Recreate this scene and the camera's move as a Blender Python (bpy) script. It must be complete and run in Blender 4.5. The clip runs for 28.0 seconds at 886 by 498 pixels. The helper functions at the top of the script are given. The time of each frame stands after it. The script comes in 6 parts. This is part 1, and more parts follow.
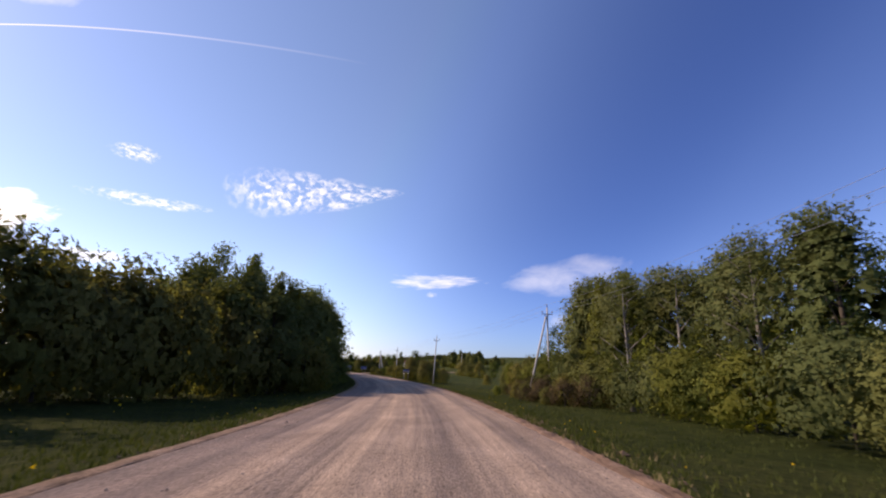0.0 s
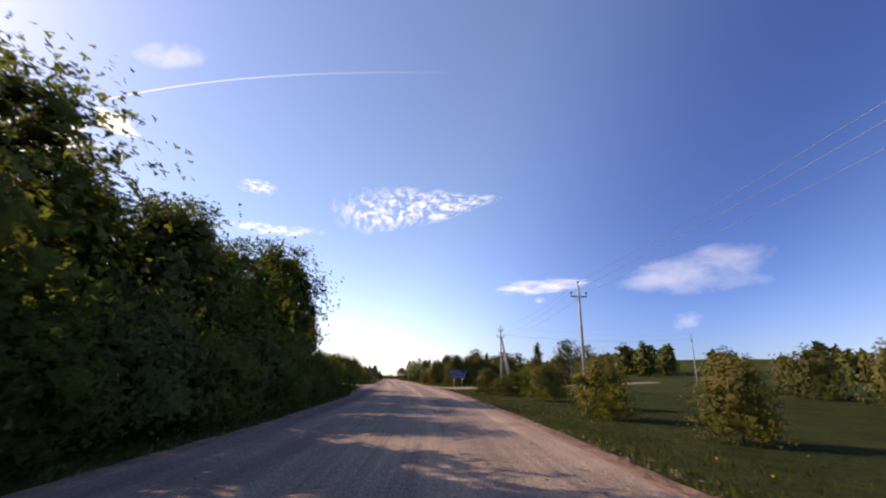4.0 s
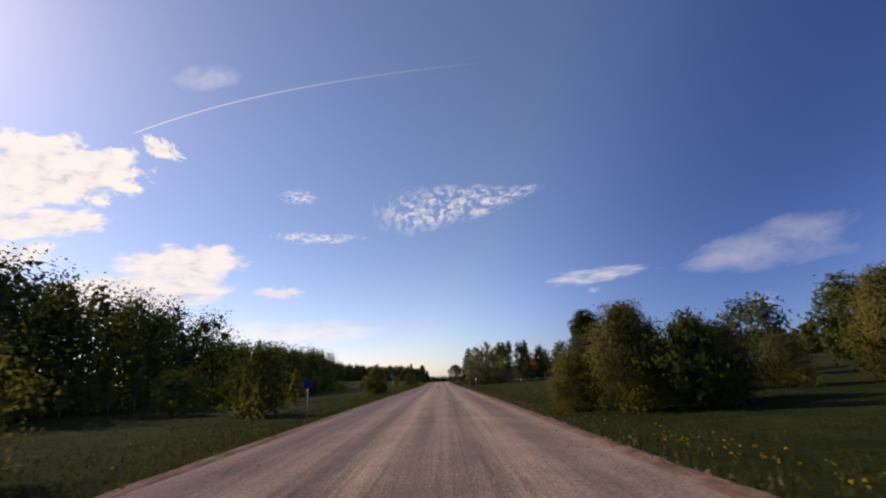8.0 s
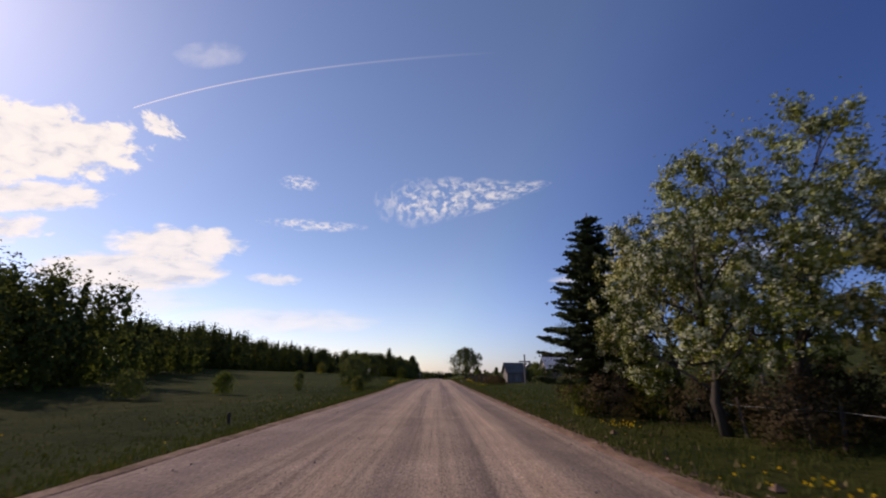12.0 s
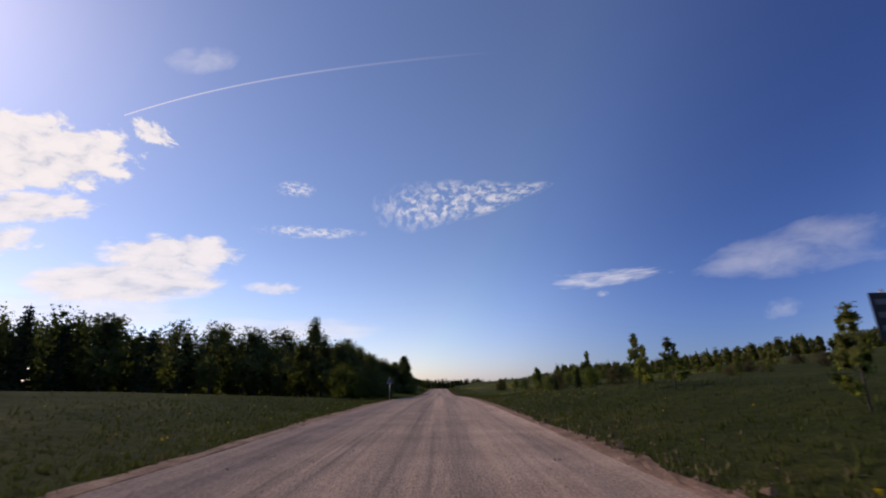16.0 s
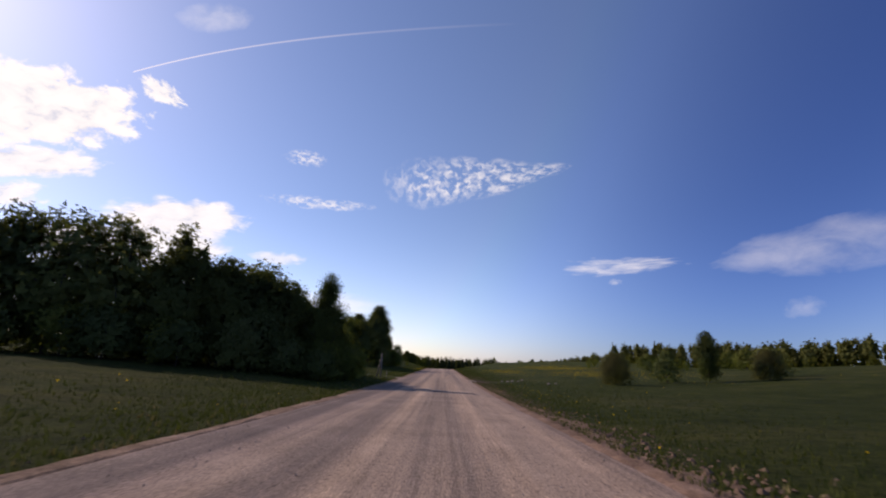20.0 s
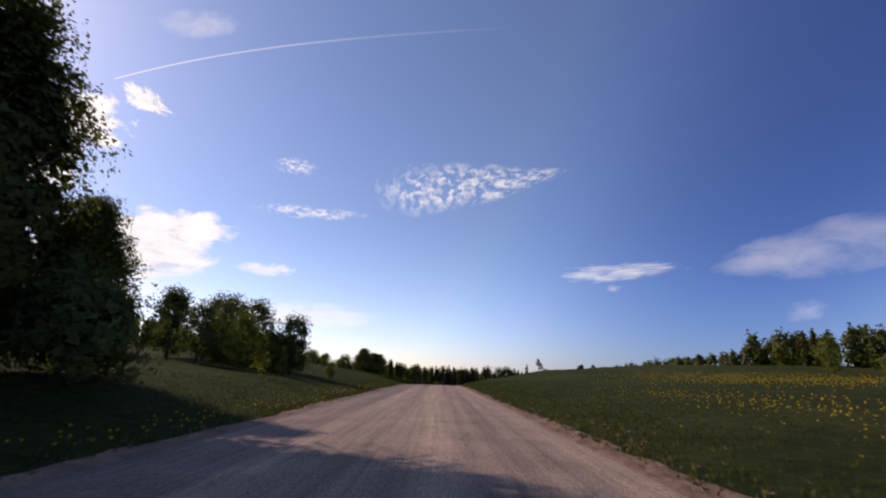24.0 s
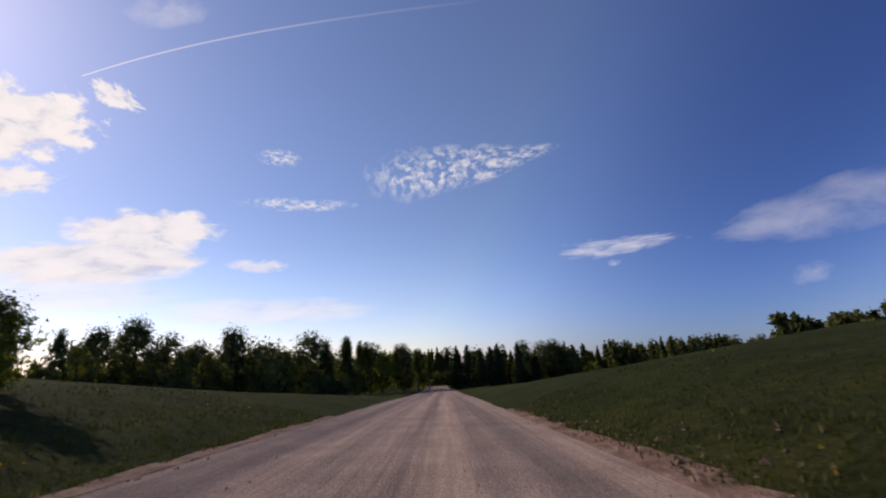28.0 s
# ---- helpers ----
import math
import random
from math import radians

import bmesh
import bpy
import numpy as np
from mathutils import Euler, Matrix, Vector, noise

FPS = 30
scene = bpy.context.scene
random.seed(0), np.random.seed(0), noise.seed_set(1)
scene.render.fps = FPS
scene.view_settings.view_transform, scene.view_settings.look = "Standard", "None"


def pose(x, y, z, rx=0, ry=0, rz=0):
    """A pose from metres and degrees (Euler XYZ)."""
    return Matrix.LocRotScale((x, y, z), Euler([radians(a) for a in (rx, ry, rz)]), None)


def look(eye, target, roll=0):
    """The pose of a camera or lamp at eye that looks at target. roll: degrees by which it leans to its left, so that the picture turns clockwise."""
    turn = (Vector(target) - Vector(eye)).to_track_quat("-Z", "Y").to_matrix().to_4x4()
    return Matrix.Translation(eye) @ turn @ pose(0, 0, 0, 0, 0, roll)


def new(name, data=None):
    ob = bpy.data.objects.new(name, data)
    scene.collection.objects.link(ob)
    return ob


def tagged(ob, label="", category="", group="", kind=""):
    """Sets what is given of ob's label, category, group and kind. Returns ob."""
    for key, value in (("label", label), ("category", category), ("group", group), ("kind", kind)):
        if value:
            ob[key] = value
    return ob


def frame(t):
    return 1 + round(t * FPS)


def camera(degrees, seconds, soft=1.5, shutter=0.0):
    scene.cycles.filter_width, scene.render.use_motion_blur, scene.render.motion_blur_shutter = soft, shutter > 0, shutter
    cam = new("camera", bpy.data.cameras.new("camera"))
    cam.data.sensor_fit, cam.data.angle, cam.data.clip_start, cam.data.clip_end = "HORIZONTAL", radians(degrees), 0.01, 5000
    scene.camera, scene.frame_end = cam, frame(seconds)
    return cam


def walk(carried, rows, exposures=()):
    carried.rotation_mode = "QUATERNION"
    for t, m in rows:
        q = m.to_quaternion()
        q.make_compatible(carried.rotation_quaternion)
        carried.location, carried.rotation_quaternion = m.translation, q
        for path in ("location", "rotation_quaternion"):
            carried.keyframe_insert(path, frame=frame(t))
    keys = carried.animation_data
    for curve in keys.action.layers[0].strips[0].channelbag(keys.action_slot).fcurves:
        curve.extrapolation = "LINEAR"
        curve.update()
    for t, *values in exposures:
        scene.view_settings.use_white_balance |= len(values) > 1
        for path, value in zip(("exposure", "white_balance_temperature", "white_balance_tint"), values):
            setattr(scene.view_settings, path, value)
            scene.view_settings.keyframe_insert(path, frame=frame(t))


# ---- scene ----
# A gravel country road driven over in spring sunshine: y runs along the straight road, x to its right.
FOV = 90.0
cam = camera(FOV, 28.0, soft=2.0, shutter=0.08)

# seconds, place of the eye, yaw to the left, pitch up, lean
ROWS = [
    (0.0, -26.02, 2.90, 1.79, -20.37, 15.29, 1.59),
    (0.5, -21.65, 15.94, 1.65, -19.10, 15.73, 0.99),
    (1.0, -17.58, 29.07, 1.54, -17.38, 15.79, 0.33),
    (1.5, -13.93, 42.33, 1.47, -15.75, 15.64, -0.14),
    (2.0, -10.82, 55.72, 1.42, -12.42, 16.14, 0.39),
    (2.5, -8.27, 69.23, 1.40, -9.95, 16.25, 0.56),
    (3.0, -6.15, 82.82, 1.38, -9.01, 15.73, 0.50),
    (3.5, -4.33, 96.44, 1.38, -8.01, 16.18, 0.97),
    (4.0, -2.79, 110.11, 1.39, -6.71, 16.22, 0.67),
    (4.5, -1.55, 123.80, 1.42, -5.40, 16.27, 0.37),
    (5.0, -0.62, 137.52, 1.47, -4.09, 16.32, 0.07),
    (5.5, 0.01, 151.26, 1.53, -2.79, 16.36, -0.23),
    (6.0, 0.37, 165.00, 1.59, -1.77, 16.57, 0.00),
    (6.5, 0.49, 178.75, 1.65, -1.22, 16.44, -0.58),
    (7.0, 0.50, 192.50, 1.69, -0.97, 15.83, -1.40),
    (7.5, 0.50, 206.25, 1.72, -1.00, 16.37, -2.60),
    (8.0, 0.50, 220.00, 1.74, -0.85, 16.31, -2.28),
    (8.5, 0.50, 233.75, 1.76, -0.73, 16.02, -1.37),
    (9.0, 0.50, 247.50, 1.77, -0.71, 16.27, -0.35),
    (9.5, 0.50, 261.25, 1.77, -1.42, 16.02, -1.04),
    (10.0, 0.50, 275.00, 1.75, -0.52, 15.92, -0.61),
    (10.5, 0.50, 288.75, 1.72, 0.02, 15.98, 0.64),
    (11.0, 0.50, 302.50, 1.69, -1.07, 16.01, 0.55),
    (11.5, 0.50, 316.25, 1.65, -0.82, 15.78, -0.74),
    (12.0, 0.50, 330.00, 1.61, -0.67, 15.86, 0.41),
    (12.5, 0.50, 343.75, 1.59, -0.93, 16.17, 0.36),
    (13.0, 0.50, 357.50, 1.58, -0.80, 16.15, 0.33),
    (13.5, 0.50, 371.25, 1.59, -0.66, 16.13, 0.31),
    (14.0, 0.50, 385.00, 1.60, -0.52, 16.12, 0.28),
    (14.5, 0.50, 398.75, 1.61, -0.38, 16.10, 0.25),
    (15.0, 0.50, 412.50, 1.64, 0.33, 16.27, 0.15),
    (15.5, 0.50, 426.25, 1.69, -0.51, 16.20, 0.52),
    (16.0, 0.50, 440.00, 1.77, -0.57, 16.85, -0.79),
    (16.5, 0.50, 453.75, 1.84, -0.77, 16.46, -0.78),
    (17.0, 0.50, 467.50, 1.86, -0.66, 16.30, -0.18),
    (17.5, 0.50, 481.25, 1.81, -0.58, 15.63, 0.21),
    (18.0, 0.50, 495.00, 1.67, -1.10, 15.37, -0.33),
    (18.5, 0.50, 508.75, 1.44, -0.68, 14.66, -0.53),
    (19.0, 0.50, 522.50, 1.15, -0.35, 14.74, -0.54),
    (19.5, 0.50, 536.25, 0.82, 0.71, 14.61, 1.93),
    (20.0, 0.50, 550.00, 0.50, 0.68, 14.47, 2.61),
    (20.5, 0.50, 563.75, 0.23, -0.75, 14.79, 3.07),
    (21.0, 0.50, 577.50, 0.04, -1.91, 15.95, 2.25),
    (21.5, 0.50, 591.25, -0.06, -1.90, 15.92, -2.53),
    (22.0, 0.50, 605.00, -0.10, -1.52, 16.04, -1.91),
    (22.5, 0.50, 618.75, -0.11, -1.14, 16.16, -1.29),
    (23.0, 0.50, 632.50, -0.09, -0.76, 16.28, -0.67),
    (23.5, 0.50, 646.25, -0.06, -0.37, 16.40, -0.06),
    (24.0, 0.50, 660.00, -0.03, -0.07, 15.95, 1.57),
    (24.5, 0.50, 673.75, -0.01, -0.25, 16.59, 3.63),
    (25.0, 0.50, 687.50, -0.00, -1.62, 15.45, 0.68),
    (25.5, 0.50, 701.25, 0.01, -0.20, 16.54, 2.59),
    (26.0, 0.50, 715.00, 0.03, -1.05, 16.08, 0.26),
    (26.5, 0.50, 728.75, 0.03, -0.32, 16.79, 1.01),
    (27.0, 0.50, 742.50, -0.04, -0.66, 15.57, 0.12),
    (27.5, 0.50, 756.25, -0.21, -1.17, 14.93, -1.25),
    (28.0, 0.50, 770.00, -0.51, -0.70, 14.40, -2.25),
]


def aim(x, y, z, yaw, pitch, lean):
    a, b = radians(yaw), radians(pitch)
    way = Vector((-math.sin(a) * math.cos(b), math.cos(a) * math.cos(b), math.sin(b)))
    eye = Vector((x, y, z))
    return look(eye, eye + way * 10, lean)


TINT = 28
walk(cam, [(r[0], aim(*r[1:])) for r in ROWS],
     [(t, stops + 0.08, warmth + 450, TINT) for t, stops, warmth in (
         (0.0, 0.74, 7250), (1.0, 0.70, 7150), (2.0, 0.94, 7650), (3.5, 0.86, 7500), (5.5, 0.32, 7250), (6.0, 0.24, 7300), (8.0, -0.03, 7000),
         (12.5, -0.03, 6900), (15.0, -0.14, 6550), (17.0, -0.1, 6500), (18.0, 0.06, 6750), (19.0, 0.1, 6750), (21.0, 0.14, 6800), (24.0, 0.14, 6900),
         (25.5, -0.12, 6600), (28.0, -0.1, 6650))])

# ------------------------------------------------------------------ light
SUN_LEFT, SUN_UP = 61.0, 33.0        # degrees to the left of the road's line, degrees above the ground
world = bpy.data.worlds.new("world")
scene.world = world
world.use_nodes = True
wn = world.node_tree
wn.nodes.clear()
sky = wn.nodes.new("ShaderNodeTexSky")
sky.sky_type = "NISHITA"
sky.sun_disc = False
sky.sun_elevation = radians(SUN_UP)
sky.sun_rotation = radians(-SUN_LEFT)
sky.altitude = 200
sky.air_density = 1.0
sky.dust_density = 0.48
sky.ozone_density = 6.0
back = wn.nodes.new("ShaderNodeBackground")
back.inputs["Strength"].default_value = 0.124
wout = wn.nodes.new("ShaderNodeOutputWorld")
wn.links.new(back.outputs[0], wout.inputs[0])

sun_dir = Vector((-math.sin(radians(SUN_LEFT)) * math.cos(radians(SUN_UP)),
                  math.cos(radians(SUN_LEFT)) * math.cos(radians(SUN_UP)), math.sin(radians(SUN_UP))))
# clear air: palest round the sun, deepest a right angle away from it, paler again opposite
# part of the deepening puts the lens's corner darkening into the sky's colour
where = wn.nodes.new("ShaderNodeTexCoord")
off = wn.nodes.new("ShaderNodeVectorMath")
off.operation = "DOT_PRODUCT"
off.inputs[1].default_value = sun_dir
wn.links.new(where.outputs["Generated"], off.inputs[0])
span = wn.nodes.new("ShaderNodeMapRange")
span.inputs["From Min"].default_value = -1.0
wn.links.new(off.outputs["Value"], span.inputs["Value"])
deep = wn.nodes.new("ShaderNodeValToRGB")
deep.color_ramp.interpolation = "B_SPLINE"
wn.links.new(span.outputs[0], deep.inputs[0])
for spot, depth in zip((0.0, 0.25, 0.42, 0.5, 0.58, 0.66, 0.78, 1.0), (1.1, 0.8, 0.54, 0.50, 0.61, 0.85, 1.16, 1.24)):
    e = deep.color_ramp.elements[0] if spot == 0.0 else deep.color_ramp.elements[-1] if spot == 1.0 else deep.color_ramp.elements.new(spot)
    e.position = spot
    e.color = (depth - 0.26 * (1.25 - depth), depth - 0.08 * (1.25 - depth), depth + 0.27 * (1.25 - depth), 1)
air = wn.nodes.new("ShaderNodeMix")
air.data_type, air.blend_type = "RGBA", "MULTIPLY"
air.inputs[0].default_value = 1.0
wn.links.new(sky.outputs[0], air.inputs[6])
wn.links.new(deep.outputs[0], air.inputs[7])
# a pale lavender haze lies along the horizon
lift = wn.nodes.new("ShaderNodeSeparateXYZ")
wn.links.new(where.outputs["Generated"], lift.inputs[0])
haze = wn.nodes.new("ShaderNodeValToRGB")
haze.color_ramp.interpolation = "EASE"
wn.links.new(lift.outputs[2], haze.inputs[0])
haze.color_ramp.elements[0].color = (1.26, 1.18, 1.17, 1)
haze.color_ramp.elements[1].position = 0.34
haze.color_ramp.elements[1].color = (1, 1, 1, 1)
low = wn.nodes.new("ShaderNodeMix")
low.data_type, low.blend_type = "RGBA", "MULTIPLY"
low.inputs[0].default_value = 1.0
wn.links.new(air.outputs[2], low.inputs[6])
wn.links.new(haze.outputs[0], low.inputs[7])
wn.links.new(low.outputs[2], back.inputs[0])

sun_data = bpy.data.lights.new("sun", "SUN")
sun_data.energy = 2.8
sun_data.angle = radians(0.5)
sun_data.color = (1.0, 0.93, 0.82)
sun = new("sun", sun_data)
sun.matrix_world = look(sun_dir * 500, (0, 0, 0))


# ------------------------------------------------------------------ materials
class Nodes:
    """A node material put together in a few lines."""

    def __init__(self, name):
        self.mat = bpy.data.materials.new(name)
        self.mat.use_nodes = True
        self.tree = self.mat.node_tree
        self.tree.nodes.clear()
        self.out = self.tree.nodes.new("ShaderNodeOutputMaterial")

    def node(self, kind, **inputs):
        n = self.tree.nodes.new(kind)
        for key, value in inputs.items():
            self.put(n, key.replace("_", " "), value)
        return n

    def put(self, n, key, value):
        slot = n.inputs[int(key)] if key.isdigit() else n.inputs[key]
        if isinstance(value, bpy.types.NodeSocket):
            self.tree.links.new(value, slot)
        else:
            slot.default_value = value

    def place(self, stretch=(1, 1, 1), kind="Object"):
        c = self.node("ShaderNodeTexCoord")
        m = self.node("ShaderNodeMapping", Vector=c.outputs[kind], Scale=stretch)
        return m.outputs[0]

    def noise(self, scale, detail=4.0, rough=0.6, vector=None, distortion=0.0):
        n = self.node("ShaderNodeTexNoise", Scale=scale, Detail=detail, Roughness=rough, Distortion=distortion)
        if vector is not None:
            self.put(n, "Vector", vector)
        return n.outputs["Fac"]

    def ramp(self, fac, stops):
        n = self.node("ShaderNodeValToRGB", Fac=fac)
        e = n.color_ramp.elements
        while len(e) < len(stops):
            e.new(0.5)
        for s, (p, c) in zip(e, stops):
            s.position = p
            s.color = (*c, 1) if len(c) == 3 else c
        return n.outputs[0]

    def math(self, op, a, b=0.0, c=0.0, clamp=False):
        n = self.node("ShaderNodeMath")
        n.operation = op
        n.use_clamp = clamp
        for i, v in enumerate((a, b, c)):
            self.put(n, str(i), v)
        return n.outputs[0]

    def mix(self, fac, a, b, blend="MIX"):
        n = self.tree.nodes.new("ShaderNodeMix")
        n.data_type = "RGBA"
        n.blend_type = blend
        for i, v in ((0, fac), (6, a), (7, b)):
            if isinstance(v, bpy.types.NodeSocket):
                self.tree.links.new(v, n.inputs[i])
            else:
                n.inputs[i].default_value = (*v, 1) if isinstance(v, tuple) and len(v) == 3 else v
        return n.outputs[2]

    def bump(self, height, strength=0.4, distance=0.02):
        return self.node("ShaderNodeBump", Height=height, Strength=strength, Distance=distance).outputs[0]

    def shade(self, color, rough=0.9, metal=0.0, normal=None, spec=0.3):
        b = self.node("ShaderNodeBsdfPrincipled", Roughness=rough, Metallic=metal)
        self.put(b, "Base Color", (*color, 1) if isinstance(color, tuple) and len(color) == 3 else color)
        b.inputs["Specular IOR Level"].default_value = spec
        if normal is not None:
            self.put(b, "Normal", normal)
        return b.outputs[0]

    def done(self, shader):
        self.tree.links.new(shader, self.out.inputs[0])
        return self.mat


def gravel_material():
    n = Nodes("gravel")
    p = n.place((1, 1, 1), "UV")
    long = n.place((1.0, 0.012, 1.0), "UV")
    drift = n.place((1.0, 0.12, 1.0), "UV")
    base = n.ramp(n.noise(0.45, 6, 0.65, p), [(0.3, (0.262, 0.194, 0.146)), (0.55, (0.340, 0.252, 0.190)), (0.75, (0.415, 0.310, 0.234))])
    ribbons = n.ramp(n.noise(0.8, 3, 0.5, long), [(0.36, (0.70, 0.71, 0.74)), (0.48, (0.95, 0.95, 0.95)), (0.62, (1.24, 1.21, 1.16))])
    col = n.mix(1.0, base, ribbons, "MULTIPLY")
    lines = n.ramp(n.noise(6.5, 4, 0.65, long), [(0.34, (0.74, 0.73, 0.73)), (0.5, (1, 1, 1)), (0.66, (1.18, 1.16, 1.14))])
    col = n.mix(n.ramp(n.noise(0.5, 4, 0.6, drift), [(0.4, (0.1,) * 3), (0.62, (1.0,) * 3)]), col, n.mix(1.0, col, lines, "MULTIPLY"))
    scuff = n.ramp(n.noise(3.2, 6, 0.7, n.place((1.0, 0.05, 1.0), "UV")), [(0.33, (0.82, 0.81, 0.81)), (0.5, (1, 1, 1)), (0.68, (1.14, 1.13, 1.11))])
    col = n.mix(0.8, col, scuff, "MULTIPLY")
    across = n.node("ShaderNodeSeparateXYZ", Vector=p).outputs[0]
    lane = n.math("MULTIPLY_ADD", n.math("ADD", across, n.math("MULTIPLY_ADD", n.noise(0.06, 3, 0.6, p), 1.1, -0.55)), 0.1, 0.5)
    worn = n.ramp(lane, [(0.0, (0.66, 0.66, 0.72)), (0.12, (0.76, 0.76, 0.81)), (0.2, (0.98, 0.96, 0.95)), (0.27, (0.78, 0.78, 0.81)),
                         (0.36, (1.12, 1.09, 1.04)), (0.43, (0.90, 0.89, 0.89)), (0.51, (1.14, 1.11, 1.06)), (0.58, (0.84, 0.83, 0.83)),
                         (0.66, (1.08, 1.06, 1.03)), (0.78, (0.95, 0.93, 0.91)), (0.86, (1.1, 1.06, 1.02)), (0.96, (0.82, 0.76, 0.70))])
    col = n.mix(0.9, col, worn, "MULTIPLY")
    grit = n.noise(26.0, 5, 0.8, n.place((1.0, 0.3, 1.0), "UV"))
    col = n.mix(1.0, col, n.ramp(grit, [(0.34, (0.42, 0.41, 0.40)), (0.5, (1, 1, 1)), (0.66, (1.55, 1.52, 1.48))]), "MULTIPLY")
    stones = n.node("ShaderNodeTexVoronoi", Scale=13.0, Vector=n.place((1.0, 0.45, 1.0), "UV"))
    pick = n.node("ShaderNodeSeparateXYZ", Vector=stones.outputs["Color"]).outputs[0]
    tone = n.ramp(pick, [(0.0, (0.40, 0.39, 0.38)), (0.22, (0.95, 0.95, 0.95)), (0.8, (1.0, 1.0, 1.0)), (1.0, (1.55, 1.5, 1.45))])
    hit = n.math("LESS_THAN", stones.outputs["Distance"], 0.30)
    col = n.mix(n.math("MULTIPLY", hit, 0.85), col, n.mix(1.0, col, tone, "MULTIPLY"))
    h = n.math("ADD", n.math("ADD", grit, n.math("MULTIPLY", hit, 0.5)), n.math("MULTIPLY", n.noise(5.0, 4, 0.6, drift), 1.2))
    return n.done(n.shade(col, 0.95, 0, n.bump(h, 0.8, 0.035), 0.15))


def soil_material(name, tint):
    n = Nodes(name)
    p = n.place()
    col = n.ramp(n.noise(1.1, 6, 0.65, p), [(0.3, (0.10, 0.068, 0.047)), (0.52, (0.175, 0.118, 0.082)), (0.72, (0.26, 0.185, 0.135))])
    col = n.mix(1.0, col, tint, "MULTIPLY")
    fine = n.noise(16.0, 4, 0.7, p)
    col = n.mix(1.0, col, n.ramp(fine, [(0.3, (0.55, 0.55, 0.55)), (0.7, (1.3, 1.28, 1.25))]), "MULTIPLY")
    return n.done(n.shade(col, 1.0, 0, n.bump(fine, 1.0, 0.05), 0.05))


def grass_material():
    n = Nodes("meadow")
    p = n.place()
    a = n.ramp(n.noise(0.05, 5, 0.65, p), [(0.3, (0.042, 0.056, 0.016)), (0.5, (0.059, 0.073, 0.021)), (0.66, (0.084, 0.088, 0.031)), (0.8, (0.112, 0.100, 0.044))])
    m = n.ramp(n.noise(0.35, 6, 0.7, p), [(0.34, (0.66, 0.72, 0.66)), (0.5, (1, 1, 1)), (0.66, (1.3, 1.2, 1.05))])
    col = n.mix(1.0, a, m, "MULTIPLY")
    b = n.ramp(n.noise(2.6, 6, 0.75, p), [(0.3, (0.48, 0.50, 0.45)), (0.5, (1, 1, 1)), (0.72, (1.42, 1.36, 1.18))])
    col = n.mix(1.0, col, b, "MULTIPLY")
    c = n.ramp(n.noise(18.0, 4, 0.75, p), [(0.3, (0.45, 0.48, 0.42)), (0.7, (1.45, 1.42, 1.28))])
    col = n.mix(1.0, col, c, "MULTIPLY")
    h = n.math("ADD", n.noise(18.0, 4, 0.75, p), n.noise(2.6, 5, 0.7, p))
    return n.done(n.shade(col, 1.0, 0, n.bump(h, 1.0, 0.3), 0.05))


def leaf_material(name, dark, light, glow=0.35, leaf=0.0):
    """Leaves; with a leaf size in metres each face is a spray of small leaves with gaps between them."""
    n = Nodes(name)
    info = n.node("ShaderNodeObjectInfo")
    geo = n.node("ShaderNodeNewGeometry")
    p = n.place()
    patch = n.noise(0.8, 3, 0.6, p)
    fac = n.math("ADD", n.math("MULTIPLY_ADD", geo.outputs["Random Per Island"], 0.3, 0.05), n.math("MULTIPLY_ADD", patch, 1.4, -0.44), clamp=True)
    if leaf:
        cells = n.node("ShaderNodeTexVoronoi", Scale=1.0 / leaf, Vector=p)
        tone = n.node("ShaderNodeSeparateXYZ", Vector=cells.outputs["Color"]).outputs[0]
        fac = n.math("MULTIPLY_ADD", n.math("SUBTRACT", tone, 0.5), 0.4, fac, clamp=True)
    col = n.mix(fac, dark, light)
    tone = n.ramp(info.outputs["Random"], [(0.0, (0.72, 0.78, 0.7)), (0.5, (1, 1, 1)), (1.0, (1.28, 1.18, 0.95))])
    col = n.mix(1.0, col, tone, "MULTIPLY")
    way = n.node("ShaderNodeAttribute")
    way.attribute_name = "outward"
    turned = n.node("ShaderNodeVectorTransform", Vector=way.outputs["Vector"])
    turned.vector_type, turned.convert_from, turned.convert_to = "VECTOR", "OBJECT", "WORLD"
    lean = n.node("ShaderNodeVectorMath")
    lean.operation = "MULTIPLY_ADD"
    for i, v in enumerate((turned.outputs[0], (1.5, 1.5, 1.5), geo.outputs["Normal"])):
        n.put(lean, str(i), v)
    facing = n.node("ShaderNodeVectorMath")
    facing.operation = "NORMALIZE"
    n.put(facing, "0", lean.outputs[0])
    d = n.node("ShaderNodeBsdfDiffuse", Color=col, Normal=facing.outputs[0])
    t = n.node("ShaderNodeBsdfTranslucent", Color=n.mix(1.0, col, (1.25, 1.3, 0.6), "MULTIPLY"), Normal=facing.outputs[0])
    m = n.node("ShaderNodeMixShader", Fac=glow)
    n.tree.links.new(d.outputs[0], m.inputs[1])
    n.tree.links.new(t.outputs[0], m.inputs[2])
    if leaf:
        gap = n.node("ShaderNodeMixShader", Fac=n.math("LESS_THAN", cells.outputs["Distance"], 0.66))
        n.tree.links.new(n.node("ShaderNodeBsdfTransparent").outputs[0], gap.inputs[1])
        n.tree.links.new(m.outputs[0], gap.inputs[2])
        m = gap
    return n.done(m.outputs[0])


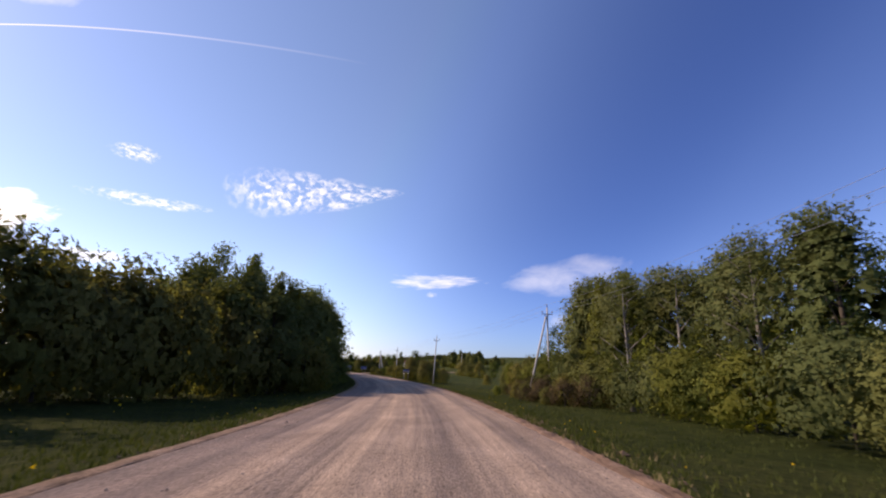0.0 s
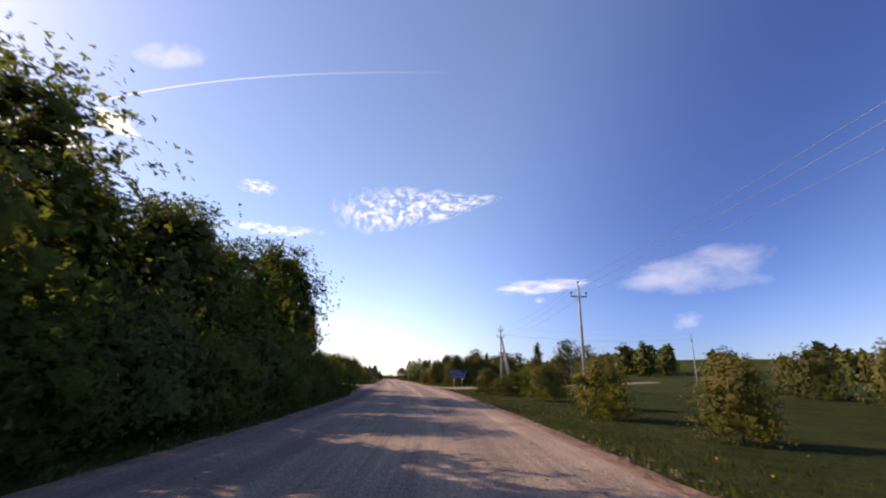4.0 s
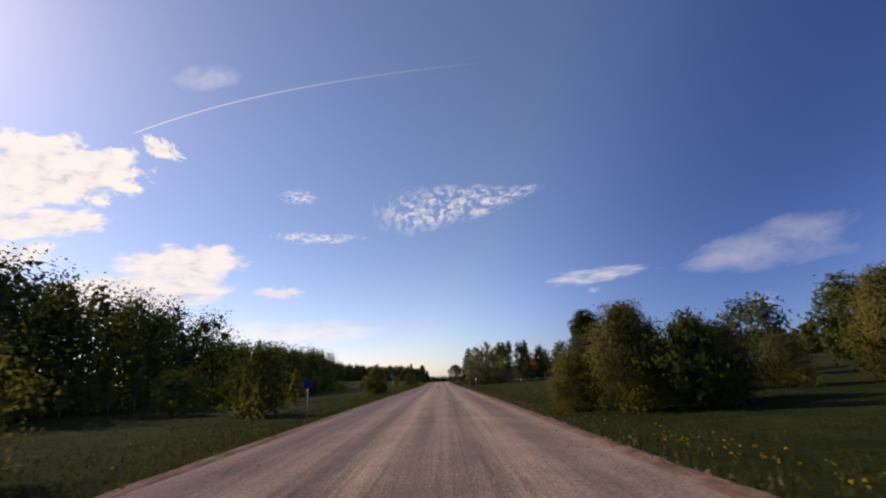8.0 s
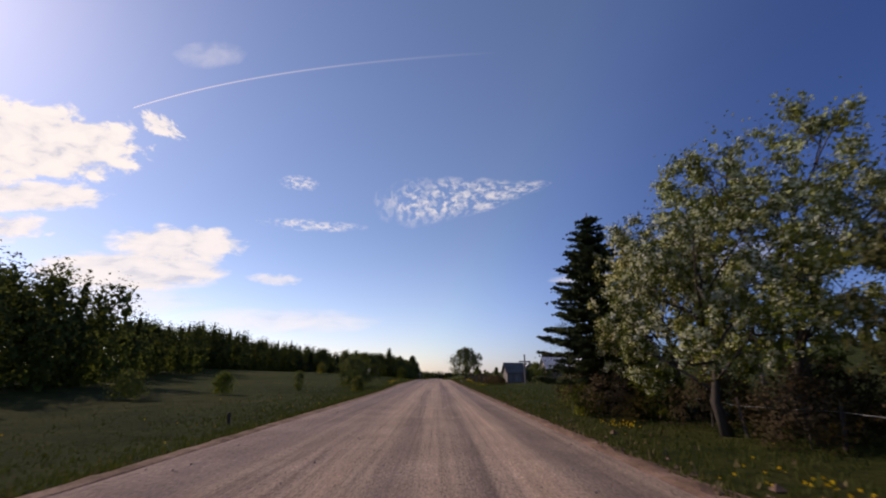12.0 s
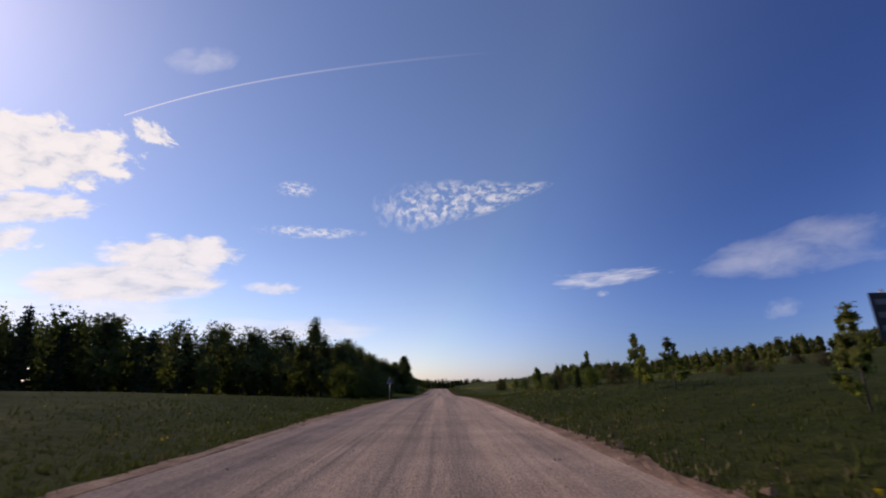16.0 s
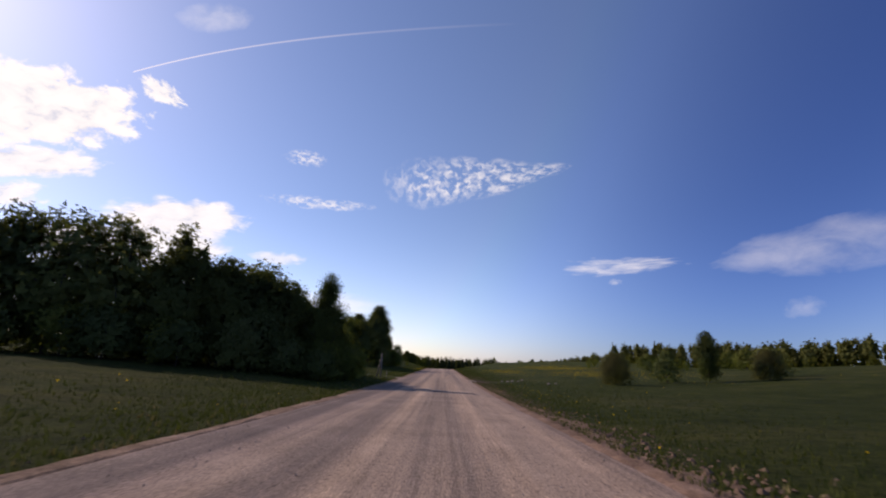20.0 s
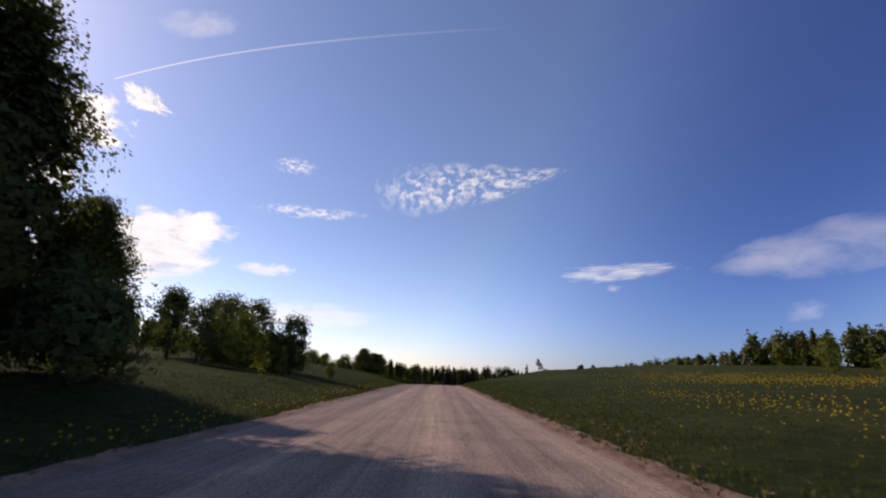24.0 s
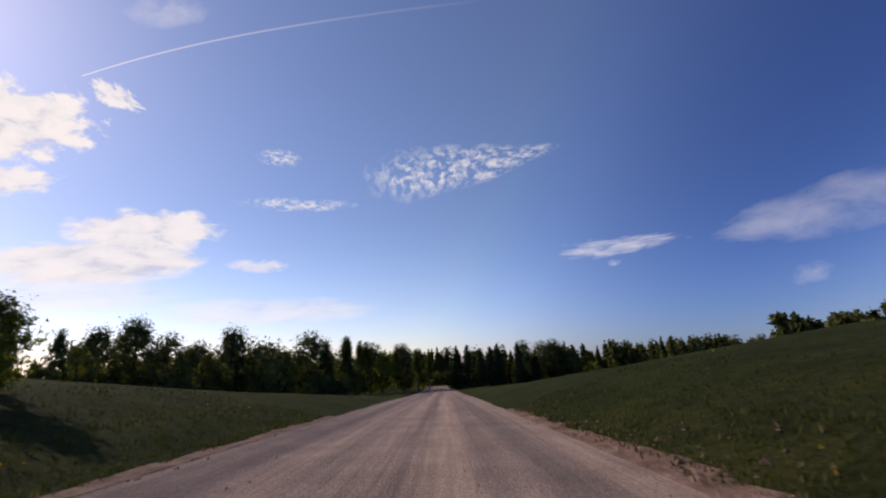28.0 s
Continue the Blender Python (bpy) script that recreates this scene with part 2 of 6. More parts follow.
def plain(name, color, rough=0.7, metal=0.0, grain=6.0, spread=0.25, bump=0.15, stretch=(1, 1, 1)):
    n = Nodes(name)
    p = n.place(stretch)
    f = n.noise(grain, 5, 0.65, p)
    lo, hi = 1 - spread, 1 + spread
    col = n.mix(1.0, color, n.ramp(f, [(0.3, (lo, lo, lo)), (0.7, (hi, hi, hi))]), "MULTIPLY")
    g = n.ramp(n.noise(grain * 7, 3, 0.7, p), [(0.3, (0.85, 0.85, 0.85)), (0.7, (1.12, 1.12, 1.12))])
    col = n.mix(1.0, col, g, "MULTIPLY")
    return n.done(n.shade(col, rough, metal, n.bump(f, bump, 0.02)))


GRAVEL = gravel_material()
SOIL = soil_material("bare_soil", (1.4, 1.32, 1.3))
SAND = soil_material("sandy_soil", (1.6, 1.6, 1.58))
GRASS = grass_material()
LEAF = leaf_material("leaf_fresh", (0.123, 0.148, 0.041), (0.207, 0.221, 0.064), 0.58, 0.07)
LEAF_DARK = leaf_material("leaf_forest", (0.100, 0.121, 0.048), (0.171, 0.187, 0.073), 0.44, 0.075)
LEAF_SOLID = leaf_material("leaf_dense_tree", (0.093, 0.112, 0.040), (0.166, 0.178, 0.064), 0.52)
LEAF_FAR = leaf_material("leaf_far_woods", (0.098, 0.115, 0.046), (0.169, 0.181, 0.070), 0.5)
LEAF_WILLOW = leaf_material("leaf_willow", (0.150, 0.142, 0.050), (0.226, 0.208, 0.076), 0.5, 0.055)
LEAF_SAGE = leaf_material("leaf_sage", (0.112, 0.130, 0.064), (0.190, 0.202, 0.102), 0.5)
LEAF_GREY = leaf_material("leaf_grey_green", (0.155, 0.176, 0.059), (0.257, 0.271, 0.105), 0.64)
LEAF_AIRY = leaf_material("leaf_thin_crown", (0.128, 0.146, 0.057), (0.223, 0.237, 0.100), 0.6, 0.065)
LEAF_BROWN = leaf_material("leaf_bud_brown", (0.132, 0.123, 0.055), (0.217, 0.198, 0.089), 0.58, 0.055)
NEEDLE = leaf_material("needle", (0.030, 0.045, 0.025), (0.066, 0.085, 0.043), 0.26)
BLADE = leaf_material("grass_blade", (0.046, 0.062, 0.018), (0.090, 0.100, 0.032), 0.25)
DRY = leaf_material("dry_grass", (0.12, 0.10, 0.05), (0.24, 0.19, 0.10), 0.2)
TWIG = leaf_material("brown_twig", (0.066, 0.050, 0.032), (0.125, 0.094, 0.056), 0.35)
BLOSSOM = leaf_material("blossom", (0.55, 0.55, 0.45), (0.80, 0.80, 0.70), 0.4)
YELLOW = leaf_material("dandelion_yellow", (0.55, 0.37, 0.015), (0.72, 0.50, 0.025), 0.3)
BARK = plain("bark", (0.085, 0.068, 0.052), 0.95, 0, 5, 0.4, 0.6, (1, 1, 0.25))
BARK_PALE = plain("bark_pale", (0.20, 0.18, 0.155), 0.95, 0, 5, 0.4, 0.5, (1, 1, 0.4))
CONCRETE = plain("concrete_pole", (0.40, 0.385, 0.36), 0.9, 0, 3, 0.2, 0.2)
STEEL = plain("galvanised_steel", (0.42, 0.42, 0.42), 0.45, 0.6, 8, 0.15)
RUST = plain("dark_iron", (0.07, 0.055, 0.05), 0.7, 0.4, 8, 0.3)
PORCELAIN = plain("insulator_dark", (0.09, 0.045, 0.03), 0.25, 0, 8, 0.1)
WIRE = plain("wire_metal", (0.25, 0.25, 0.26), 0.5, 0.7, 8, 0.1)
SIGN_BLUE = plain("sign_blue", (0.012, 0.028, 0.16), 0.5, 0, 3, 0.12, 0.02)
SIGN_WHITE = plain("sign_white", (0.62, 0.62, 0.60), 0.5, 0, 3, 0.1, 0.02)
SIGN_BACK = plain("sign_back_grey", (0.15, 0.15, 0.16), 0.5, 0.4, 3, 0.15, 0.05)
SIGN_RED = plain("sign_red", (0.40, 0.04, 0.03), 0.5, 0, 3, 0.12, 0.02)
SIGN_BLACK = plain("sign_black", (0.02, 0.02, 0.02), 0.5, 0, 3, 0.1, 0.02)
WOOD_GREY = plain("weathered_wood", (0.20, 0.175, 0.15), 0.9, 0, 3, 0.35, 0.5, (1, 1, 0.2))
WOOD_DARK = plain("dark_old_wood", (0.078, 0.064, 0.053), 0.95, 0, 3, 0.4, 0.5, (1, 1, 0.2))
WOOD_LOG = plain("log_wall", (0.26, 0.20, 0.15), 0.9, 0, 3, 0.35, 0.4, (0.2, 1, 1))
ROOF_RED = plain("red_roof", (0.34, 0.055, 0.035), 0.6, 0, 1.2, 0.25, 0.1)
ROOF_TIN = plain("tin_roof", (0.30, 0.295, 0.285), 0.75, 0.15, 1.5, 0.25, 0.1)
ROOF_BRIGHT = plain("bright_sheet_roof", (0.55, 0.55, 0.54), 0.55, 0.1, 1.5, 0.2, 0.1)
ROOF_GREY = plain("old_slate_roof", (0.13, 0.115, 0.10), 0.9, 0, 2.0, 0.3, 0.3)
PAINT_GREEN = plain("green_paint", (0.06, 0.20, 0.13), 0.7, 0, 3, 0.15, 0.1)
PAINT_MAROON = plain("maroon_paint", (0.15, 0.035, 0.03), 0.7, 0, 3, 0.15, 0.1)
PAINT_WHITE = plain("white_paint", (0.78, 0.78, 0.75), 0.6, 0, 3, 0.08, 0.05)
BRICK_RED = plain("chimney_brick", (0.30, 0.12, 0.08), 0.9, 0, 8, 0.3, 0.4)
STONE = plain("field_stone", (0.25, 0.20, 0.17), 0.9, 0, 4, 0.35, 0.5)
PEBBLE = plain("gravel_pebble", (0.20, 0.165, 0.14), 0.9, 0, 4, 0.5, 0.4)
CLOD = plain("dirt_clod", (0.150, 0.096, 0.062), 1.0, 0, 5, 0.35, 0.6)
GLASS = plain("window_glass", (0.03, 0.035, 0.04), 0.08, 0, 2, 0.1, 0.0)


# ------------------------------------------------------------------ mesh helpers
def mesh_of(name, verts, faces, material, smooth=False):
    me = bpy.data.meshes.new(name)
    me.from_pydata([tuple(v) for v in verts], [], faces)
    me.materials.append(material)
    if smooth:
        me.polygons.foreach_set("use_smooth", [True] * len(me.polygons))
    me.update()
    return me


def tris_mesh(name, corners, material, out=None):
    """A mesh of loose triangles from an array n x 3 x 3; out, n x 3, points out of the crown that they belong to."""
    n = len(corners)
    me = bpy.data.meshes.new(name)
    me.vertices.add(n * 3)
    me.vertices.foreach_set("co", np.asarray(corners, np.float32).reshape(-1))
    me.loops.add(n * 3)
    me.loops.foreach_set("vertex_index", np.arange(n * 3, dtype=np.int32))
    me.polygons.add(n)
    me.polygons.foreach_set("loop_start", np.arange(0, n * 3, 3, dtype=np.int32))
    me.materials.append(material)
    me.update(calc_edges=True)
    if out is not None:
        way = out / (np.linalg.norm(out, axis=1, keepdims=True) + 1e-6)
        me.attributes.new("outward", "FLOAT_VECTOR", "POINT").data.foreach_set("vector", np.repeat(way, 3, 0).astype(np.float32).ravel())
    return me


def bm_mesh(name, bm, material, smooth=False):
    me = bpy.data.meshes.new(name)
    bm.to_mesh(me)
    bm.free()
    me.materials.append(material)
    if smooth:
        me.polygons.foreach_set("use_smooth", [True] * len(me.polygons))
    return me


def part(name, data, parent, label="", material=None):
    """Links a mesh (or a bmesh with a material) as one part under a thing."""
    if isinstance(data, bmesh.types.BMesh):
        data = bm_mesh(name, data, material)
    ob = new(name, data)
    ob.parent = parent
    return tagged(ob, label)


def thing(name, m, label, category, group="", kind=""):
    ob = new(name)
    ob.matrix_basis = m
    return tagged(ob, label, category, group, kind)


def box(bm, x0, x1, y0, y1, z0, z1, bevel=0.0):
    r = bmesh.ops.create_cube(bm, size=1.0, matrix=Matrix.LocRotScale(
        ((x0 + x1) / 2, (y0 + y1) / 2, (z0 + z1) / 2), None, (x1 - x0, y1 - y0, z1 - z0)))
    if bevel:
        edges = list({e for v in r["verts"] for e in v.link_edges})
        bmesh.ops.bevel(bm, geom=edges, offset=bevel, segments=1, affect="EDGES")
    return bm


def boxed(*dims, bevel=0.0):
    return box(bmesh.new(), *dims, bevel=bevel)


def tube(verts, faces, points, radii, sides=7):
    """Adds a tapered tube along points to the lists."""
    pts = [Vector(p) for p in points]
    start = len(verts)
    for i, p in enumerate(pts):
        way = (pts[min(i + 1, len(pts) - 1)] - pts[max(i - 1, 0)]).normalized()
        side = way.orthogonal().normalized()
        other = way.cross(side)
        for k in range(sides):
            a = 2 * math.pi * k / sides
            verts.append(p + (side * math.cos(a) + other * math.sin(a)) * radii[i])
    for i in range(len(pts) - 1):
        for k in range(sides):
            a, b = start + i * sides + k, start + i * sides + (k + 1) % sides
            faces.append((a, b, b + sides, a + sides))
    faces.append(tuple(range(start, start + sides))[::-1])
    faces.append(tuple(range(start + (len(pts) - 1) * sides, start + len(pts) * sides)))


def tube_mesh(name, runs, material, sides=7, smooth=True):
    verts, faces = [], []
    for points, radii in runs:
        tube(verts, faces, points, radii, sides)
    return mesh_of(name, verts, faces, material, smooth)


# ------------------------------------------------------------------ the lie of the land
LINE = [(-100, -44.33), (-85, -44.33), (-70, -44.33), (-55, -44.33), (-40, -41.16), (-25, -35.84), (-10, -30.53), (5, -25.30), (20, -20.35), (35, -15.88), (50, -12.07), (65, -9.01), (80, -6.56), (95, -4.51), (110, -2.80), (125, -1.45), (140, -0.48), (155, 0.14), (170, 0.44), (185, 0.50), (200, 0.50), (215, 0.50)]
PROFILE = [(-100, 0.83), (-70, 0.83), (-40, 0.70), (-10, 0.26), (20, -0.08), (50, -0.25), (80, -0.31), (110, -0.30), (140, -0.21), (170, -0.08), (200, 0.02), (230, 0.07), (260, 0.08), (290, 0.03), (320, -0.05), (350, -0.11), (380, -0.10), (410, -0.06), (440, 0.08), (470, 0.17), (500, -0.09), (530, -0.72), (560, -1.40), (590, -1.75), (620, -1.80), (650, -1.74), (680, -1.70), (710, -1.67), (740, -1.71), (770, -2.20),
           (830, -4.9), (860, -6.5), (900, -8.2), (960, -9.8), (1100, -10.5), (2000, -6.0), (4500, 0.0)]
LINE_Y, LINE_X = np.array(LINE).T
PROF_Y, PROF_Z = np.array(PROFILE).T
EDGE_L, EDGE_R = -5.7, 4.1           # the road's edges from the line that is driven


WIDER = np.array([(-200, 0.0), (150, 0.0), (162, -1.0), (186, -1.4), (204, -1.2), (214, 0.0), (380, 0.0), (410, -0.8), (450, -0.4), (500, -0.1), (640, -0.4), (720, -0.6), (790, -1.4), (1000, -0.4)])


def edge_l(y):
    return EDGE_L + np.interp(y, WIDER[:, 0], WIDER[:, 1])


def line_x(y):
    return np.interp(y, LINE_Y, LINE_X)


def road_z(y):
    y = np.asarray(y, float)
    return sum(np.interp(y + o, PROF_Y, PROF_Z) for o in (-12, -6, 0, 6, 12)) / 5


STEPS = np.array([6.5, 9.0, 15.0, 30.0, 60.0, 120.0, 250.0, 600.0])
# along the road, and the heights above it at those distances
# Right of the road, first and second half of the way
RIGHT_FIRST = [
    (-60, -0.1, -0.3, -0.4, -0.4, -0.3, 0, 1, 3), (60, -0.2, -0.6, -0.8, -0.9, -0.9, -0.5, 2, 6), (120, -0.2, -0.7, -0.9, -1, -1, 0, 3, 6),
    (165, -0.1, -0.3, -0.3, -0.2, 0.2, 1, 4, 8), (195, -0.1, -0.3, -0.2, 0, 0.4, 1, 4, 8), (250, -0.2, -0.5, -0.4, 0.4, 2.2, 5, 8, 12),
    (330, -0.2, -0.2, 0.1, 0.9, 2.6, 5, 8, 12), (400, 0, 0.2, 0.5, 1, 2.6, 6, 12, 18), (424, 0, 0.2, 0.45, 0.9, 3.0, 8, 15, 20), (440, 0.05, 0.5, 0.75, 1.2, 3.9, 11, 18, 22),
    (455, 0, 0.4, 1.5, 2.1, 4.4, 11, 18, 22), (492, 0, 0.35, 1.4, 2.0, 4.6, 11, 19, 23),
    (520, -0.1, -0.2, 0.1, 1.1, 4.6, 11, 20, 24),
]
RIGHT_SECOND = [
    (590, -0.1, -0.2, 0.2, 0.7, 3.4, 11, 18, 22), (650, 0, 0.1, 0.3, 0.9, 2.8, 8, 13, 16), (715, 0.1, 0.3, 0.8, 1.6, 2.9, 5, 8, 11),
    (755, 0.1, 0.5, 1.3, 2.8, 4.4, 6, 8, 10), (777, 0.1, 0.8, 2.1, 4.7, 6.8, 8, 9, 10), (800, 0.1, 1, 2.6, 4.6, 6.4, 8, 9, 10), (860, 0, 0.4, 1.2, 2.6, 5, 7, 9, 10),
    (930, -0.1, 0, 0.2, 0.8, 2, 4, 6, 8), (1100, 0, 0, 0, 0, 0, 1, 2, 3), (4500, 0, 0, 0, 0, 0, 0, 0, 0),
]
# Left of the road, first and second half of the way
LEFT_FIRST = [
    (-60, -0.1, -0.3, -0.2, 0, 0.5, 1, 2, 3), (120, -0.1, -0.4, -0.4, 0, 0.2, 1, 2, 3), (150, -0.1, -0.2, 0, 0.6, 1.6, 3, 4, 5),
    (174, -0.1, 0.1, 0.7, 1.6, 2.6, 3.6, 5, 6), (207, -0.1, 0.1, 0.8, 1.8, 2.8, 4, 6, 7), (240, -0.2, -0.5, -0.6, -0.5, -0.2, 0, 1, 3),
    (340, -0.2, -0.6, -0.8, -0.9, -0.6, 0, 1, 3), (400, -0.1, -0.2, -0.1, 0.2, 0.6, 1.5, 3, 5), (440, 0, 0.2, 1.1, 1.9, 2.6, 4, 5, 6),
    (480, 0, 0.1, 0.7, 1.4, 2, 3, 4, 5), (520, -0.1, -0.1, 0.1, 0.3, 0.6, 1, 2, 3),
]
LEFT_SECOND = [
    (562, 0, 0.1, 0.5, 1.4, 2.8, 4, 5, 6), (605, 0, 0.3, 0.8, 1.3, 2, 3, 3, 3), (640, 0, 0.1, 0.6, 1.4, 2, 3, 3, 4), (680, 0.1, 0.4, 1.3, 2.6, 4, 5, 6, 6),
    (715, 0.1, 0.5, 1.4, 2.6, 4, 5, 6, 6), (745, 0.1, 0.9, 2.3, 4.2, 6, 7, 8, 8), (790, 0.1, 0.8, 2.2, 4, 5.5, 6, 7, 8),
    (850, 0, 0.2, 0.5, 0.8, 1.5, 2, 3, 4), (900, -0.1, 0, 0, 0, 0.4, 1, 2, 3), (1100, 0, 0, 0, 0, 0, 1, 2, 3),
    (4500, 0, 0, 0, 0, 0, 0, 0, 0),
]
SIDE_R, SIDE_L = np.array(RIGHT_FIRST + RIGHT_SECOND), np.array(LEFT_FIRST + LEFT_SECOND)


def ground_z(x, y):
    """Height of the ground at a place (also for arrays)."""
    x, y = np.asarray(x, float), np.asarray(y, float)
    d = x - line_x(y)
    z = road_z(y)
    centre = (EDGE_L + EDGE_R) / 2
    out = np.abs(d - centre) + 0.8
    out = out + np.where(d < centre, np.interp(y, WIDER[:, 0], WIDER[:, 1]), 0)
    rise = np.zeros_like(z + d)
    for table, mask in ((SIDE_R, d >= centre), (SIDE_L, d < centre)):
        h = [np.interp(y, table[:, 0], table[:, k + 1]) for k in range(len(STEPS))]
        r = np.zeros_like(rise)
        edges = np.r_[5.7, STEPS]
        vals = [np.zeros_like(z)] + h
        for k in range(len(edges) - 1):
            f = np.clip((out - edges[k]) / (edges[k + 1] - edges[k]), 0, 1)
            f = f * f * (3 - 2 * f) * 0.5 + f * 0.5
            r = r + (vals[k + 1] - vals[k]) * f
        rise = np.where(mask, r, rise)
    return z + rise


def gz(x, y):
    return float(ground_z(x, y))


def at(d, y):
    """A place d metres to the right of the driven line."""
    x = float(line_x(y)) + d
    return x, y, gz(x, y)


# the ground: one sheet to the horizon
ys = np.r_[np.arange(-1500, -160, 120), np.arange(-160, 960, 2.5), np.arange(960, 1300, 20), np.arange(1300, 4600, 150)]
ds = np.r_[-4000, -2200, -1200, -700, -400, -250, -170, -120, -90, -70, -56, -46, -38, np.arange(-32, -12, 2.0),
           np.arange(-12, 11, 0.7), np.arange(11, 32, 2.0), 32, 38, 46, 56, 70, 90, 120, 170, 250, 400, 700, 1200, 2200, 4000]
DD, YY = np.meshgrid(ds, ys)
XX = line_x(YY) + DD
ZZ = ground_z(XX, YY)
on_road = (DD > edge_l(YY) + 0.2) & (DD < EDGE_R - 0.2)
lumps = np.array([noise.noise(Vector((a * 0.35, b * 0.35, 0))) for a, b in zip(XX.ravel(), YY.ravel())]).reshape(XX.shape)
ZZ = ZZ + np.where(on_road, -0.12, 0.07 * lumps * np.clip((np.abs(DD + 0.8) - 4.9) / 2, 0, 1))
rows_n, cols_n = XX.shape
idx = np.arange(rows_n * cols_n).reshape(rows_n, cols_n)
faces = np.stack([idx[:-1, :-1], idx[:-1, 1:], idx[1:, 1:], idx[1:, :-1]], -1).reshape(-1, 4)
ground = new("ground", mesh_of("ground", np.stack([XX, YY, ZZ], -1).reshape(-1, 3), faces.tolist(), GRASS, True))
tagged(ground, "green spring meadow with uneven grassy verges", "ground", kind="structure")

# the road: a crowned gravel sheet with shallow ruts and ragged edges
ys = np.arange(-140, 960, 1.25)
ds = np.linspace(EDGE_L, EDGE_R, 33)
DD, YY = np.meshgrid(ds, ys)
wob = np.array([noise.noise(Vector((0.0, y * 0.22, 3.0))) + 0.6 * noise.noise(Vector((0.0, y * 0.9, 8.0))) for y in ys])
wob2 = np.array([noise.noise(Vector((5.0, y * 0.22, 3.0))) + 0.6 * noise.noise(Vector((9.0, y * 0.9, 8.0))) for y in ys])
f = (DD - EDGE_L) / (EDGE_R - EDGE_L)
DD = DD + np.interp(YY, WIDER[:, 0], WIDER[:, 1]) * (1 - f) ** 2
DD = DD + (f < 0.01) * wob[:, None] * 0.35 + (f > 0.99) * wob2[:, None] * 0.35
XX = line_x(YY) + DD
crown = 0.10 * (1 - (2 * f - 1) ** 2)
ruts = -0.035 * sum(np.exp(-((DD - c) / 0.35) ** 2) for c in (-4.0, -2.3, -0.8, 0.8, 2.9))
edge = np.where((f < 0.01) | (f > 0.99), -0.03, 0.0)
fine = np.array([noise.noise(Vector((a * 1.7, b * 0.5, 1))) for a, b in zip(XX.ravel(), YY.ravel())]).reshape(XX.shape) * 0.018
ZZ = road_z(YY) + crown * 0.7 + ruts + edge + fine
rows_n, cols_n = XX.shape
idx = np.arange(rows_n * cols_n).reshape(rows_n, cols_n)
faces = np.stack([idx[:-1, :-1], idx[:-1, 1:], idx[1:, 1:], idx[1:, :-1]], -1).reshape(-1, 4)
road = new("road", mesh_of("road", np.stack([XX, YY, ZZ], -1).reshape(-1, 3), faces.tolist(), GRAVEL, True))


def flat_uv(me, across, along):
    """Lays the texture out in metres across and along a road."""
    layer = me.uv_layers.new(name="metres")
    which = np.empty(len(me.loops), np.int32)
    me.loops.foreach_get("vertex_index", which)
    layer.data.foreach_set("uv", np.stack([np.ravel(across)[which], np.ravel(along)[which]], 1).astype(np.float32).ravel())


flat_uv(road.data, DD, YY)
tagged(road, "pinkish grey gravel road with worn wheel tracks", "road", kind="structure")


def side_road(name, y_mid, d0, d1, half, flare, label, bend=0.0, near=None):
    """A strip of gravel that leaves the road sideways."""
    verts, faces = [], []
    n = 44
    for i in range(n + 1):
        d = d0 + (d1 - d0) * i / n
        off = abs(d) - 4.0
        for k in range(9):
            f = k / 8 * 2 - 1
            w = half + (near if near and f < 0 else flare) * math.exp(-max(off, 0) / 3.2)
            y = y_mid + w * f + bend * max(off, 0) + (0.3 * noise.noise(Vector((d * 0.5, f * 3, 2))) if abs(f) == 1 else 0)
            x = float(line_x(y)) + d
            lift = 0.065 - (0.10 if abs(f) == 1 else 0) - 0.14 * max(i / n - 0.55, 0) / 0.45
            verts.append((x, y, gz(x, y) + lift))
    for i in range(n):
        for k in range(8):
            a = i * 9 + k
            q = (a, a + 9, a + 10, a + 1)
            faces.append(q if d1 > d0 else q[::-1])
    ob = new(name, mesh_of(name, verts, faces, GRAVEL, True))
    flat_uv(ob.data, [v[1] - y_mid for v in verts], [v[0] for v in verts])
    return tagged(ob, label, "side road", kind="structure")


side_road("side_road_right", 188, 3.6, 75, 4.0, 6.4, "gravel side road turning off at the crossing", 0.42, 13.0)
side_road("side_road_left", 193.5, -5.0, -75, 2.8, 6.0, "gravel side road leading into the woods", 0.2)
side_road("field_track_left", 616, -5.2, -7.4, 0.9, 1.3, "narrow sandy field track leaving the road")
side_road("field_track_right", 617, 3.6, 5.6, 1.0, 1.5, "sandy field entrance beside the road")


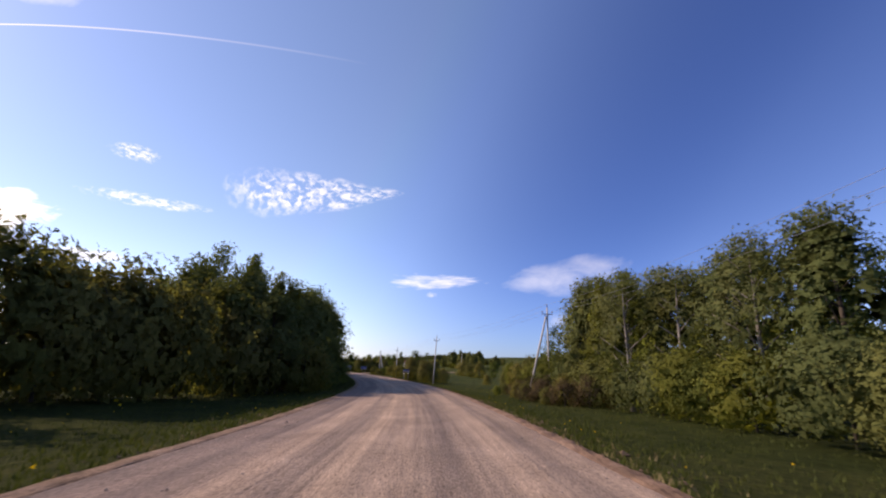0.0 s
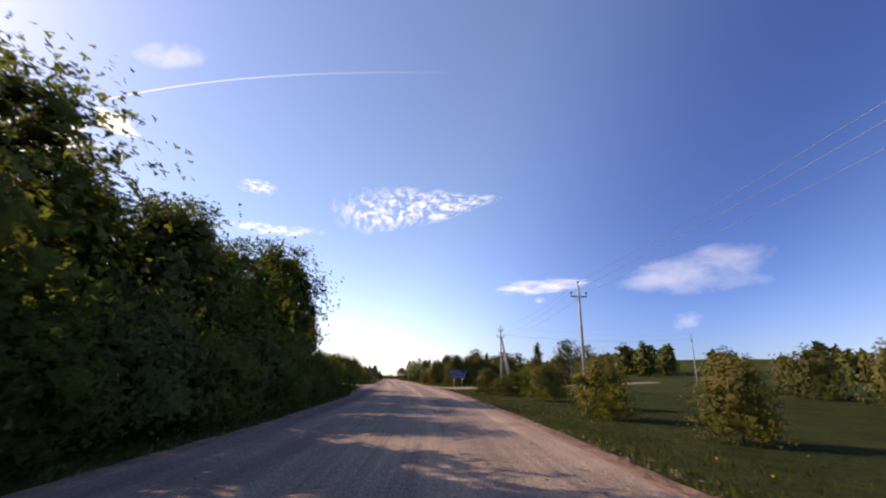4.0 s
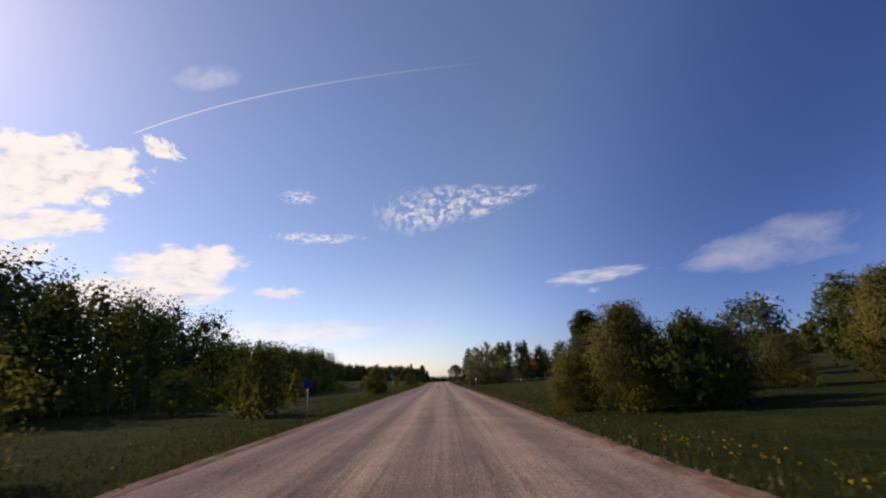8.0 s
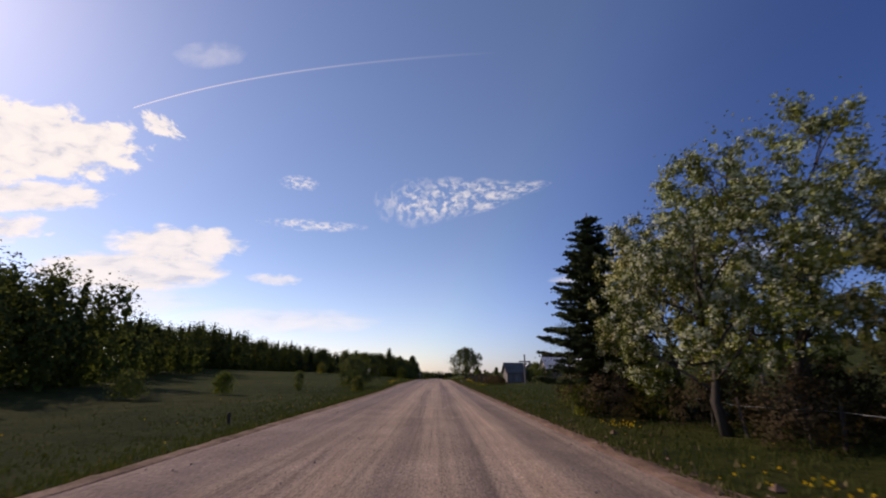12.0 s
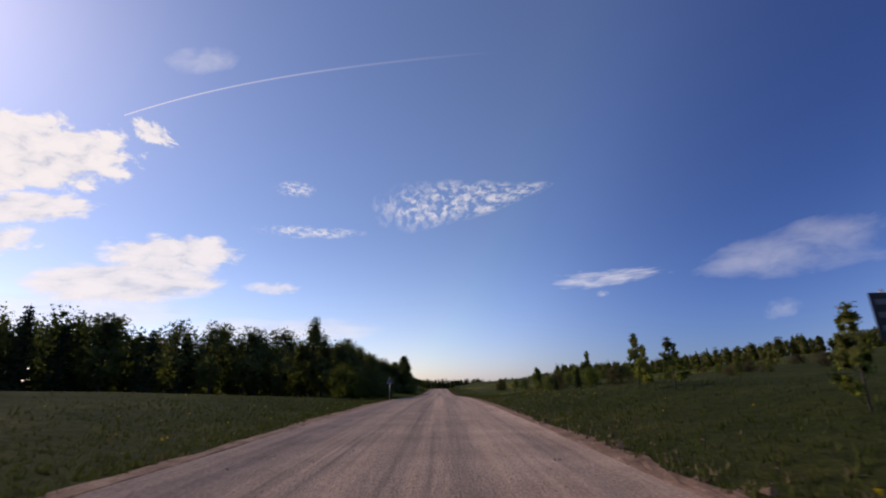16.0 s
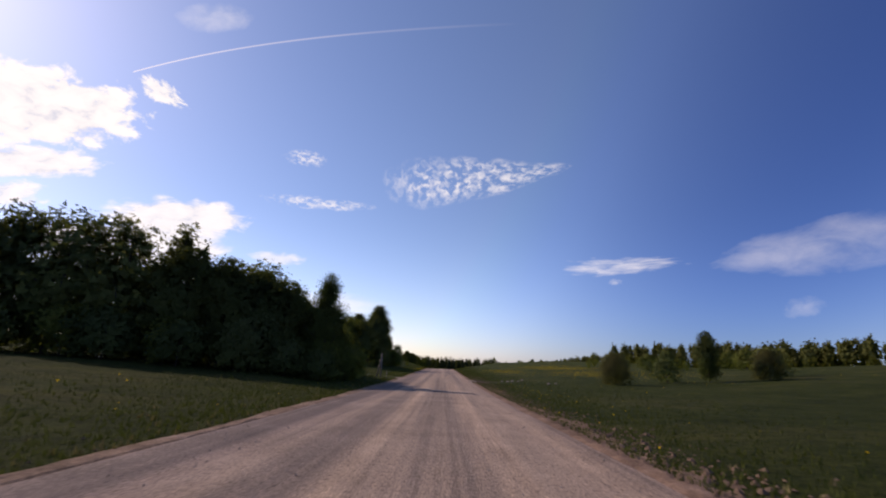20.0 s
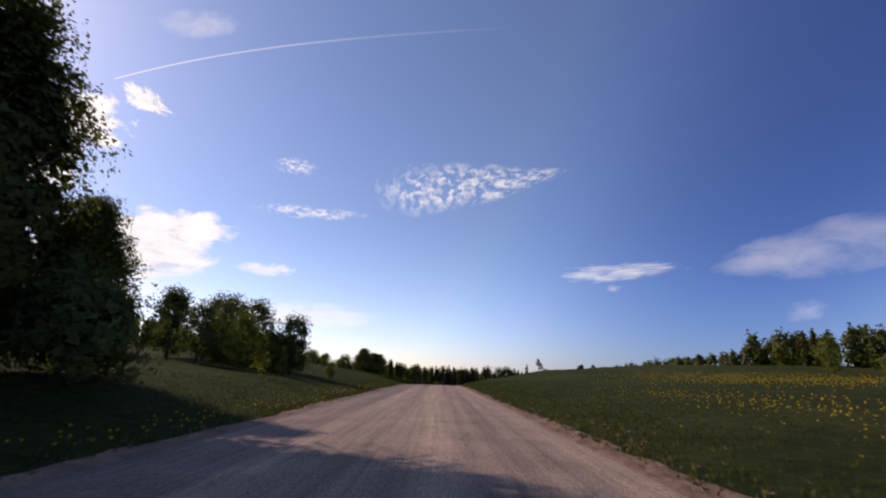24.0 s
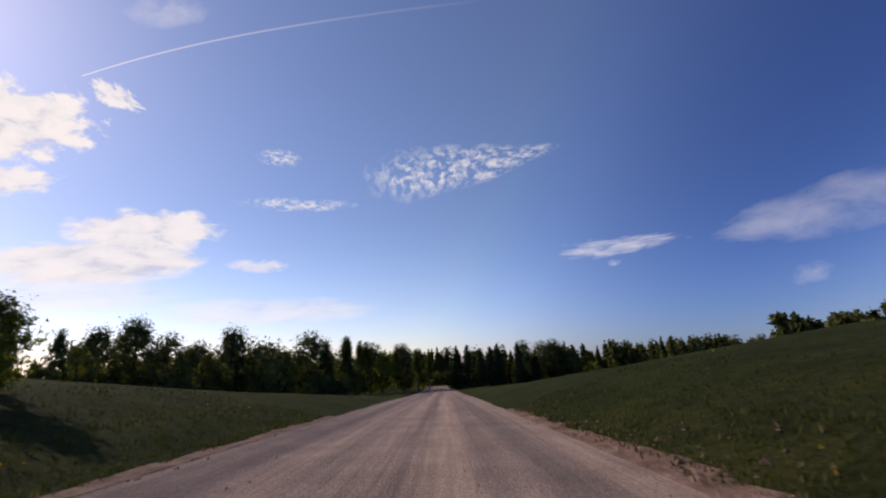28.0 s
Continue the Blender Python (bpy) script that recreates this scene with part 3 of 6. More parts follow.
def soil_verge(name, side, wide, high, material, label):
    """A ragged strip of bare earth thrown up along the road's edge."""
    y = np.arange(-5, 800, 0.4)
    near = np.where(side > 0, EDGE_R, edge_l(y))
    n1 = np.array([noise.noise(Vector((side * 7.0, v * 0.11, 0.5))) for v in y])
    n2 = np.array([noise.noise(Vector((side * 3.0, v * 0.9, 4.5))) for v in y])
    dug = 1 + (1.1 if side > 0 else 0) * (np.interp(y, [235, 255, 335, 350], [0, 1, 1, 0]) + np.interp(y, [500, 520, 625, 650], [0, 1, 1, 0]))
    w = wide * dug * np.clip(1.0 + 0.9 * n1 + 0.55 * n2, 0.12, 2.2)
    mid, half = (186, 16) if side > 0 else (194, 12)
    shut = np.where((np.abs(y - mid) < half) | (np.abs(y - 616.5) < 6.5), 1.0, 0.0)
    verts = []
    cols = 8
    for i, v in enumerate(y):
        for k in range(cols):
            f = k / (cols - 1)
            d = near[i] + side * (-0.3 + f * (w[i] + 0.3))
            x = float(line_x(v)) + d
            lumpy = 0.45 + 0.7 * noise.noise(Vector((x * 1.9, v * 1.3, 9.0))) + 1.1 * noise.noise(Vector((x * 6.0, v * 4.5, 2.0)))
            z = 0.02 + high * math.sin(math.pi * f) * lumpy - (0.03 if k == 0 else 0.10 if k == cols - 1 else 0) - 0.5 * shut[i]
            verts.append((x, v, gz(x, v) + z))
    faces = []
    for i in range(len(y) - 1):
        for k in range(cols - 1):
            a = i * cols + k
            q = (a, a + 1, a + cols + 1, a + cols)
            faces.append(q if side > 0 else q[::-1])
    ob = new(name, mesh_of(name, verts, faces, material))
    return tagged(ob, label, "verge", kind="structure")


soil_verge("verge_right", 1, 0.55, 0.05, SOIL, "ragged reddish brown bare earth along the road's edge")
soil_verge("verge_left", -1, 0.4, 0.03, SAND, "thin ragged strip of sandy earth along the road's edge")


# ------------------------------------------------------------------ plants
rng = np.random.default_rng(7)


def leaves_at(centres, size, r=None, out=None, bias=1.1):
    """Small three-cornered leaves at the given centres, n x 3; most of them face outwards where out is given."""
    r = r or rng
    n = len(centres)
    face = r.normal(size=(n, 3)) * 0.6
    if out is not None:
        face = face + bias * out / (np.linalg.norm(out, axis=1, keepdims=True) + 1e-6)
    a = np.cross(face, r.normal(size=(n, 3)))
    a /= np.linalg.norm(a, axis=1, keepdims=True) + 1e-9
    b = np.cross(face, a)
    b /= np.linalg.norm(b, axis=1, keepdims=True) + 1e-9
    s = size * r.uniform(0.6, 1.35, (n, 1))
    a, b = a * s, b * s * r.uniform(0.55, 0.95, (n, 1))
    return np.stack([centres - a * 0.9, centres + b + a * 0.45, centres - b + a * 0.45], 1)


def crown_points(count, clumps, height, width, low, shape, r, loose=0.062):
    """Leaf places in clumps that fill an uneven crown."""
    z = r.uniform(0, 1, clumps) ** 0.85
    ang = r.uniform(0, 2 * math.pi, clumps)
    if shape == "oval":
        env = np.sqrt(np.clip(1 - (2 * z - 0.85) ** 2 / 1.35, 0.03, 1))
    elif shape == "tall":
        env = np.clip(1.03 - z, 0.03, 1) ** 0.8 * np.clip(z * 3.2 + 0.55, 0, 1) * 1.12
    elif shape == "egg":
        env = np.clip(1.02 - z, 0.03, 1) ** 0.5 * np.clip(z * 3.0 + 0.6, 0, 1) * 1.04
    elif shape == "dome":
        env = np.sqrt(np.clip(1 - z ** 2 * 0.97, 0.02, 1)) * (0.82 + 0.18 * np.clip(z * 4, 0, 1))
    else:
        env = np.sqrt(np.clip(1 - (2 * z - 1) ** 2, 0.05, 1))
    env = env * (1 + 0.22 * np.sin(ang * 3 + 5 * z) + r.normal(0, 0.10, clumps))
    rad = env * r.uniform(0.25, 1, clumps) ** 0.45 * width / 2
    c = np.stack([np.cos(ang) * rad, np.sin(ang) * rad, low + z * (height - low)], 1)
    which = r.integers(0, clumps, count)
    spread = loose * width * r.uniform(0.6, 1.5, clumps)[which][:, None]
    p = c[which] + np.clip(r.normal(size=(count, 3)), -1.5, 1.5) * spread * np.array([1, 1, 0.8])
    p[:, 2] = np.clip(p[:, 2], low * 0.7 + 0.05, None)
    return p, c


def limb_runs(height, width, low, r, n=9, thick=0.16, lean=0.03, taper=0.7):
    top = height * 0.93
    bend = r.normal(0, lean, (6, 2)).cumsum(0) * height * 0.3
    pts = [(bend[i, 0] * i / 5, bend[i, 1] * i / 5, top * i / 5 - 0.25 * (i == 0)) for i in range(6)]
    rad = [thick * (1.25, 0.95, 0.8, 0.6, 0.35, 0.08)[i] for i in range(6)]
    runs = [(pts, rad)]
    for k in range(n):
        f = 0.22 + 0.65 * k / n
        z0 = max(top * f, low * 0.8)
        i = min(int(z0 / top * 5), 4)
        g = z0 / top * 5 - i
        p0 = Vector(pts[i]).lerp(Vector(pts[i + 1]), g)
        a = k * 2.4 + r.uniform(-0.4, 0.4)
        ln = width * 0.46 * (1.1 - f * taper) * r.uniform(0.8, 1.15)
        p1 = p0 + Vector((math.cos(a) * ln * 0.5, math.sin(a) * ln * 0.5, ln * 0.42))
        p2 = p0 + Vector((math.cos(a) * ln, math.sin(a) * ln, ln * 0.8))
        t0 = thick * 0.5 * (1 - f * 0.6)
        runs.append(([p0, p1, p2], [t0, t0 * 0.6, t0 * 0.15]))
    return runs


def tree_meshes(tag, height, width, low, shape, leaves, size, material, seed, bark=BARK, clumps=90, thick=0.16, limbs=9, lean=0.03, fine=1.0, spread=0.062, dense=1.0):
    """Trunk and crown: small leaves outside, larger leaf masses within."""
    r = np.random.default_rng(seed)
    inside = int(leaves * 0.5 * min(fine, 1.0) ** 0.5 * dense)
    mass = size * 1.9
    leaves, size = int(leaves * fine), size * 0.86 * fine ** -0.52
    p, c = crown_points(leaves, clumps, height, width, low, shape, r, spread)
    heart = np.array([0, 0, low + (height - low) * 0.4])
    axis = np.array([0, 0, 1.0]) * (low + (height - low) * 0.45)
    core = c[r.integers(0, clumps, inside)] * np.array([0.74, 0.74, 0.84]) + axis * 0.13 + r.normal(size=(inside, 3)) * width * 0.04
    core[:, 2] = np.clip(core[:, 2], low + 0.2, None)
    crown = tris_mesh(tag + "_crown", np.concatenate([leaves_at(p, size, r, p - heart), leaves_at(core, mass, r, core - heart)]), material, np.concatenate([p, core]) - heart)
    trunk = tube_mesh(tag + "_trunk", limb_runs(height, width, low, r, limbs, thick, lean, 1.12 if shape == "tall" else 0.7), bark, 6)
    return [("trunk", trunk, ""), ("crown", crown, "")]


def spruce_meshes(tag, seed, height=10.0, width=4.6, whorls=24, strands=3, needle=0.17, base=0.05):
    """A spruce of tiered, drooping boughs with gaps between the tiers."""
    r = np.random.default_rng(seed)
    pts, runs = [], [([(0, 0, -0.3), (0.03, 0, height * 0.5), (0, 0, height)], [0.17, 0.1, 0.02])]
    for k in range(whorls):
        z = base + (0.99 - base) * (k / whorls) ** 0.92
        turn = r.uniform(0, 6.28)
        for m in range(8 if z < 0.8 else 5):
            ln = width / 2 * (1 - z) ** 0.78 * r.uniform(0.6, 1.2) + 0.15
            a = turn + m * 6.283 / (8 if z < 0.8 else 5) + r.uniform(-0.25, 0.25)
            n = max(int(ln * (10 if strands < 6 else 15)), 3)
            f = np.linspace(0.1, 1, n)
            zz = z * height - 0.34 * f * ln + 0.30 * f ** 2.5 * ln + r.uniform(-0.1, 0.1)
            c = np.stack([np.cos(a) * f * ln, np.sin(a) * f * ln, zz], 1)
            for _ in range(strands):
                side = r.normal(size=c.shape) * np.array([0.15, 0.15, 0.045]) * (0.5 + ln * 0.35 * np.sin(np.pi * np.clip(f, 0.15, 0.95))[:, None])
                pts.append(c + side)
            if strands > 2 and ln > 0.8:
                runs.append(([c[0], c[n // 2], c[-1]], [0.03, 0.02, 0.008]))
    p = np.concatenate(pts)
    p[:, 2] = np.clip(p[:, 2], 0.15, None)
    crown = tris_mesh(tag + "_crown", leaves_at(p, needle, r), NEEDLE, p * np.array([1, 1, 0]) + np.array([0, 0, 0.3]))
    trunk = tube_mesh(tag + "_trunk", runs, BARK, 5)
    return [("trunk", trunk, ""), ("crown", crown, "")]


def branchy_meshes(tag, height, width, low, seed, leaves, size, material, bark=BARK, thick=0.3, limbs=13, bloom=0, fork=0.3, crook=0.12, loose=0.075, fill=0.0, bias=0.35):
    """A broad tree grown limb by limb: leaves sit along the twigs, so that sprays stand out from the crown."""
    r = np.random.default_rng(seed)
    heart = np.array([0, 0, low + (height - low) * 0.42])
    axes = np.array([width / 2, width / 2, (height - low) * 0.56])
    runs, twigs = [], []
    sway = r.normal(0, crook, (5, 2)).cumsum(0)
    stem = [np.array([sway[i, 0] * (i > 0), sway[i, 1] * (i > 0), -0.3 + (height * 0.62 + 0.3) * i / 4]) for i in range(5)]
    runs.append((stem, [thick * 1.5, thick * 0.95, thick * 0.72, thick * 0.45, thick * 0.14]))

    def reach(p, way, share):
        """How far the crown's outline lies from p along a way."""
        q, w = (p - heart) / axes, way / axes
        a, b, c = w @ w, q @ w, q @ q - 1
        root = b * b - a * c
        return share * ((-b + math.sqrt(root)) / a if root > 0 else 0.25)

    def grow(p, way, length, t0, bend):
        way = way / np.linalg.norm(way)
        side = r.normal(size=3) * 0.14
        pts = [p + way * length * f + side * length * math.sin(f * 3) + np.array([0, 0, bend * length * f * f]) for f in (0, 0.35, 0.7, 1.0)]
        runs.append((pts, [t0, t0 * 0.75, t0 * 0.5, t0 * 0.2]))
        return pts

    def along(pts, f):
        g = f * (len(pts) - 1)
        i = min(int(g), len(pts) - 2)
        return pts[i] + (pts[i + 1] - pts[i]) * (g - i)

    for k in range(limbs):
        f = fork + (0.97 - fork) * k / limbs
        p = along(stem, min(f * 1.02, 1.0))
        a = k * 2.4 + r.uniform(-0.3, 0.3)
        way = np.array([math.cos(a), math.sin(a), r.uniform(0.25, 0.6) + 1.1 * f * f])
        way /= np.linalg.norm(way)
        limb = grow(p, way, reach(p, way, r.uniform(0.72, 0.92)), thick * 0.42 * (1.1 - f * 0.6), 0.05)
        for m in range(7):
            g = 0.3 + 0.7 * (m + r.uniform(0, 0.6)) / 7
            p1 = along(limb, min(g, 1.0))
            w1 = way * 0.8 + r.normal(size=3) * 0.75 + np.array([0, 0, 0.15])
            w1 /= np.linalg.norm(w1)
            bough = grow(p1, w1, min(reach(p1, w1, r.uniform(0.6, 1.05)), width * 0.28) + 0.25, thick * 0.10, -0.05)
            for _ in range(6):
                p2 = along(bough, r.uniform(0.2, 1.0))
                w2 = w1 * 0.5 + r.normal(size=3) * 0.6
                w2 /= np.linalg.norm(w2)
                twigs.append((p2, p2 + w2 * r.uniform(0.45, 1.0) * width * 0.075 + np.array([0, 0, -0.06])))
    a, b = np.array([t[0] for t in twigs]), np.array([t[1] for t in twigs])
    runs += [((p, q), (0.014, 0.005)) for p, q in twigs]

    def spots(count, stray):
        k = r.integers(0, len(twigs), count)
        f = r.uniform(0, 1.05, (count, 1)) ** 0.8
        return a[k] + (b[k] - a[k]) * f + r.normal(size=(count, 3)) * stray

    p = spots(leaves, loose)
    if fill:
        more, _ = crown_points(int(leaves * fill), 420, height * 0.97, width * 0.9, low, "round", r, 0.045)
        p = np.concatenate([p, more])
    out = [("trunk", tube_mesh(tag + "_trunk", runs, bark, 5), ""), ("crown", tris_mesh(tag + "_crown", leaves_at(p, size, r, p - heart, bias), material, p - heart), "")]
    if bloom:
        heads = spots(bloom // 8, 0.08)
        p = np.repeat(heads, 8, 0) + r.normal(size=(len(heads) * 8, 3)) * 0.06
        out.append(("blossom", tris_mesh(tag + "_blossom", leaves_at(p, 0.062, r, p - heart, 0.8), BLOSSOM), "white spring blossom"))
    return out


SPECS = {
    "oval_a": lambda fine, tag: tree_meshes(tag, 10, 6.2, 0.9, "oval", 2450, 0.21, LEAF_DARK, 11, clumps=170, fine=fine),
    "oval_b": lambda fine, tag: tree_meshes(tag, 10, 5.4, 0.7, "oval", 2450, 0.21, LEAF_DARK, 12, clumps=170, fine=fine),
    "oval_c": lambda fine, tag: tree_meshes(tag, 10, 6.6, 0.5, "round", 2450, 0.21, LEAF, 13, clumps=170, fine=fine),
    "tall_a": lambda fine, tag: tree_meshes(tag, 10, 4.6, 0.5, "tall", 2300, 0.19, LEAF_DARK, 14, clumps=130, fine=fine),
    "tall_b": lambda fine, tag: tree_meshes(tag, 10, 4.0, 0.7, "tall", 2300, 0.19, LEAF, 15, BARK_PALE, clumps=130, fine=fine),
    "spire": lambda fine, tag: tree_meshes(tag, 14, 9.4, 0.4, "tall", 26000, 0.115, LEAF_SOLID, 17, clumps=260, limbs=14, thick=0.2, spread=0.05, dense=0.7),
    "giant": lambda fine, tag: tree_meshes(tag, 14, 9.0, 0.4, "egg", 30000, 0.13, LEAF_SOLID, 18, clumps=480, limbs=14, thick=0.2, spread=0.044, dense=1.0),
    "bare": lambda fine, tag: tree_meshes(tag, 8, 4.6, 1.6, "oval", 2600, 0.08, TWIG, 19, BARK_PALE, clumps=160, limbs=30, thick=0.09, spread=0.05, dense=0.0),
    "airy": lambda fine, tag: tree_meshes(tag, 10, 4.8, 2.2, "oval", 2200, 0.17, LEAF_AIRY, 16, BARK_PALE, clumps=110, limbs=14, fine=fine, dense=0.3),
    "bush_a": lambda fine, tag: tree_meshes(tag, 5, 6.0, 0.15, "dome", 1950, 0.17, LEAF_WILLOW, 21, clumps=190, thick=0.07, fine=fine),
    "bush_b": lambda fine, tag: tree_meshes(tag, 5, 5.2, 0.1, "dome", 1950, 0.17, LEAF_WILLOW, 22, clumps=190, thick=0.07, fine=fine),
    "bush_c": lambda fine, tag: tree_meshes(tag, 5, 5.0, 0.15, "oval", 1900, 0.17, LEAF, 23, clumps=150, thick=0.07, limbs=12, fine=fine),
    "bush_d": lambda fine, tag: tree_meshes(tag, 5, 6.0, 0.1, "dome", 1950, 0.17, LEAF_DARK, 24, clumps=190, thick=0.07, fine=fine),
    "tall_clear": lambda fine, tag: tree_meshes(tag, 10, 3.6, 4.0, "oval", 5200, 0.13, LEAF, 64, clumps=150, limbs=14, thick=0.13, spread=0.06, dense=0.4),
    "bush_full": lambda fine, tag: tree_meshes(tag, 5, 5.4, 0.05, "dome", 11000, 0.093, LEAF_WILLOW, 63, clumps=420, thick=0.07, spread=0.045, dense=0.8),
    "bush_round": lambda fine, tag: tree_meshes(tag, 5, 6.0, 0.05, "dome", 11500, 0.085, LEAF_BROWN, 61, clumps=460, thick=0.07, spread=0.04, dense=0.9),
    "oval_full": lambda fine, tag: tree_meshes(tag, 10, 5.6, 0.4, "oval", 12000, 0.133, LEAF_SOLID, 62, clumps=460, thick=0.14, spread=0.042, dense=0.8),
    "lone": lambda fine, tag: branchy_meshes(tag, 8, 10.0, 0.9, 31, 62000, 0.06, LEAF_SAGE, thick=0.42, limbs=19, bloom=6000, fork=0.2, crook=0.05, loose=0.10, fill=0.25, bias=0.6),
    "orchard": lambda fine, tag: branchy_meshes(tag, 9, 7.4, 1.6, 32, 21000, 0.062, LEAF_GREY, thick=0.17, limbs=12, bloom=15000, fork=0.3, crook=0.24, loose=0.11, fill=0.05),
    "brown": lambda fine, tag: branchy_meshes(tag, 8, 5.6, 0.8, 34, 6400, 0.10, LEAF_BROWN, thick=0.12, limbs=13, fork=0.14, crook=0.2),
    "poplar": lambda fine, tag: branchy_meshes(tag, 10, 3.4, 1.2, 35, 9000, 0.085, LEAF_GREY, BARK_PALE, thick=0.14, limbs=22, fork=0.1, crook=0.05),
    "sapling": lambda fine, tag: tree_meshes(tag, 3, 1.5, 0.5, "tall", 700, 0.085, LEAF_GREY, 33, clumps=26, thick=0.035, limbs=9, fine=fine),
    "spruce": lambda fine, tag: spruce_meshes(tag, 41, strands=12, needle=0.085, base=0.17),
    "spruce_small": lambda fine, tag: spruce_meshes(tag, 42, 10, 4.2, 24, 2, 0.22),
    "shrub": lambda fine, tag: tree_meshes(tag, 1.4, 2.6, 0.05, "dome", 2600, 0.045, TWIG, 51, clumps=70, thick=0.02, limbs=12, fine=fine, dense=0.15),
}
MADE = {}


def kind_meshes(kind, near):
    """The meshes of a kind: finer leaves for what stands by the road."""
    if kind in ("tall_clear", "bush_full", "bush_round", "oval_full", "giant", "spire", "bare", "lone", "orchard", "brown", "poplar", "sapling", "shrub", "spruce", "spruce_small"):
        near = 0
        fine = 1.0
    else:
        fine = (0.32, 0.55, 0.9, 1.7)[near]
    if (kind, near) not in MADE:
        MADE[kind, near] = SPECS[kind](fine, kind)
    return MADE[kind, near]


TIER = {"grove by the power line": 3, "woods ahead": 2, "trees on the left bank": 2, "woods behind the field track": 2}
NOMINAL = {"giant": 14, "spire": 14, "bare": 8, "brown": 8, "lone": 8, "orchard": 9, "sapling": 3, "shrub": 1.4}
WORDS = {
    "oval": ("tree", "leafy deciduous tree with a dark green crown"),
    "tall": ("tree", "slender deciduous tree with a narrow green crown"),
    "spire": ("tree", "tall dark roadside tree with a pointed top"),
    "giant": ("tree", "tall dense roadside tree leafed to the ground"),
    "bare": ("tree", "grey leafless tree with many thin twigs"),
    "airy": ("tree", "thin spring tree with a see-through grey-green crown"),
    "bush": ("bush", "dense willow bush leafed down to the grass"),
    "lone": ("tree", "broad old roadside tree with fresh leaves"),
    "orchard": ("fruit_tree", "crooked orchard tree with sparse spring leaves"),
    "brown": ("tree", "brownish garden tree just coming into leaf"),
    "poplar": ("tree", "slim light green aspen with a pale trunk"),
    "sapling": ("sapling", "thin young sapling standing in the grass"),
    "spruce": ("spruce", "dark green spruce with layered boughs"),
    "shrub": ("shrub", "low leafless brown shrub in the grass"),
}


def plant(kind, d, y, height, wide=1.0, turn=None, label="", group="", sink=0.0):
    x, y, z = at(d, y)
    size = height / NOMINAL.get(kind, 5 if kind.startswith("bush") else 10)
    turn = float(rng.uniform(0, 6.28)) if turn is None else turn
    stem = kind.split("_")[0]
    name, words = WORDS[stem]
    m = Matrix.LocRotScale((x, y, z - 0.05 - sink), Euler((0, 0, turn)), (size * wide, size * wide, size))
    ob = thing(name, m, label or words, name.replace("_", " "), group)
    for pname, data, plabel in kind_meshes(kind, max(TIER.get(group, 0), (abs(d) < 13.2) + (abs(d) < 20) + (abs(d) < 30))):
        part(pname, data, ob, plabel)
    return ob


def row(kinds, spots, group):
    """Trees or bushes of one belt: spots of (d, y, height)."""
    for i, (d, y, h, *w) in enumerate(spots):
        plant(kinds[i % len(kinds)], d, y, h, w[0] if w else 1.0, group=group)


def belt(kinds, y0, y1, d0, d1, gap, h0, h1, group, jitter=1.4):
    """A row of trees from (d0, y0) to (d1, y1)."""
    n = max(int(math.hypot(y1 - y0, d1 - d0) / gap), 1)
    for i in range(n + 1):
        f = i / n
        h = rng.uniform(h0, h1)
        plant(kinds[int(rng.integers(len(kinds)))], d0 + (d1 - d0) * f + rng.normal(0, jitter * 0.5),
              y0 + (y1 - y0) * f + rng.normal(0, jitter * 0.5), h, rng.uniform(0.85, 1.2), group=group)


def woods(name, spots, material, label, size=0.6, per=150):
    """Far woods that nobody could count, as one object: spots of (x, y, height, width, spruce)."""
    allq, ways = [], []
    for x, y, h, w, pointed in spots:
        n = int(per * (h / 12))
        if pointed:
            z = rng.uniform(0, 1, n) ** 1.3
            rad = (1 - z) ** 0.9 * w * 0.5 * rng.uniform(0.5, 1.05, n)
        else:
            z = rng.uniform(0, 1, n) ** 0.8
            rad = np.sqrt(np.clip(1 - (1.6 * z - 0.6) ** 2, 0.02, 1)) * w * 0.5 * rng.uniform(0.5, 1.05, n) ** 0.5
        a = rng.uniform(0, 6.283, n)
        rad = rad * (1 + 0.28 * np.sin(3 * a + 6 * z + x) * np.sin(7 * z + y))
        c = np.stack([x + np.cos(a) * rad, y + np.sin(a) * rad, gz(x, y) + z * h * (1 + 0.06 * np.sin(2 * a + y))], 1)
        c = c + np.clip(rng.normal(size=(n, 3)), -2, 2) * w * (0.03 if pointed else 0.06)
        mid = np.array([x, y, gz(x, y) + h * 0.4])
        allq.append(leaves_at(c, size * 1.3, None, c - mid))
        m = n // 2
        k = rng.integers(0, n, m)
        core = np.stack([x + (c[k, 0] - x) * 0.6, y + (c[k, 1] - y) * 0.6, gz(x, y) + (c[k, 2] - gz(x, y)) * 0.88], 1)
        allq.append(leaves_at(core, size * 2.7))
        ways += [c - mid, core - mid]
    ob = new(name, tris_mesh(name, np.concatenate(allq), material, np.concatenate(ways)))
    return tagged(ob, label, "woods", kind="stuff")


def wood_spots(y0, y1, d0, d1, deep, gap, h0, h1, spruces=0.2):
    out = []
    n = max(int(math.hypot(y1 - y0, d1 - d0) / gap), 1)
    sign = 1 if d0 + d1 > 0 else -1
    for i in range(n + 1):
        f = i / n
        for k in range(deep):
            d = d0 + (d1 - d0) * f + sign * k * gap * 0.9 + rng.normal(0, gap * 0.3)
            y = y0 + (y1 - y0) * f + rng.normal(0, gap * 0.3)
            h = rng.uniform(h0, h1)
            p = rng.uniform() < spruces
            out.append((float(line_x(y)) + d, y, h, h * (0.36 if p else rng.uniform(0.45, 0.65)), p))
    return out


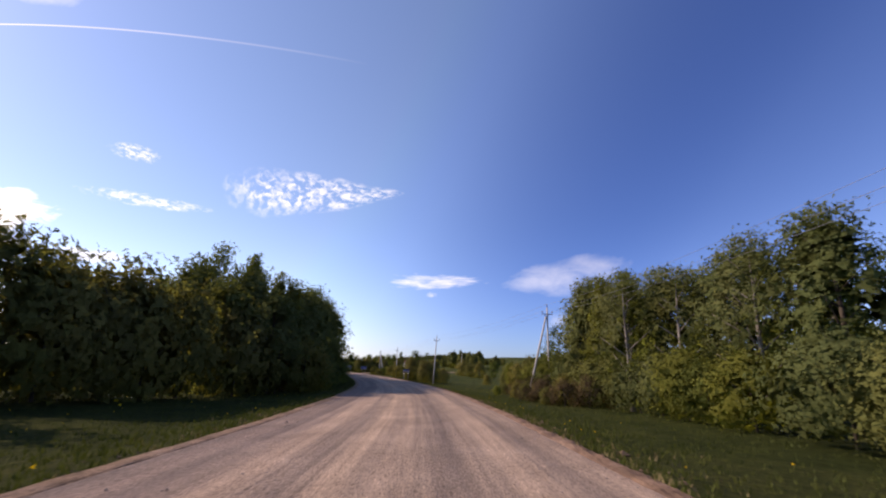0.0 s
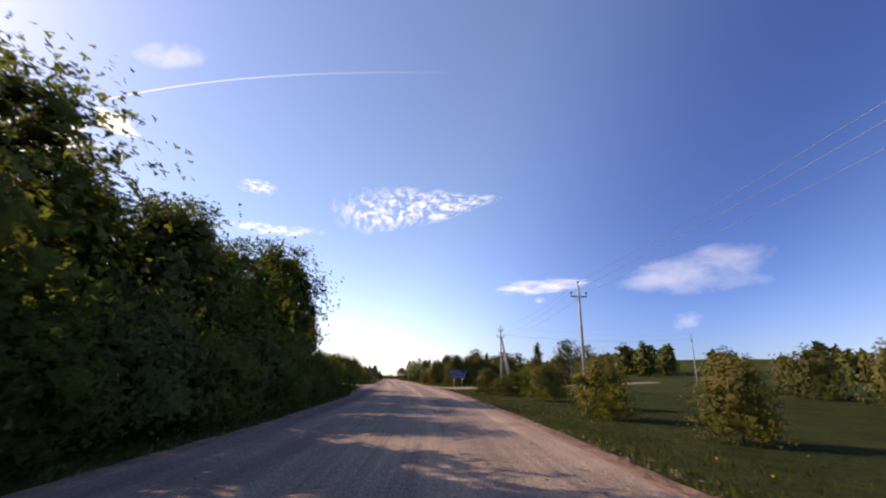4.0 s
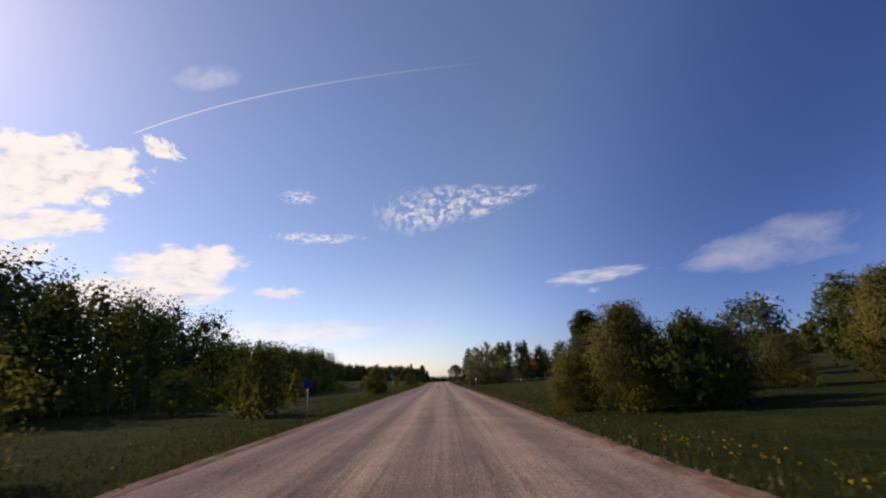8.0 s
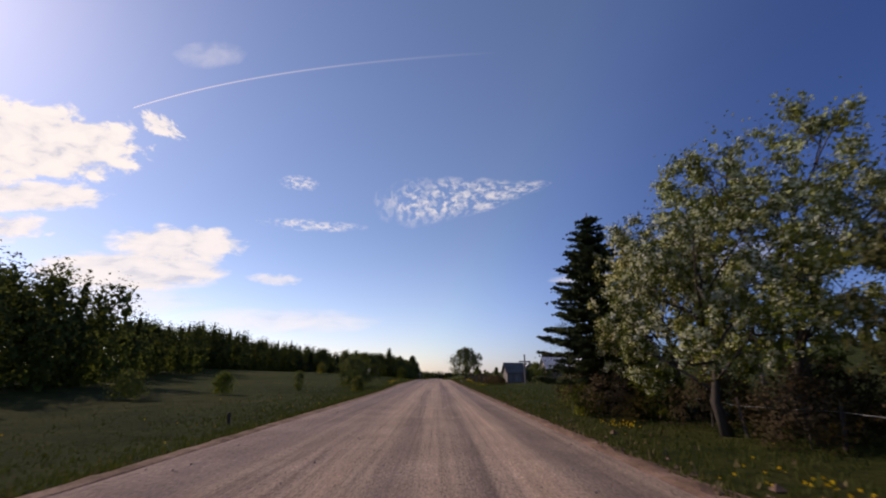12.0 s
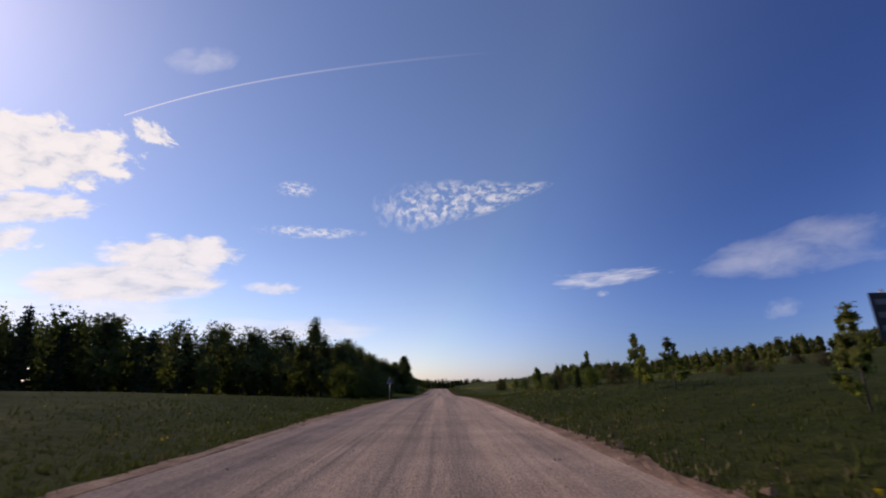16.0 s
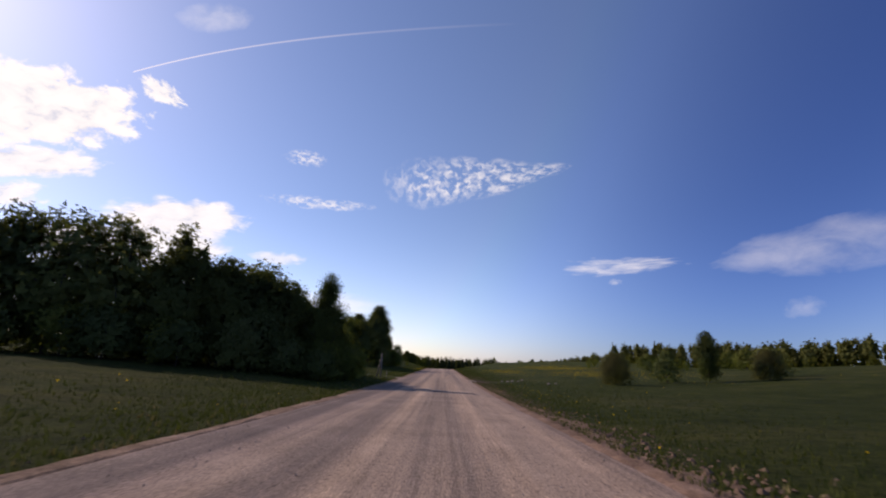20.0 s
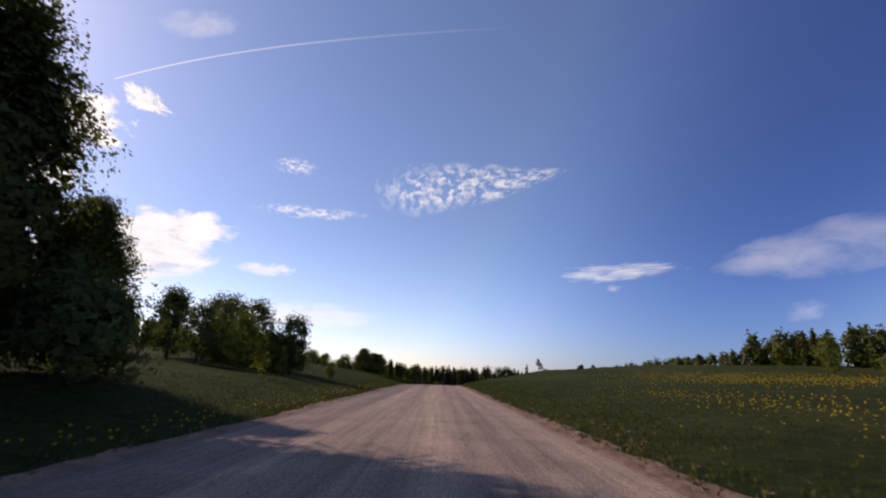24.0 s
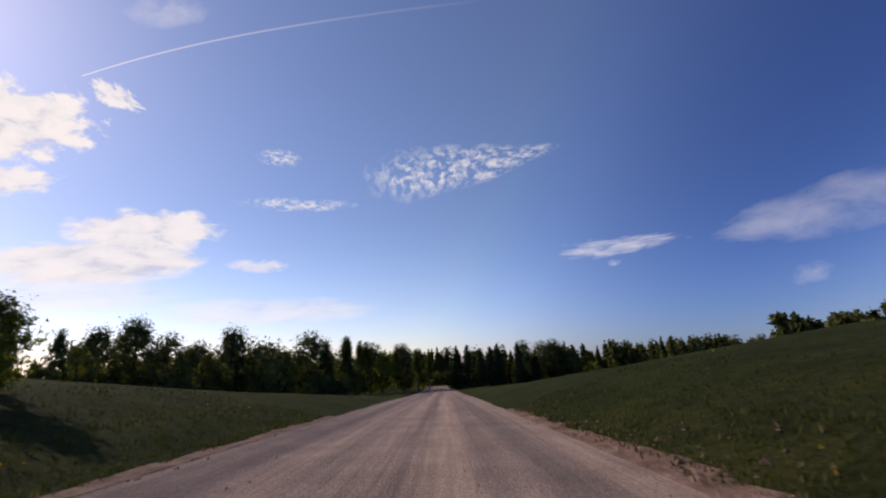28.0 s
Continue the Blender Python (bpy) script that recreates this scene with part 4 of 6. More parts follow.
# first stretch: woods to the left, grove to the right
G1 = "roadside woods before the crossing"
row(["bush_a", "bush_b"], [(-25, 26, 8.4, .8), (-22, 31, 8.6, .8), (-19, 35, 8.2, .8), (-16.5, 38, 7.4, .8), (-14, 41, 6.6, .8), (-12, 45, 5.8, .85),
    (-10.5, 49, 5.0), (-28, 20, 8.4, .8), (-31, 26, 8.8), (-27, 32, 8.8, .8), (-24, 37, 9, .8), (-20.5, 32.5, 7.4, .8), (-17.4, 35.4, 6.4, .8)], "bushes by the bend")
row(["oval_b", "oval_a", "tall_a"], [(-15.5, 42, 9), (-12.8, 45.5, 8.8), (-12.5, 49.5, 10.6), (-16, 48.5, 11.2), (-12.6, 54, 11.0), (-16.5, 53, 12.0), (-12.4, 58.5, 11.4),
    (-12.4, 63, 12.0), (-16, 60, 13.2), (-19.5, 46, 11), (-21, 51, 12.4)], G1)
row(["tall_b", "airy", "tall_a"], [(-16.8, 51.5, 13.2, .8), (-19.3, 50, 13.4, .8), (-18.2, 56, 13.8, .8)], G1)
belt(["oval_a", "oval_c", "oval_b", "oval_a"], 67, 89, -12.5, -12.5, 3.6, 11.8, 13.0, G1)
row(["tall_b", "airy"], [(-13.6, 95.5, 13.6, .8), (-15.6, 98, 13.4, .8)], G1)
belt(["oval_a", "oval_c", "tall_a", "oval_b"], 93, 153, -13, -12.5, 4.2, 9.8, 12, G1)
belt(["tall_a", "oval_b", "tall_a"], 156, 167, -12.8, -12.8, 2.8, 8.0, 9.4, G1)
row(["oval_b", "oval_a", "tall_a"], [(-16, 170.5, 8.4), (-17.5, 174, 8.8), (-18.6, 178, 9.6), (-20.8, 183, 10), (-22, 176, 10), (-24.5, 181, 11), (-20, 171, 9.5), (-15.2, 167.5, 6.5)], G1)
row(["bush_d", "bush_c"], [(-14.8, 171.5, 3), (-16.4, 176.5, 3.2), (-18.6, 182, 3.4)], "undergrowth at the wood's edge")
belt(["oval_a", "oval_b", "tall_a"], 58, 156, -19, -18, 5.0, 10.5, 13, G1)
belt(["spruce_small", "oval_b", "tall_a"], 160, 170, -18, -19, 3.4, 7.5, 9, G1)
belt(["bush_d", "bush_c", "bush_d"], 52, 162, -9.6, -8.8, 4.0, 2.6, 4.6, "undergrowth at the wood's edge")
G2 = "grove by the power line"
row(["airy", "oval_b", "tall_b", "oval_b", "airy"], [(20.6, 46.5, 11.2), (20.0, 42, 12.8), (18.6, 37.4, 11.8), (20.5, 43, 13), (19.5, 34.5, 11.6), (17.2, 31, 10.6), (23, 40, 13),
    (21.5, 37, 12.4), (22, 31, 11.6), (20, 27.5, 10.5), (24, 35, 12.6), (26, 30, 12), (27, 41, 12), (22.5, 48, 10.5), (18.8, 49.5, 8.4), (19.5, 20, 10.6), (22, 23, 11.6), (25, 19, 12.6), (21, 16, 11), (29, 24, 12), (24.5, 26, 11.6)], G2)
belt(["bush_d", "bush_c", "bush_d"], 9, 52, 18.2, 16.5, 2.9, 3.4, 4.8, G2)
row(["shrub", "bush_b", "shrub"], [(13.2, 36, 2.0), (14.4, 38.5, 2.6), (12.6, 40, 1.9), (14, 42, 2.3), (12.2, 44, 1.7), (13.8, 46, 2.2), (15.2, 35, 2.4), (12, 37.5, 1.5), (11.4, 41.5, 1.3), (13, 49, 1.8)], "brown undergrowth before the grove")
row(["bush_a", "oval_c", "bush_b"], [(28, 79, 6.0), (31, 76, 7.2), (26, 82, 4.6), (34, 79, 7), (27, 88.5, 5.0, .9), (24, 95, 2.4), (29.5, 97, 2.8), (33, 92, 4)], "willows in the meadow")
row(["bush_b", "bush_a", "bush_c"], [(12.5, 48, 1.7), (14, 44, 1.9), (11.5, 53, 1.2), (13.5, 56, 1.4)], "low willows by the pole")
row(["bush_full"], [(10.6, 99, 4.6, 1.05)], "bushes by the village sign")
row(["bush_full"], [(8.8, 107, 5.4, 0.8)], "bushes by the village sign")
row(["bush_b", "bush_a", "bush_c"], [(13.5, 103, 3.2), (16.5, 107, 3.4), (12.5, 112, 2.4), (13, 128, 3.4), (11, 137, 3.6), (14, 145, 3.8),
    (12, 153, 3.4), (15, 160, 3.5), (11.5, 163, 2.6), (17, 120, 3.0)], "bushes along the power line")
belt(["bush_a", "bush_b", "oval_c"], 95, 175, 42, 46, 7, 3.5, 6.0, "meadow bushes", 6)
row(["bush_b", "bush_c", "bush_a"], [(8.6, 163.6, 2.9, 1.15), (13.8, 165.5, 3.0), (16.5, 163, 3.2), (18.5, 167, 2.8), (21.5, 165, 3.0), (9.8, 160.5, 2.2)], "bushes beside the crossing")
row(["bare"], [(22.5, 172, 7.2), (25, 174, 6.4)], "bare trees beside the crossing")

# round the crossing
G3 = "thicket past the crossing"
row(["bush_full"], [(10.9, 205, 6.1, .9), (16.6, 208.5, 6.0, 0.95), (14.0, 206.5, 6.0, .9), (22.5, 206, 5.4, 0.95), (29, 208, 5.6, 1.05), (36, 212, 6.0, 1.1), (43, 214, 5.4, 1.1), (19.6, 209, 4.6, 1.0), (50, 217, 5.4, 1.1)], G3)
row(["oval_c", "airy", "tall_b"], [(17.2, 215, 8.0, .9), (24, 216, 7.2), (33, 218, 9.5), (41, 220, 10), (48, 222, 9), (21, 221, 7.4)], G3)
row(["bush_c", "bush_d", "bush_a"], [(-12, 201, 5), (-15, 206, 5.4), (-10.5, 208, 4.2), (-11, 214, 5.2), (-14, 219, 5.4), (-11, 222, 4.6), (-18, 211, 6),
    (-10, 228, 3.6), (-13, 231, 4.2), (-20, 203, 5.2), (-25, 207, 6)], "bushes past the crossing")
belt(["oval_a", "oval_b", "tall_a"], 206, 236, -22, -26, 4.6, 8.4, 10.6, "woods past the crossing")
belt(["oval_a", "tall_a", "oval_b", "spruce_small"], 226, 212, -74, -30, 4.2, 12, 15, "woods past the crossing")
row(["bush_full", "bush_c", "bush_full", "bush_round"], [(10.6, 246.5, 5.8, .8), (13.4, 244.5, 5.0, .8), (12.6, 250, 6.4, .7), (16.2, 247, 4.6), (20, 256, 4.2), (16.5, 256, 5.2, .8), (8.4, 249, 3.4), (24, 252, 3.6), (31, 250, 7.4, .8)], "roadside thicket")
row(["oval_a", "oval_c"], [(32, 264, 8), (37, 260, 8.6), (29, 272, 7.4), (42, 266, 8.6), (35, 272, 8.4)], "trees on the right slope")
plant("bush_round", 15.9, 269, 5.7, 1.08, label="big round willow bush leafed down to the grass", group="roadside thicket")
plant("oval_full", 18.4, 276.5, 9.4, 0.95, group="roadside thicket")
row(["bush_b", "bush_c", "bush_d"], [(-13.5, 255, 5.2, .8), (-16.5, 259, 4.2), (-24, 262, 4), (-27, 270, 4.4), (-31, 286, 3.6)],
    "bushes in the left meadow")
plant("bush_full", -12.6, 309.5, 5.0, 1.0, label="big round willow bush alone in the meadow", group="bushes in the left meadow")
row(["sapling", "bush_c"], [(-20, 284, 4.5), (-26, 290, 4), (-17, 274, 3.5), (-30, 300, 3.4), (-34, 318, 3.8), (-24, 330, 3)], "young growth in the meadow")

belt(["airy", "bush_b", "airy", "bush_c"], 262, 345, -37, -34.5, 3.6, 3.0, 5.4, "bushes along the wood's foot", 2.0)

# the village
G4 = "orchard by the house"
row(["orchard"], [(9.0, 344.5, 8.2), (10.6, 350, 9.0), (12.4, 345, 11.4), (15.2, 343, 9.2)], G4)
row(["brown"], [(9.4, 337.4, 5.8, .95), (13.2, 338, 5.6, 1.05), (16.6, 341.5, 6.4), (19.4, 344, 6.6)], G4)
row(["poplar", "airy"], [(15.6, 349, 8.4), (14.2, 354, 8.6)], G4)
row(["poplar"], [(11.8, 362, 9.6), (14.4, 366, 8.4)], "slim trees behind the spruce")
row(["tall_clear"], [(14.8, 330.5, 9.6, 1.0), (16.8, 331.5, 9.9, .5)], "trees before the house")
row(["oval_b", "tall_b", "oval_b", "oval_c"], [(19.6, 331.5, 9.4, .75), (21.2, 333.5, 9.8, .9), (24.2, 332, 8.2, .8), (26.4, 335, 7.2, .8), (35, 352, 10)], "trees before the house")
row(["bush_d", "oval_b"], [(21.8, 333.5, 3.6, .8), (24.2, 332, 4.4, .9), (26.5, 335, 3.6)], "garden bushes before the house")
plant("spruce", 8.2, 353, 10.5, 1.4, label="single dark spruce with layered boughs at the orchard")
row(["bush_c", "shrub", "bush_b"], [(7.0, 352, 1.5), (7.9, 350, 2.0), (8.8, 352.5, 2.4), (9.4, 349.5, 2.3), (8.2, 354.5, 2.2), (10.4, 354, 1.8)], "willow scrub under the spruce")
plant("bare", 6.9, 353.6, 4.6, 0.9, group="willow scrub under the spruce")
row(["bush_c", "bush_d"], [(8.2, 357, 2.0), (9.4, 360, 2.4), (11, 362, 2.2), (10, 336, 1.6)], "garden bushes")
row(["oval_b", "tall_b", "oval_c", "airy"], [(40, 348, 9), (44, 352, 10), (50, 350, 9), (47, 345, 8), (56, 352, 9.5), (62, 356, 9), (36, 362, 8), (30, 372, 8),
    (70, 330, 8), (63, 322, 7.5), (39, 322, 6.6), (43, 318, 8.2, .9), (47, 321, 6.8), (51, 316, 7.4), (56, 322, 7)], "village trees")
row(["shrub"], [(9.5, 342, 1.6), (11, 344, 1.8), (12.4, 341, 1.6), (10.2, 347, 1.9), (12, 349, 1.7), (13.6, 346, 2.0), (14.8, 341.5, 1.8), (11.6, 338.5, 1.5), (9.2, 351, 1.6), (15.6, 345, 2.0)], "brown undergrowth in the orchard")
plant("lone", 6.9, 439, 7.4, 0.86, label="broad old roadside tree with a round pale crown", group="")
for k in range(44):
    plant("shrub", 9.7 + 0.8 * math.sin(k * 2.3), 401 + k * 0.86, 1.1 + 0.25 * math.sin(k * 5.1), group="brown shrubs behind the fence")
plant("oval_full", -18.2, 442, 5.3, 1.3, label="dense dark round tree standing in the field", group="trees by the field shed")
row(["bush_full", "bush_round"], [(-15.4, 443.5, 2.8, .9), (-20.0, 443, 3.4, .8)], "trees by the field shed")
row(["oval_c", "bush_b"], [(-22.5, 446, 2.6), (-27, 438, 2.4)], "trees by the field shed")
row(["bush_d", "oval_b", "bush_b", "bush_c"], [(-12, 398, 4.6), (-16, 384, 2.4), (-9.5, 386, 1.8), (-21, 376, 2.2), (-25, 368, 2.4), (-33, 362, 2.8), (-29, 352, 2.6)],
    "bushes in the left meadow")

# woods left of the third stretch
G5 = "roadside woods of the third stretch"
plant("tall_a", -18.6, 507, 11.2, 1.0, group=G5)
belt(["oval_a", "tall_a", "oval_b"], 505, 532, -15.2, -14, 2.9, 7.4, 9.2, G5)
belt(["oval_b", "tall_a"], 503, 530, -22, -18, 3.8, 7.5, 9.4, G5)
belt(["bush_d", "bush_c"], 503, 530, -12.6, -11, 3.4, 3.0, 4.6, G5)
belt(["oval_b", "spruce_small", "oval_a", "spruce_small"], 494, 502, -48, -24, 2.6, 7.8, 10.4, G5)
belt(["oval_b", "oval_a", "oval_c"], 599, 597, -15.5, -20, 2.4, 7.2, 8.6, G5)
belt(["oval_a", "oval_b", "tall_a"], 597, 593, -20, -28, 2.6, 10.0, 11.6, G5)
belt(["oval_a", "oval_b", "tall_a"], 593, 589, -28, -52, 2.9, 12.2, 14.2, G5)
belt(["bush_d", "bush_c", "bush_d"], 590, 586, -12.6, -48, 2.8, 3.0, 5.0, G5)
belt(["bush_d", "bush_c"], 589, 601, -9.6, -9.4, 2.4, 2.4, 3.8, G5)
plant("spire", -11.2, 592.4, 9.6, 0.92, group=G5)
row(["oval_full"], [(-15.2, 592.6, 8.6, 1.05), (-18.4, 593.6, 9.6, 1.0), (-21.4, 593, 10.4, 1.0), (-24.6, 592, 10.8, 1.0), (-12.6, 597.5, 6.8, 1.1)], G5)
row(["oval_a", "oval_c"], [(-12.4, 601, 6.2, 1.0), (-14.5, 605, 7.2, .9)], G5)
belt(["oval_b", "oval_a", "tall_a"], 601, 611, -18, -19.5, 3.4, 8, 9.4, G5)
belt(["oval_a", "oval_b", "tall_a"], 598, 608, -21, -23, 3, 9, 10.6, G5)
belt(["oval_a", "oval_b", "tall_a"], 507, 538, -30, -19, 4, 7, 9, G5)
row(["oval_a", "oval_c"], [(-18.8, 541, 7.6), (-24, 545, 8), (-26, 542, 9), (-29, 546, 9)], G5)
belt(["oval_a", "oval_b"], 590, 596, -52, -110, 5, 12, 14.5, G5)
G6 = "woods behind the field track"
belt(["oval_a", "oval_c", "oval_b"], 640, 658, -62, -20, 3.8, 8.5, 11, G6)
belt(["bush_d", "bush_c"], 634, 654, -54, -19, 4.5, 3.4, 5, G6)
row(["giant", "giant", "oval_a", "oval_c"], [(-22.5, 667, 12.0, 1.1), (-18.6, 675.5, 15.4, 1.0), (-20, 671, 12.5, 1.0), (-24, 664, 11), (-16.5, 680, 8), (-20, 677, 10)], G6)
row(["bush_d", "bush_c"], [(-13.5, 677, 4.5), (-13.5, 669, 4.2), (-15, 659, 4.6), (-33, 632, 4), (-39, 634, 4.6), (-26, 628, 2.2)], G6)
row(["tall_b"], [(-47, 640, 13, .9), (-51, 641, 13, .9)], G6)
plant("bush_round", 22.5, 610, 4.0, 0.98, label="round grey-brown bush standing alone in the meadow", group="meadow bushes on the right")
plant("oval_full", 37, 614, 7.0, 0.74, label="pointed dense tree in the meadow", group="meadow bushes on the right")
row(["bush_d", "bush_round", "bush_d", "bush_d"], [(32, 616, 3.6), (44, 612, 4), (33, 640, 3.2), (50, 620, 4.4)], "meadow bushes on the right")

row(["bush_d", "oval_c", "bush_c"], [(66, 478, 5.4), (71, 484, 5.6), (75, 492, 5.0), (70, 497, 4.8), (82, 500, 5.4), (61, 506, 4.2, .8), (79, 508, 4.6), (86, 494, 5.6), (90, 505, 5)], "trees high on the right meadow")
belt(["bush_d", "shrub", "bush_d"], 458, 452, 24, 44, 1.9, 1.1, 1.7, "dark bushes along the field ditch", 0.8)
G_YOUNG = "young growth on the right meadow"
row(["sapling"], [(10.4, 451.3, 2.7, 0.9), (11.7, 463, 2.6, 1.1), (12.5, 469, 3.3, 1.0), (11.4, 465.5, 2.5), (10.7, 491, 2.5, 1.1), (13.2, 481, 3.0), (9.8, 501, 1.8), (12.6, 510, 1.0)], G_YOUNG)
row(["bush_c", "bush_d", "shrub"], [(15.2, 474.5, 1.7, .8), (10.6, 484.5, 1.5, .9), (11.4, 487, 1.4), (12.3, 477.5, 1.5, .8), (14, 483, 1.7), (13, 474, 1.2), (15, 490, 2.0, .8), (12, 496, 1.3)], G_YOUNG)
row(["spruce_small"], [(12.0, 480.2, 1.7), (10.8, 483.2, 1.3), (14.6, 487, 1.8)], G_YOUNG)
rb = np.random.default_rng(55)
for k in range(64):
    plant(["bush_d", "shrub", "bush_c", "bush_b", "sapling", "shrub"][k % 6], float(rb.uniform(24, 78)), float(rb.uniform(484, 560)), float(rb.uniform(0.7, 1.7)), group="scattered bushes on the right slope")
for k in range(16):
    plant(["bush_d", "oval_c", "bush_c"][k % 3], float(rb.uniform(50, 100)), float(rb.uniform(600, 760)), float(rb.uniform(2.5, 5.5)), group="scattered bushes on the right slope")

# last stretch
G7 = "trees on the left bank"
row(["oval_b", "oval_c", "oval_a"], [(-16.5, 711, 6.6, 1.1), (-21.5, 712, 7.8, 1.1), (-26, 716, 8.5, 1.1), (-30.5, 722, 9), (-20, 706, 5.5), (-36, 720, 9), (-31, 712, 8.4), (-41, 716, 8.5), (-25, 707, 6.5)], G7)
row(["bush_d", "bush_c", "bush_d"], [(-17, 712, 4.0), (-19.6, 713, 4.6), (-22.5, 713.5, 4.8), (-25.5, 716, 5), (-18.4, 708.5, 3.2), (-29, 718, 5)], G7)
row(["sapling", "bush_c"], [(-15, 704, 2.8), (-17, 709, 1.6), (-14, 697, 2.0), (-13, 715, 1.5)], "young growth on the bank")
for d, y, h, w in ((-17.2, 763.8, 5.2, 1.6), (-15.4, 767.4, 4.7, 1.8), (-14.9, 773.0, 5.0, 1.6)):
    plant("giant", d, y, h, w, label="dense dark green tree leafed to the grassy bank", group=G7)
row(["bush_d", "bush_c"], [(-23, 766, 2.4), (-27, 768, 3.0), (-15, 779, 2.8), (-15.2, 785, 3.2), (-31, 770, 3.2), (-14.4, 769.5, 1.6)], G7)
row(["spruce_small"], [(-42, 790, 5), (-50, 792, 5.5), (-34, 788, 4)], G7)
row(["sapling"], [(10.5, 768, 1.2), (11.2, 775, 1.3), (25, 775, 3.2, 1.2), (22.6, 778, 2.2, 1.2)], "young growth on the right bank")
G8 = "woods ahead"
belt(["bush_d", "bush_c"], 966, 968, -9, 10, 2.6, 4.5, 6.5, G8)
belt(["oval_b", "tall_a", "oval_a"], 836, 860, -62, -42, 4.6, 10, 15, G8)
belt(["oval_a", "oval_b", "tall_a", "bush_d"], 862, 884, -41, -24, 4.8, 9.5, 15.5, G8)
belt(["bush_d", "bush_c", "bush_d"], 838, 888, -58, -20, 3.6, 3.5, 5.5, G8)
belt(["oval_a", "oval_c", "oval_b"], 850, 892, -62, -27, 5.0, 8, 11, G8)
belt(["oval_b", "oval_c", "tall_b"], 884, 922, -24, -5, 4.2, 10.5, 14, G8)
belt(["spruce_small", "spruce_small", "oval_a", "spruce_small"], 915, 935, 5, 46, 3.6, 10, 14, G8)

# far woods
woods("far_woods_left", wood_spots(66, 160, -24, -22, 4, 6, 10, 13) + wood_spots(162, 178, -23, -25, 4, 5, 8.5, 10.5) + wood_spots(215, 240, -30, -34, 5, 6, 9, 13), LEAF_FAR,
      "dense dark woods beside the road", 0.3, 460)
woods("far_woods_meadow", wood_spots(246, 302, -43, -41, 4, 4.5, 14, 16, 0.05) + wood_spots(306, 332, -42, -41, 4, 4.5, 11, 12.5, 0.08) + wood_spots(335, 388, -41, -41, 4, 4.5, 12, 13.6, 0.1) + wood_spots(392, 440, -47, -54, 4, 5, 9, 10.5, 0.25) + wood_spots(440, 520, -56, -46, 6, 4.2, 8.5, 11, 0.28)
      + wood_spots(205, 240, -80, -55, 4, 7, 11, 14), LEAF_FAR, "dark woods along the far edge of the meadow", 0.18, 640)
woods("far_woods_field", wood_spots(508, 538, -32, -25, 4, 5, 7, 9.5) + wood_spots(648, 690, -60, -50, 4, 7, 9, 12)
      + wood_spots(690, 830, -75, -70, 3, 5, 6.5, 9, 0.3), LEAF_FAR, "dark woods behind the roadside trees", 0.3, 380)
woods("far_woods_bend", wood_spots(594, 612, -25, -24, 5, 5.5, 10, 12), LEAF_FAR, "dense dark woods behind the meadow edge", 0.17, 760)
woods("far_woods_hill", wood_spots(370, 520, 165, 135, 3, 4, 4, 6, 0.15) + wood_spots(520, 600, 135, 124, 3, 3.6, 3.8, 6, 0.15) + wood_spots(600, 700, 124, 112, 3, 4, 5.5, 8, 0.15)
      + wood_spots(700, 790, 112, 88, 4, 5, 7, 10, 0.15) + wood_spots(790, 860, 88, 74, 3, 5, 5, 7, 0.15), LEAF_FAR, "woods along the top of the right hill", 0.34, 260)
woods("far_woods_ahead", wood_spots(985, 990, -30, 26, 3, 4.5, 13, 16, 0.5) + wood_spots(890, 940, -70, -10, 6, 8, 9, 13, 0.3) + wood_spots(935, 960, 8, 90, 6, 8, 9, 13, 0.7)
      + wood_spots(960, 1000, 90, 260, 4, 12, 9, 13, 0.4) + wood_spots(860, 960, -80, -260, 4, 12, 9, 13, 0.4), LEAF_FAR, "mixed woods closing the view ahead", 0.5, 240)
woods("far_woods_village", wood_spots(110, 230, 90, 110, 3, 9, 5, 9, 0.1) + wood_spots(240, 370, 75, 110, 3, 9, 6, 10, 0.1)
      + wood_spots(60, 110, 60, 90, 2, 9, 4, 8, 0.1), LEAF_FAR, "bushes and trees round the far village", 0.7, 120)
woods("far_woods_bank", wood_spots(846, 900, 60, 104, 3, 6, 4.5, 6.5, 0.1), LEAF_FAR, "woods above the grassy bank ahead", 0.6, 160)
woods("far_woods_start", wood_spots(-70, -10, -40, -34, 4, 7, 8, 12) + wood_spots(-70, -20, 30, 34, 3, 8, 8, 12), LEAF_FAR, "woods behind the start of the road", 0.8, 80)
woods("far_woods_horizon", [(float(x), float(900 + 500 * abs(math.sin(x * 0.011)) + abs(x) * 0.6), 12.0, 9.0, i % 3 == 0)
      for i, x in enumerate(np.r_[np.arange(-900, -90, 11), np.arange(120, 900, 11)])], LEAF_FAR, "far woods on the horizon", 1.6, 60)


# ------------------------------------------------------------------ the sky's clouds, far behind everything
DOME_Y, DOME_R = 380.0, 4600.0


def dome(az, el):
    a, e = radians(az), radians(el)
    return Vector((0.5 - math.sin(a) * math.cos(e) * DOME_R, DOME_Y + math.cos(a) * math.cos(e) * DOME_R, math.sin(e) * DOME_R))


